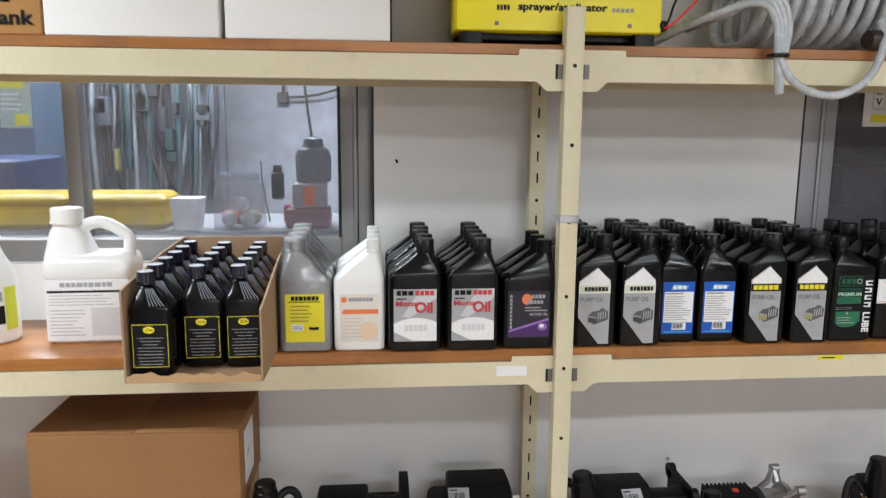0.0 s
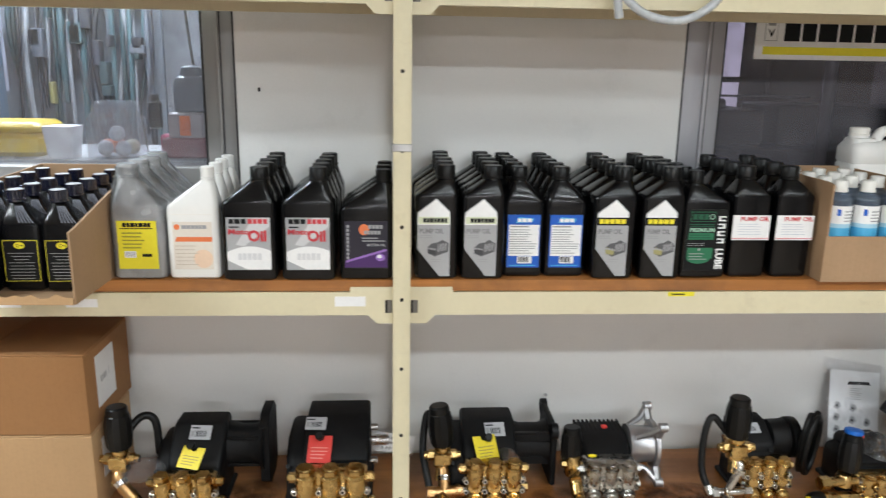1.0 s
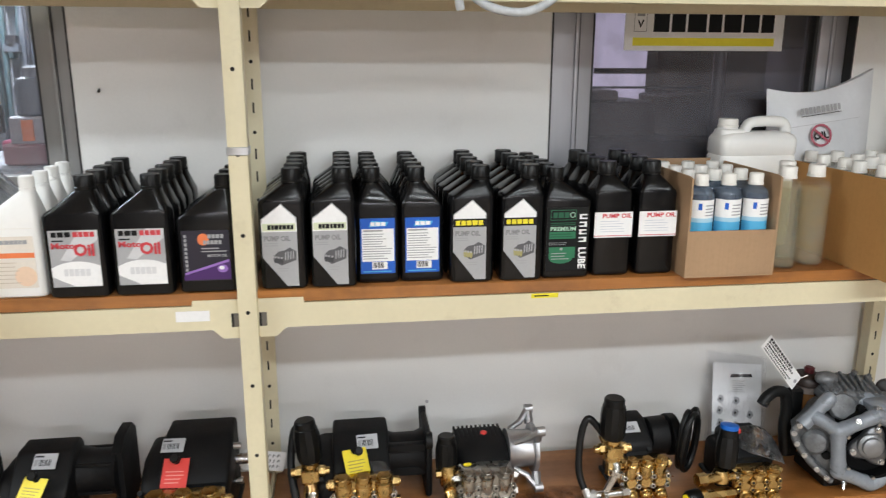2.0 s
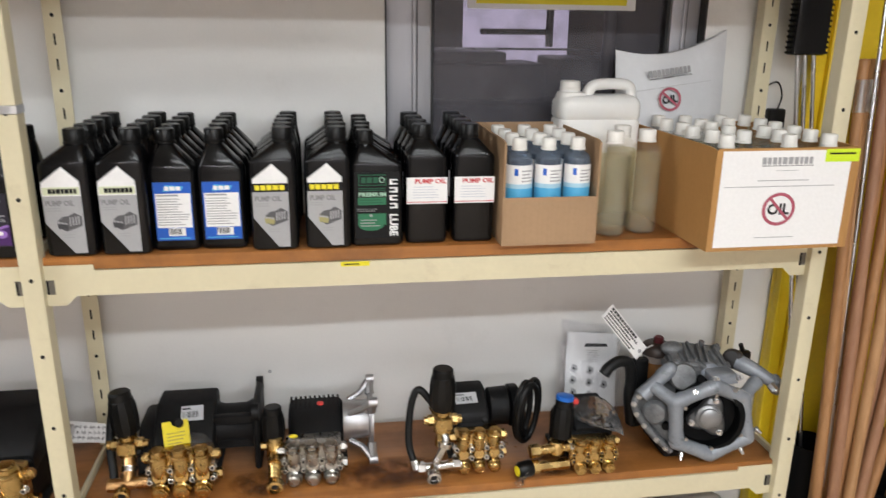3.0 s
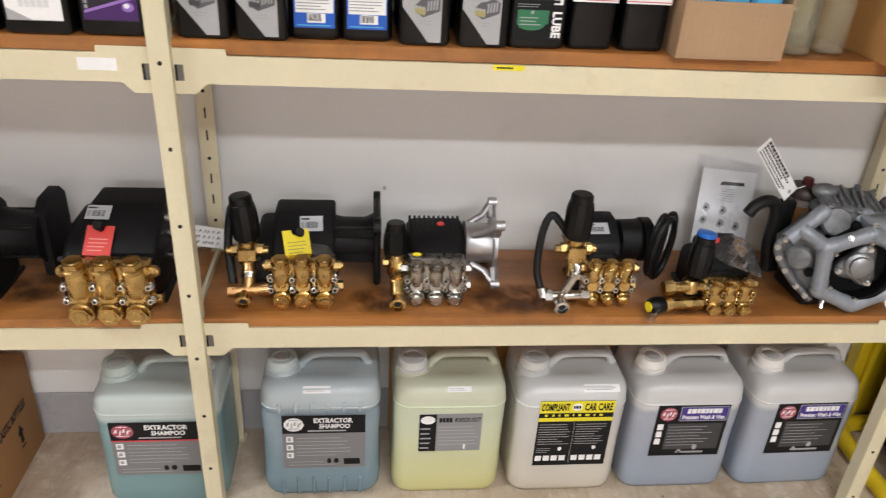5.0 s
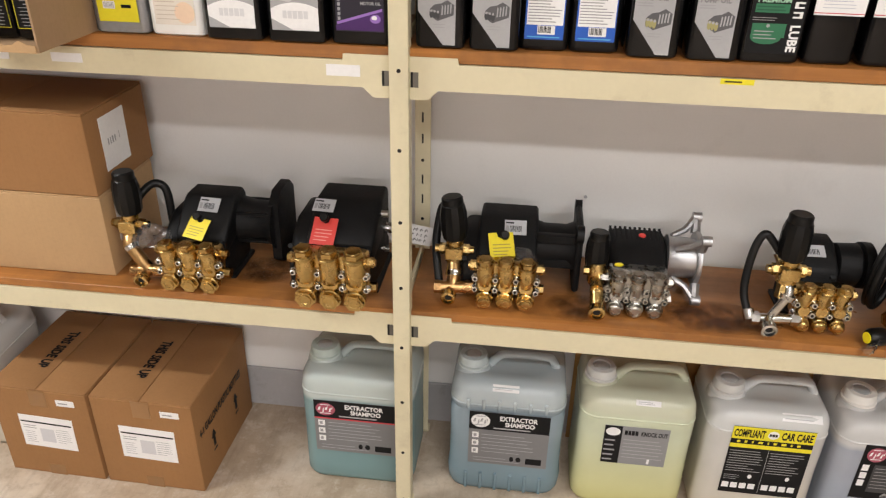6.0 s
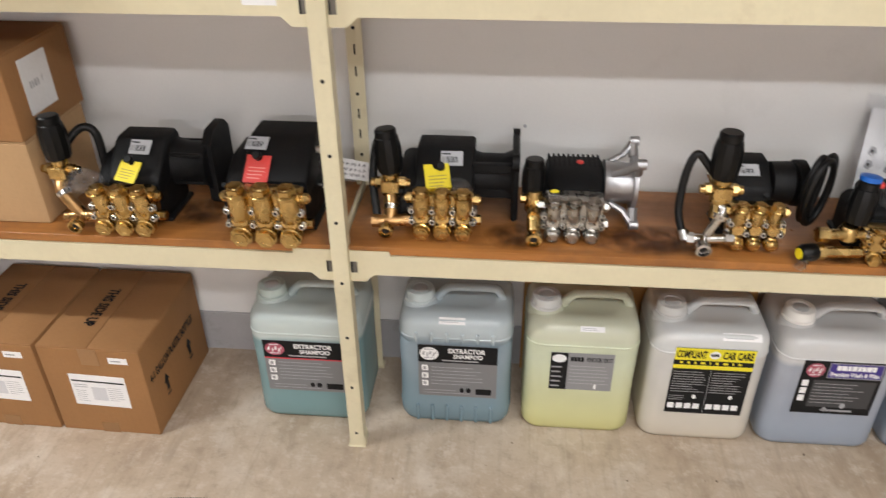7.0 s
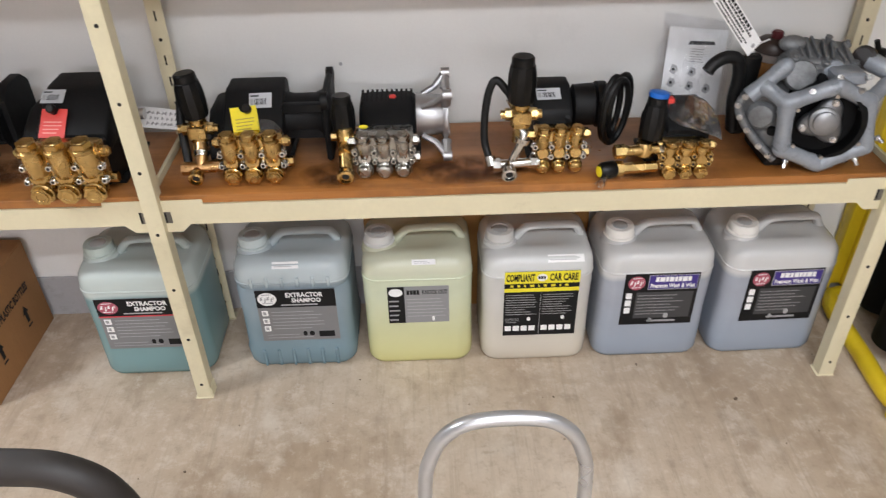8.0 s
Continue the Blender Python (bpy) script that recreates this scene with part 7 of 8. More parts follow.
# instruction sheet in a clear bag, and the tag tied to the oil cup
m = thing("manual_bag", pose(1.645, 1.806, PUMP_Z + 0.004, 0, 5, -2) @ Matrix.Diagonal((0.88, 1, 0.92, 1)), "printed manual in a clear bag leaning on the wall", "manual")
p = Print([PAPER]).rect(0.010, 0.0, 0.172, 0.258, plain("manual_paper", (0.80, 0.805, 0.81)))
p.poly([(0.066, 0.216), (0.142, 0.219), (0.138, 0.228), (0.072, 0.226)], INK, 1).lines(0.076, 0.172, 0.130, 0.210, 6, PAPER_GREY, 1, 4, 0.25)
for x, z in ((0.036, 0.152), (0.088, 0.148), (0.034, 0.118), (0.086, 0.112), (0.134, 0.108), (0.036, 0.082), (0.088, 0.076)):
    p.poly([(x - 0.011, z - 0.006), (x + 0.002, z - 0.013), (x + 0.013, z - 0.002), (x + 0.009, z + 0.010), (x - 0.004, z + 0.013)], PAPER_GREY, 1).oval(x, z, 0.004, 0.004, INK, 2)
sheet("manual", p, m, (0, 0, 0), rx=-17)
g = Geo()
n = 16
rnd = random.Random(8)
lean = math.tan(radians(17))
front = []
for j in range(n + 1):
    for i in range(n + 1):
        z = 0.276 * j / n + (0.012 * (1 - i / n) if j == n else 0)
        bulge = 0.012 * math.sin(math.pi * i / n) * math.sin(math.pi * min(1, j / n + 0.05))
        front.append((-0.006 + 0.192 * i / n + rnd.uniform(-0.002, 0.002), -0.005 + lean * z - bulge + rnd.uniform(-0.0035, 0.0035), z * 0.965))
back = [(x, y + 0.014, z) for x, y, z in front]
k = (n + 1) ** 2
g.add(front + back, [(j * (n + 1) + i, j * (n + 1) + i + 1, (j + 1) * (n + 1) + i + 1, (j + 1) * (n + 1) + i) for j in range(n) for i in range(n)] + [(k + (j + 1) * (n + 1) + i, k + (j + 1) * (n + 1) + i + 1, k + j * (n + 1) + i + 1, k + j * (n + 1) + i) for j in range(n) for i in range(n)])
part("clear_bag", g, BAG, m, smooth=40)
tg = thing("paper_tag", pose(1.786, 1.700, PUMP_Z + 0.243, 0, 0, 0), "white printed paper tag hanging from the grey pump", "tag")
p = Print([PAPER]).rect(-0.082, -0.021, 0.082, 0.021, PAPER).blocks(-0.074, 0.011, 0.040, 0.018, 11, INK, 1, 0.3).blocks(-0.074, 0.004, 0.052, 0.009, 15, INK, 1, 0.35).blocks(-0.074, -0.004, 0.030, 0.001, 13, INK, 1, 0.35).blocks(-0.074, -0.011, 0.056, -0.007, 18, INK, 1, 0.4).blocks(-0.074, -0.018, 0.046, -0.014, 16, INK, 1, 0.4).oval(0.072, 0.0, 0.005, 0.005, PAPER_GREY, 1)
sheet("tag_paper", p, tg, (-0.026, 0, 0.056), rx=-12, ry=50, rz=6)
part("string", Geo().tube(curve_through([(0.028, 0.004, 0.012), (0.042, 0.012, 0.006), (0.056, 0.008, 0.014)], 4), 0.0012, 6), PAPER, tg)

# ---- the top shelf ----
b = closed_box("tank_box", pose(-0.950, 1.562, TOP_Z), 0.404, 0.27, 0.32, "brown cardboard box with black print on the top shelf", CARD_ORANGE, tape=False)
flat_text("Tank", 0.300, 0.393, 0.028, INK, b, pose(0, -0.001, 0.018))
ob = Print([INK])
for q in ((0.290, 0.072, 0.300, 0.112), (0.290, 0.072, 0.340, 0.080), (0.330, 0.072, 0.340, 0.112), (0.290, 0.104, 0.340, 0.112), (0.350, 0.078, 0.356, 0.110), (0.362, 0.078, 0.368, 0.110), (0.374, 0.078, 0.380, 0.110)):
    ob.rect(*q, INK, 1)
sheet("tank_print", ob, b, (0.010, -0.0006, -0.012))
WHITE_CARD = surface("white_card", (0.84, 0.825, 0.805), 0.6, vary=0.03, big=4.0, fine=140.0, bump=0.1, spec=0.3)
closed_box("white_box", pose(-0.542, 1.561, TOP_Z), 0.325, 0.27, 0.32, "plain white cardboard box on the top shelf", WHITE_CARD, "white boxes", tape=False)
closed_box("white_box", pose(-0.206, 1.563, TOP_Z), 0.320, 0.27, 0.32, "plain white cardboard box on the top shelf", WHITE_CARD, "white boxes", tape=False)
closed_box("grey_box", pose(0.120, 1.690, TOP_Z), 0.135, 0.15, 0.32, "dull grey cardboard box behind the sprayer", card("grey_card", (0.30, 0.28, 0.25)), tape=False)
sp = thing("sprayer_box", pose(0.247, 1.578, TOP_Z), "bright yellow metal sprayer box on black feet", "sprayer")
part("casing", Geo().box(0, 0, 0.026, 0.427, 0.26, 0.30, 0.006), YELLOW_BOX, sp)
for x in (0.012, 0.372):
    part("foot", Geo().box(x, 0.006, 0.0, x + 0.043, 0.25, 0.027, 0.004), BLACK_CAP, sp)
part("base", Geo().box(0.03, 0.03, 0.012, 0.40, 0.25, 0.0262, 0.002), BLACK_CAP, sp)
p = Print([INK]).text("sprayer/applicator", 0.125, 0.064, 0.310, 0.084, INK, 1).blocks(0.060, 0.098, 0.350, 0.136, 9, INK, 1, 0.2).blocks(0.082, 0.068, 0.110, 0.078, 4, INK, 1, 0.4).blocks(0.320, 0.068, 0.368, 0.076, 5, PAPER_GREY, 1, 0.4)
sheet("lettering", p, sp, (0, -0.0006, 0))
for x in (0.082, 0.358):
    part("screw", Geo().cyl((x, 0.001, 0.042), (x, -0.002, 0.042), 0.0045, n=10), STEEL_DARK, sp)
part("lead", Geo().tube(curve_through([(0.428, 0.01, 0.036), (0.444, -0.010, 0.046), (0.470, -0.010, 0.070), (0.505, 0.01, 0.100)], 6), 0.0026, 8), RED_TAG, sp, "red wire")
part("lead", Geo().tube(curve_through([(0.428, 0.02, 0.028), (0.438, -0.006, 0.054), (0.455, 0.01, 0.090), (0.49, 0.05, 0.13)], 6), 0.0026, 8), RUBBER, sp, "black wire")
part("lead_cover", Geo().ball((0.430, 0.01, 0.044), 0.012, 12, (1.2, 1, 1)), RUBBER, sp)

# coil of clear hose with its end hanging over the shelf
h = thing("hose_coil", pose(1.00, 1.690, TOP_Z), "coil of clear vinyl hose hanging over the shelf edge", "hose")
rnd = random.Random(2)
for k in range(9):
    x0 = -0.10 + 0.034 * k
    rr = 0.135 + rnd.uniform(-0.008, 0.006)
    loop = [(x0 + 0.024 * math.sin(t) + 0.006 * math.cos(3 * t), rr * 0.95 * math.cos(t), rr + 0.012 + rr * math.sin(t)) for t in turns(36)]
    part("coil", Geo().tube(loop, 0.0115, 10, loop=True), HOSE_CLEAR, h)
g = Geo()
for o in (0, 1, 2, 3):
    dx = 0.009 * o
    g.tube(curve_through([(-0.310 + 0.1 * (o > 1), 0.02 + 0.01 * o, 0.016 + 0.02 * o), (-0.220 + dx, -0.100, 0.066), (-0.150 + dx, -0.165, 0.086 + 0.008 * o), (-0.118 + dx, -0.180, 0.050), (-0.108 + dx * 0.5, -0.180, -0.020)], 7), 0.0078, 10)
g.tube(curve_through([(-0.108, -0.180, -0.020), (-0.100, -0.179, -0.075), (-0.096, -0.176, -0.092)], 6), 0.0085, 10)
part("hanging_hose", g, HOSE_CLEAR, h)
part("loop_hose", Geo().tube(curve_through([(-0.112, -0.182, -0.010), (-0.088, -0.186, -0.055), (-0.045, -0.186, -0.086), (0.015, -0.184, -0.096), (0.065, -0.180, -0.080), (0.105, -0.172, -0.045), (0.130, -0.160, 0.010), (0.140, -0.130, 0.060)], 8), 0.0082, 12), HOSE_CLEAR, h)
part("cable_tie", Geo().box(-0.126, -0.198, -0.022, -0.092, -0.166, -0.014, 0.003), RUBBER, h)
fit_end = thing("hose_fitting", pose(1.105, 1.560, TOP_Z), "dark brown rubber hose fitting on the shelf edge", "fitting")
part("sleeve", Geo().lathe([(0.018, 0), (0.021, 0.006), (0.021, 0.040), (0.015, 0.046)], 18, (0, -0.012, 0.021), (1, 0.15, 0)), surface("brown_rubber", (0.03, 0.018, 0.014), 0.45), fit_end)

# ---- sign in the window ----
sg = thing("window_sign", pose(1.398, 1.9675, 1.672), "white sign with black block lettering and a yellow bar", "sign")
p = Print([PAPER]).rect(0, 0, 0.432, 0.108, PAPER).rect(0.022, 0.012, 0.408, 0.032, YELLOW_INK, 1)
p.blocks(0.076, 0.046, 0.410, 0.096, 7, INK, 1, 0.17)
p.rect(0.024, 0.046, 0.058, 0.098, PAPER_GREY, 1).rect(0.0255, 0.0475, 0.0565, 0.0965, PAPER, 2).poly([(0.032, 0.075), (0.041, 0.055), (0.050, 0.075), (0.046, 0.075), (0.041, 0.064), (0.036, 0.075)], INK, 3).rect(0.031, 0.084, 0.051, 0.091, PAPER_GREY, 3)
sheet("sign_sheet", p, sg, (0, 0, 0))

# ---- workshop seen through the wide window ----
LEDGE = 1.385
structure("window_ledge", Geo().box(-1.75, 2.030, LEDGE - 0.03, 0.078, 2.42, LEDGE, 0.004), surface("ledge_grey", (0.42, 0.42, 0.42), 0.5), "grey ledge inside the workshop window", "ledge")
structure("workshop_backdrop", Geo().box(-3.2, 4.40, 0, 0.10, 4.46, 2.6), surface("workshop_wall", (0.78, 0.79, 0.83), 0.7, vary=0.04), "pale workshop partition seen through the window", "wall")
# unseen divider, added so the workshop lamp does not reach the dark room
structure("workshop_divider", Geo().box(0.45, 2.03, 0, 0.50, 6.0, 2.6), surface("divider_dark", (0.10, 0.10, 0.115), 0.6), "unseen dark partition that keeps workshop light from the back room", "wall")
YCASE = surface("yellow_case", (0.80, 0.56, 0.008), 0.42, vary=0.06)
for x0, x1 in ((-0.985, -0.735), (-0.715, -0.475)):
    t = thing("yellow_case", pose(x0, 2.075, LEDGE), "yellow plastic parts case on the window ledge", "case", "yellow cases")
    part("case_body", Geo().box(0, 0, 0, x1 - x0, 0.16, 0.062, 0.022), YCASE, t)
    part("case_lid", Geo().box(-0.003, -0.003, 0.063, x1 - x0 + 0.003, 0.163, 0.092, 0.020), YCASE, t)
t = thing("small_tub", pose(-0.416, 2.085, LEDGE), "small white paper tub on the ledge", "tub")
part("tub", Geo().rings([rrect(0, 0, z, a, a, 0.010, 3) for z, a in ((0, 0.033), (0.078, 0.040), (0.084, 0.041))]), PAPER, t)
jar = thing("glass_jar", pose(-0.283, 2.105, LEDGE), "clear square jar holding pale and orange balls", "jar")
part("jar_wall", Geo().rings([rrect(0, 0, z, a, a, 0.022, 4) for z, a in ((0, 0.056), (0.004, 0.064), (0.100, 0.064), (0.116, 0.056), (0.124, 0.050), (0.136, 0.052))]), JAR, jar)
part("jar_lid", Geo().lathe([(0.050, 0.130), (0.053, 0.132), (0.053, 0.146), (0.048, 0.150)], 24), JAR, jar)
for x, y, z, m in ((-0.026, -0.020, 0.026, PAPER), (0.022, -0.022, 0.025, PAPER), (-0.002, 0.018, 0.026, ORANGE_INK), (0.004, -0.010, 0.064, PAPER), (-0.034, 0.020, 0.026, ORANGE_INK), (0.034, 0.012, 0.027, plain("cream_ball", (0.7, 0.62, 0.42)))):
    part("ball", Geo().ball((x, y, z), 0.021, 14), m, jar)
mc = thing("bench_grinder", pose(-0.100, 2.120, LEDGE), "dark bench machine with orange label and red base", "machine")
part("base", Geo().box(-0.060, -0.045, 0, 0.060, 0.06, 0.055, 0.010), surface("dusty_red", (0.30, 0.14, 0.15), 0.5), mc)
part("column", Geo().lathe([(0.040, 0.12), (0.048, 0.126), (0.050, 0.190), (0.042, 0.212), (0.030, 0.218), (0.026, 0.240), (0.012, 0.246)], 22, (0.014, 0.02, 0)), surface("machine_grey", (0.13, 0.14, 0.16), 0.4, vary=0.2), mc)
part("smoky_cover", Geo().box(-0.040, -0.040, 0.052, 0.050, 0.055, 0.122, 0.008), surface("smoky_brown", (0.34, 0.30, 0.29), 0.3), mc)
part("side_grip", Geo().box(-0.066, -0.030, 0.01, -0.046, 0.02, 0.062, 0.008), PINK, mc)
part("orange_label", Geo().box(-0.008, -0.044, 0.062, 0.020, -0.039, 0.114, 0.001), ORANGE_INK, mc)
part("side_grip", Geo().box(-0.100, -0.010, 0.075, -0.066, 0.02, 0.150, 0.008).cyl((-0.083, 0.005, 0.150), (-0.083, 0.005, 0.168), 0.012, n=12), BLACK_CAP, mc)
cb = thing("hanging_cable", pose(-0.12, 2.20, 1.50), "thin grey cable hanging inside the window", "cable")
part("cable", Geo().tube(curve_through([(-0.02, 0.05, 0.75), (0.0, 0.03, 0.35), (0.03, 0.0, 0.10), (0.05, -0.01, 0.0), (0.06, -0.01, -0.10)], 7), 0.004, 8), STEEL_DARK, cb)
part("cable", Geo().tube(curve_through([(-0.115, -0.02, 0.06), (-0.106, -0.06, 0.0), (-0.085, -0.09, -0.1)], 6), 0.0022, 6), STEEL_DARK, cb)
# tools and hoses hanging on the far side
hg = thing("tool_rack", pose(-1.34, 3.42, 0), "dark rack crowded with hanging hoses and tools", "rack")
part("rack_panel", Geo().box(-1.4, 0.30, 0.0, 0.72, 0.34, 2.3, 0.01), surface("rack_dusk", (0.24, 0.26, 0.29), 0.7, vary=0.25, big=5.0), hg)
rnd = random.Random(11)
hues = [(0.03, 0.055, 0.06), (0.02, 0.02, 0.025), (0.07, 0.12, 0.13), (0.13, 0.14, 0.16), (0.30, 0.31, 0.33), (0.05, 0.05, 0.06), (0.14, 0.08, 0.08), (0.26, 0.23, 0.08)]
tints = [surface("tool_tint", c, 0.45, vary=0.2) for c in hues]
for k in range(40):
    x = 0.10 + 0.60 * k / 39 + rnd.uniform(-0.03, 0.03)
    z1, z0 = rnd.uniform(1.95, 2.2), rnd.uniform(1.15, 1.5)
    sway = rnd.uniform(-0.05, 0.05)
    part("hanging_hose", Geo().tube(curve_through([(x, 0.27, z1), (x + sway, 0.22 + rnd.uniform(-0.04, 0.03), (z0 + z1) / 2), (x - sway * 0.5, 0.24, z0)], 6), rnd.uniform(0.004, 0.016), 8), tints[k % 6], hg)
for k in range(24):
    x, z = rnd.uniform(0.12, 0.64), rnd.uniform(1.35, 2.0)
    part("hung_tool", Geo().box(x, 0.16, z, x + rnd.uniform(0.02, 0.07), 0.22, z + rnd.uniform(0.03, 0.14), 0.008), tints[rnd.choice((0, 1, 2, 3, 5, 5, 3, 7))], hg)
part("paper_sheet", Geo().box(-0.10, 0.10, 1.50, 0.10, 0.105, 1.95), plain("lilac_paper", (0.50, 0.50, 0.60)), hg)
cabinet = thing("blue_cabinet", pose(-1.60, 2.90, 0), "blue steel cabinet with yellow notice in the workshop", "cabinet")
part("cabinet_body", Geo().box(-0.45, 0, 0, 0.46, 0.4, 2.1, 0.01), surface("cabinet_blue", (0.10, 0.15, 0.21), 0.5, vary=0.15), cabinet)
sheet("notice", Print([YELLOW_INK]).rect(0, 0, 0.11, 0.20, plain("pale_notice", (0.45, 0.52, 0.42))).rect(0.0, 0.14, 0.09, 0.2, YELLOW_INK, 1).rect(0.05, 0.01, 0.1, 0.05, YELLOW_INK, 1).lines(0.01, 0.06, 0.1, 0.13, 4, PAPER, 1, 4, 0.3), cabinet, (0.345, -0.002, 1.64))
part("bench_top", Geo().box(-0.5, -0.40, 1.42, 0.56, -0.02, 1.545, 0.012), surface("bench_navy", (0.03, 0.05, 0.12), 0.5), cabinet)
part("pink_cloth", Geo().ball((0.10, -0.42, 1.485), 0.05, 12, (1.3, 0.8, 0.7)), PINK, cabinet)
plug = thing("wall_plug", pose(-0.42, 4.39, 1.80), "dark plug with cable on the workshop wall", "plug")
part("plug_body", Geo().box(-0.03, -0.04, -0.03, 0.03, 0.0, 0.03, 0.008), STEEL_DARK, plug)
part("cord", Geo().tube(curve_through([(0, -0.03, 0.02), (0.03, -0.04, 0.25), (0.02, -0.03, 0.6)], 6), 0.008, 6), STEEL_DARK, plug)
part("cord", Geo().tube(curve_through([(0.0, -0.03, 0.0), (0.2, -0.05, 0.02), (0.45, -0.03, 0.10)], 6), 0.007, 6), STEEL_DARK, plug)

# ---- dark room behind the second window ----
# the unlit room's darkness is put into near-black wall and goods colours
structure("dark_backdrop", Geo().box(0.52, 4.2, 0, 4.9, 4.26, 2.6), surface("dark_wall", (0.035, 0.035, 0.04), 0.7), "near-black wall of the unlit back room, its dark in the colour", "wall")
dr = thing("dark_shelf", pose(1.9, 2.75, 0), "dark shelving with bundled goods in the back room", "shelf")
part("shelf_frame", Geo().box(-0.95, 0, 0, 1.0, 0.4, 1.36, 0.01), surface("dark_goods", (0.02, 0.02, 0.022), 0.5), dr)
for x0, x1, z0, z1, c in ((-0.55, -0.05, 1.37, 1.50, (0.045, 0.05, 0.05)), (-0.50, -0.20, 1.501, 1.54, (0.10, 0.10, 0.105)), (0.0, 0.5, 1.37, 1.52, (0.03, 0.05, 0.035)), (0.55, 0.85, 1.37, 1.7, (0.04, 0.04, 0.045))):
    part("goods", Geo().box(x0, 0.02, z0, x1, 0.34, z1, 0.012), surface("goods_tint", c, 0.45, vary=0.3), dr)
part("shelf_edge", Geo().box(-0.70, -0.012, 1.548, 0.10, 0.0, 1.556, 0.002), STEEL, dr)
part("upright", Geo().cyl((0.16, -0.02, 0), (0.16, -0.02, 2.2), 0.022, n=14), CAST_ALU, dr)
part("strut", Geo().box(-0.06, 0.0, 1.56, -0.04, 0.03, 1.80, 0.002).box(-0.30, 0.0, 1.60, -0.04, 0.03, 1.62, 0.002), CAST, dr)
# added emissive panel in place of the lilac brightness beyond the window
lit = glow("lilac_glow", (0.56, 0.49, 0.59), 1.7)
structure("lilac_opening", Geo().box(1.80, 4.17, 1.40, 2.38, 4.19, 2.30), lit, "glowing pale lilac panel added for a bright patch behind the glass", "opening")

# ---- the yellow display stand with poles ----
st = thing("pole_stand", pose(2.248, 1.385, 0), "yellow steel display stand with bins for poles", "display stand")
g = Geo().box(0.022, 0.500, 0.03, 0.95, 0.512, 2.3)
g.box(0.022, 0.470, 0.03, 0.030, 0.500, 2.3, 0.002)
part("back_panel", g, YELLOW, st)
for x in (0.075, 0.30, 0.55, 0.80):
    part("rib", Geo().box(x, 0.484, 0.03, x + 0.018, 0.500, 2.3, 0.003), YELLOW, st)
part("base_frame", Geo().tube(curve_through([(0.90, 0.46, 0.024), (0.30, 0.462, 0.024), (0.060, 0.456, 0.024), (0.016, 0.415, 0.024), (0.006, 0.36, 0.024), (0.0, 0.20, 0.024), (-0.006, 0.06, 0.024), (0.010, 0.010, 0.024), (0.06, -0.02, 0.024), (0.9, -0.03, 0.024)], 7), 0.024, 12), YELLOW, st)
BIN = surface("bin_black", (0.004, 0.004, 0.0045), 0.55, vary=0.2, spec=0.15)
bins = [(0.092, 0.215, 0.35), (0.128, 0.378, 0.47), (0.235, 0.220, 0.36), (0.262, 0.388, 0.46), (0.385, 0.225, 0.36), (0.370, 0.385, 0.46), (0.540, 0.225, 0.36)]
for x, y, h2 in bins:
    g = Geo().lathe([(0.055, 0), (0.060, 0.004), (0.060, h2), (0.056, h2), (0.056, 0.012), (0.004, 0.010)], 24, (x, y, 0.048))
    part("bin", g, BIN, st)
rnd = random.Random(21)
poles = [(0.058, 0.205, 0.136, 0.455), (0.080, 0.176, 0.200, 0.450), (0.066, 0.236, 0.172, 0.462), (0.100, 0.168, 0.310, 0.446), (0.098, 0.204, 0.270, 0.456), (0.118, 0.182, 0.420, 0.440), (0.128, 0.216, 0.370, 0.456), (0.124, 0.244, 0.480, 0.458), (0.132, 0.200, 0.540, 0.436), (0.096, 0.250, 0.235, 0.466), (0.232, 0.200, 0.640, 0.440), (0.250, 0.235, 0.600, 0.456)]
for i, (xa, ya, xb, yb) in enumerate(poles):
    p = thing("wooden_pole", pose(2.248 + xa, 1.385 + ya, 0.075), "plain wooden pole standing in a black bin", "pole", "wooden poles")
    top = Vector((xb - xa, yb - ya - 0.02, 1.46))
    part("shaft", Geo().cyl((0, 0, 0), top * 1.02, 0.0146, n=14, bevel=0.003), (POLE_WOOD, POLE_PALE, POLE_ROSY)[(i * 5 + i // 3) % 3], p)
    if i in (0, 2):
        part("paper_band", Geo().cyl(top * 0.93, top * 0.985, 0.0146, n=14), PAPER, p)
br = thing("brush_head", pose(2.217, 1.815, 0.038), "black bristled brush on thin steel rods", "brush")
for x in (-0.026, -0.006, 0.018):
    part("rod", Geo().cyl((x * 0.9 + 0.165, -0.055, 0.038), (x, 0.0, 1.56), 0.0052, n=12), STEEL, br)
g = Geo().box(-0.046, -0.018, 1.535, 0.042, 0.018, 2.05, 0.006)
for k in range(40):
    z = 1.54 + 0.0125 * k
    for s in (-1, 1):
        g.cyl((s * 0.042 - 0.002, 0, z), (s * 0.056 - 0.002, -0.002, z + 0.001), 0.0032, n=6)
part("bristles", g, BLACK, br)
cr = thing("chrome_rod", pose(2.356, 1.640, 0.075), "thin bright steel rod leaning on the stand", "rod")
part("rod", Geo().cyl((0, 0, 0), (0.060, 0.190, 1.75), 0.0055, n=12), STEEL, cr)
ad = thing("power_adapter", pose(2.205, WALL_Y - 0.012, 1.385), "black power adapter plugged into the wall", "adapter")
part("adapter_body", Geo().box(-0.022, -0.018, 0, 0.022, 0.011, 0.050, 0.005), BLACK_CAP, ad)
part("cord", Geo().tube(curve_through([(0.0, -0.010, 0.048), (0.006, -0.012, 0.085), (-0.010, -0.010, 0.118), (-0.04, -0.004, 0.105)], 6), 0.0022, 6), RUBBER, ad)
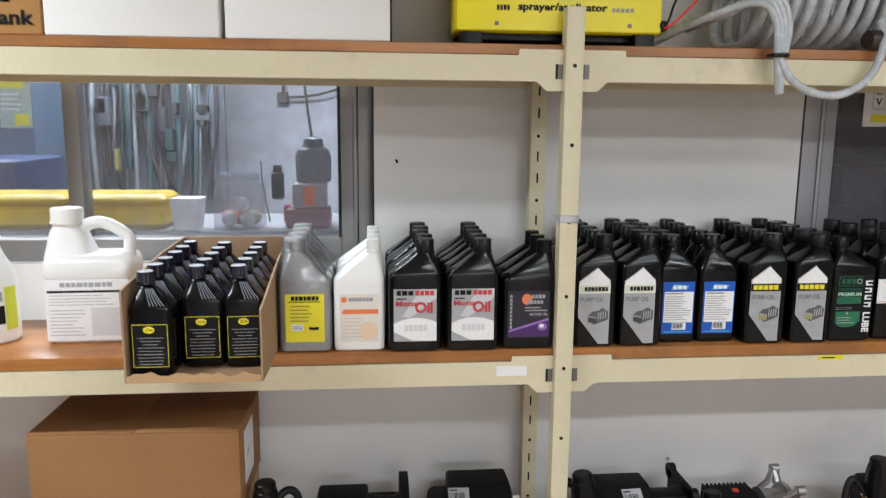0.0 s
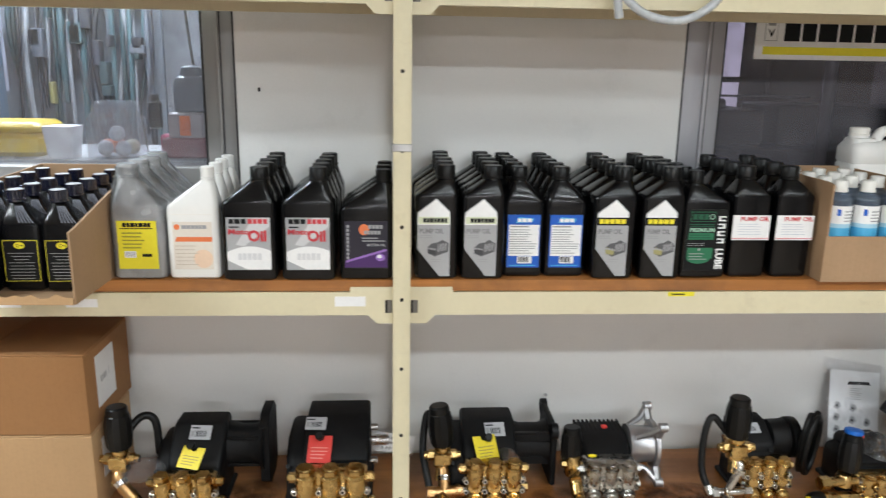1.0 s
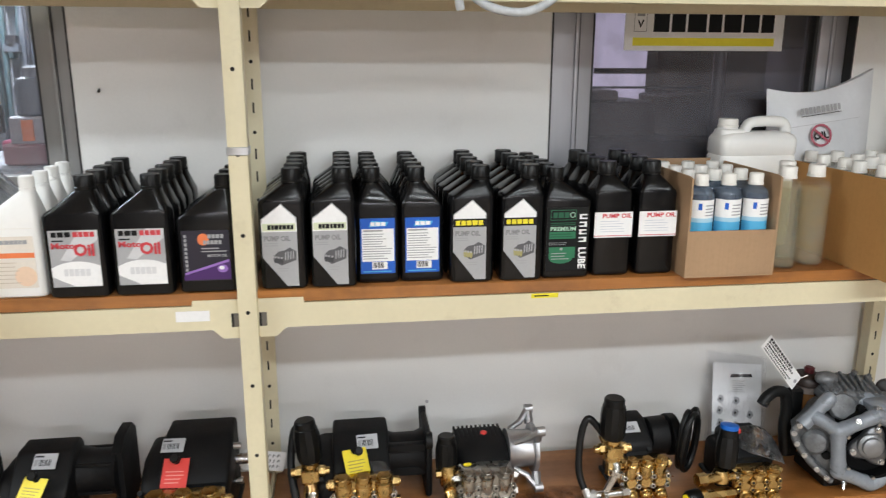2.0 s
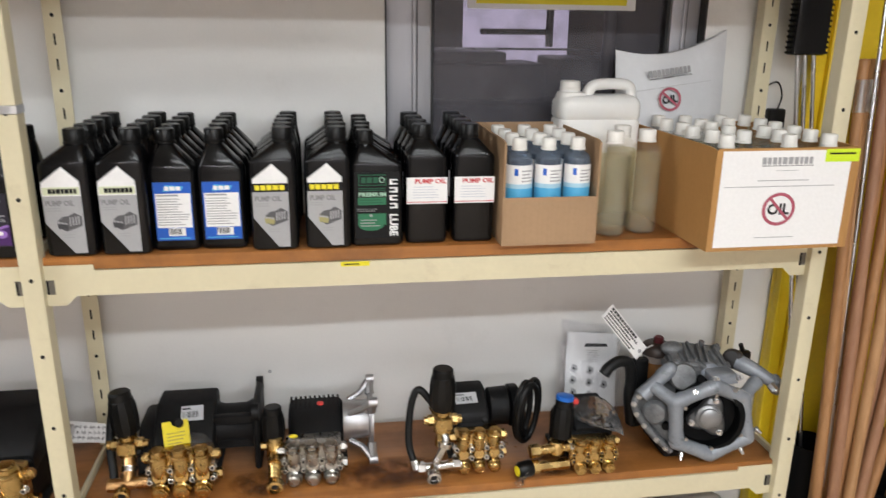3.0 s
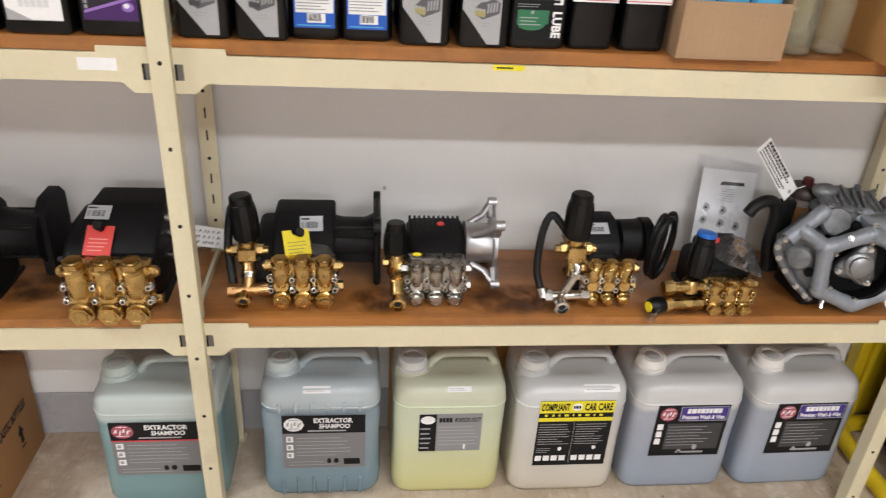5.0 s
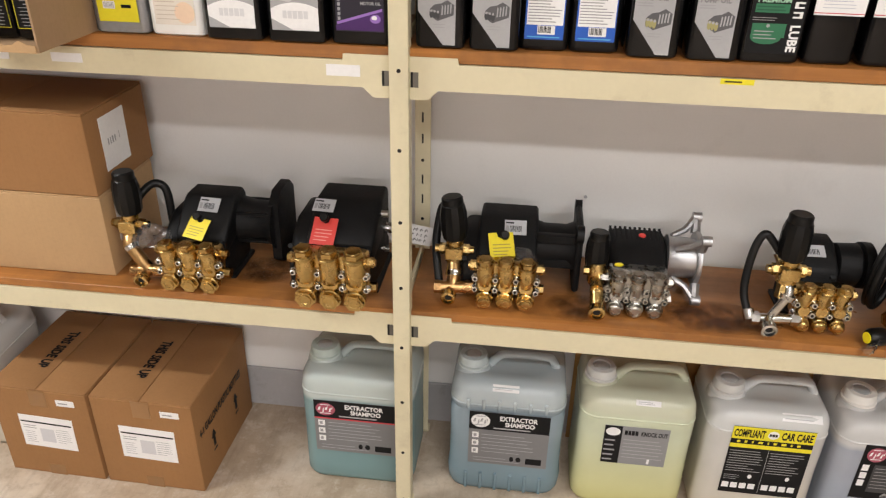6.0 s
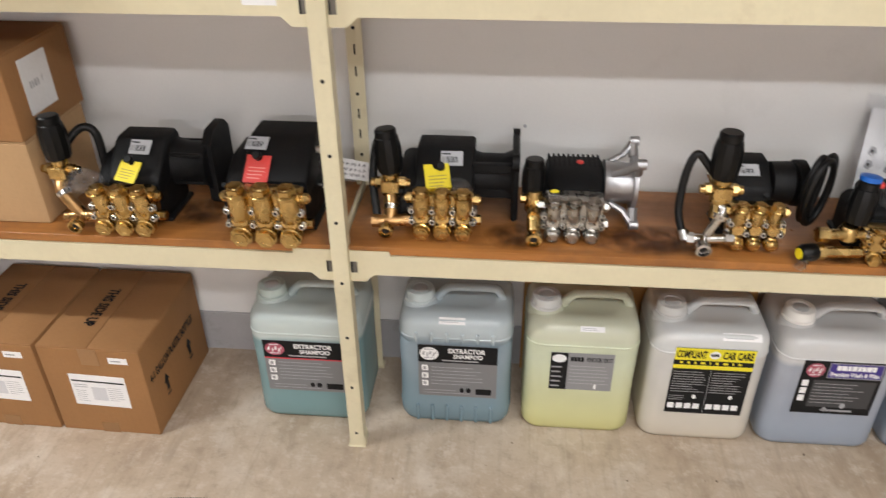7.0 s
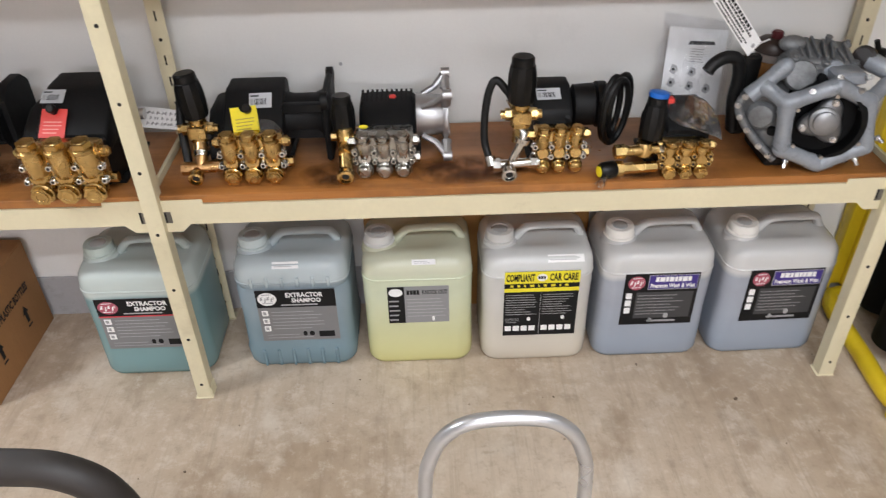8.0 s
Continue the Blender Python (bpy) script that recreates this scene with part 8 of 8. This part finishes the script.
part("cord", Geo().tube(curve_through([(-0.020, -0.010, 0.020), (-0.080, -0.012, 0.010), (-0.140, -0.012, -0.020)], 6), 0.0022, 6), RUBBER, ad)

# ---- cart handles in the aisle ----
hd = thing("cart_handle", pose(1.193, 0.85, -0.006), "bent silver steel tube handle of a cart", "cart handle")
side = [(-0.129, 0.0, 0.03), (-0.127, 0.0, 0.38), (-0.124, 0.0, 0.530), (-0.116, 0.0, 0.582), (-0.098, 0.0, 0.627), (-0.068, 0.0, 0.656), (-0.030, 0.0, 0.666)]
path = curve_through(side + [(-x - 0.006, y, z) for x, y, z in reversed(side)], 7)
part("tube", Geo().tube(path, 0.0112, 16), SILVER_TUBE, hd)
part("cart_base", Geo().box(-0.15, -0.06, 0.006, 0.16, 0.10, 0.05, 0.01), BLACK_CAP, hd)
dk = thing("machine_handle", pose(0.555, 0.70, 0), "thick dark foam covered handle of a machine", "handle")
half = [(0.176, 0.0, 0.03), (0.174, 0.0, 0.45), (0.166, 0.0, 0.640), (0.146, 0.0, 0.730), (0.106, 0.0, 0.770), (0.050, 0.0, 0.782)]
path = curve_through(half + [(-x, y, z) for x, y, z in reversed(half)], 7)
part("grip", Geo().tube(path, 0.021, 16), FOAM, dk)
part("machine_base", Geo().box(-0.21, -0.08, 0.0, 0.21, 0.10, 0.06, 0.012), BLACK_CAP, dk)

# ---- oil spilt on the pump shelf ----
def stain(name, x, y, z, rx, ry, colour, strength, seed, label):
    m, t, p = nodes_of(name + "_film")
    p.inputs["Base Color"].default_value, p.inputs["Roughness"].default_value = (*colour, 1), 0.55
    tr, mx = t.nodes.new("ShaderNodeBsdfTransparent"), t.nodes.new("ShaderNodeMixShader")
    co = t.nodes.new("ShaderNodeTexCoord").outputs["Object"]
    grad = t.nodes.new("ShaderNodeTexGradient")
    grad.gradient_type = "SPHERICAL"
    mp = t.nodes.new("ShaderNodeMapping")
    mp.inputs["Scale"].default_value = (1 / rx, 1 / ry, 1)
    link(t, co, mp.inputs["Vector"])
    link(t, mp.outputs["Vector"], grad.inputs["Vector"])
    mul = t.nodes.new("ShaderNodeMath")
    mul.operation = "MULTIPLY"
    link(t, ramp(t, grad.outputs["Fac"], 0.08, 0.6, 0, 1), mul.inputs[0])
    link(t, ramp(t, noise_node(t, co, 15.0, 6.0, 0.62), 0.34, 0.68, 0.0, strength), mul.inputs[1])
    link(t, mul.outputs[0], mx.inputs[0])
    link(t, tr.outputs[0], mx.inputs[1])
    link(t, p.outputs[0], mx.inputs[2])
    link(t, mx.outputs[0], t.nodes["Material Output"].inputs[0])
    rnd = random.Random(seed)
    s = thing(name, pose(x, y, z), label, "stain")
    ring = [(rx * (0.86 + rnd.uniform(-0.1, 0.1)) * math.cos(a), ry * (0.86 + rnd.uniform(-0.1, 0.1)) * math.sin(a)) for a in turns(24)]
    part("spill", Geo().rings([[(u, v, w) for u, v in ring] for w in (0.0004, 0.0009)]), m, s)


stain("oil_stain", 1.175, 1.630, PUMP_Z, 0.175, 0.080, (0.095, 0.030, 0.009), 0.8, 3, "dark oil stain soaked into the wooden shelf")
stain("oil_stain", 0.870, 1.625, PUMP_Z, 0.085, 0.070, (0.085, 0.034, 0.014), 0.6, 5, "dark oil stain soaked into the wooden shelf")
stain("oil_stain", 1.560, 1.590, PUMP_Z, 0.090, 0.035, (0.085, 0.034, 0.014), 0.5, 7, "dark oil stain soaked into the wooden shelf")
stain("oil_stain", 0.120, 1.680, PUMP_Z, 0.090, 0.080, (0.085, 0.034, 0.014), 0.6, 9, "dark oil stain soaked into the wooden shelf")
# crumbs of grit swept along the floor
g = Geo()
rnd = random.Random(31)
spots = [(1.866, 1.463, 0.0042), (1.397, 1.493, 0.0024), (0.486, 1.298, 0.0028), (1.640, 1.600, 0.0026)]
spots += [(rnd.uniform(-0.7, 2.2), rnd.uniform(0.75, 1.62), rnd.uniform(0.0006, 0.0020)) for k in range(44)]
for x, y, r in spots:
    g.m = pose(x, y, r * 0.5, 0, 0, rnd.uniform(0, 180))
    g.box(-r, -r * 0.7, -r * 0.5, r, r * 0.7, r * 0.5)
tagged(part("floor_grit", g, surface("grit", (0.16, 0.115, 0.08), 0.8), None, "dark crumbs of grit scattered on the concrete floor", 0), "dark crumbs of grit scattered on the concrete floor", "grit", kind="stuff")
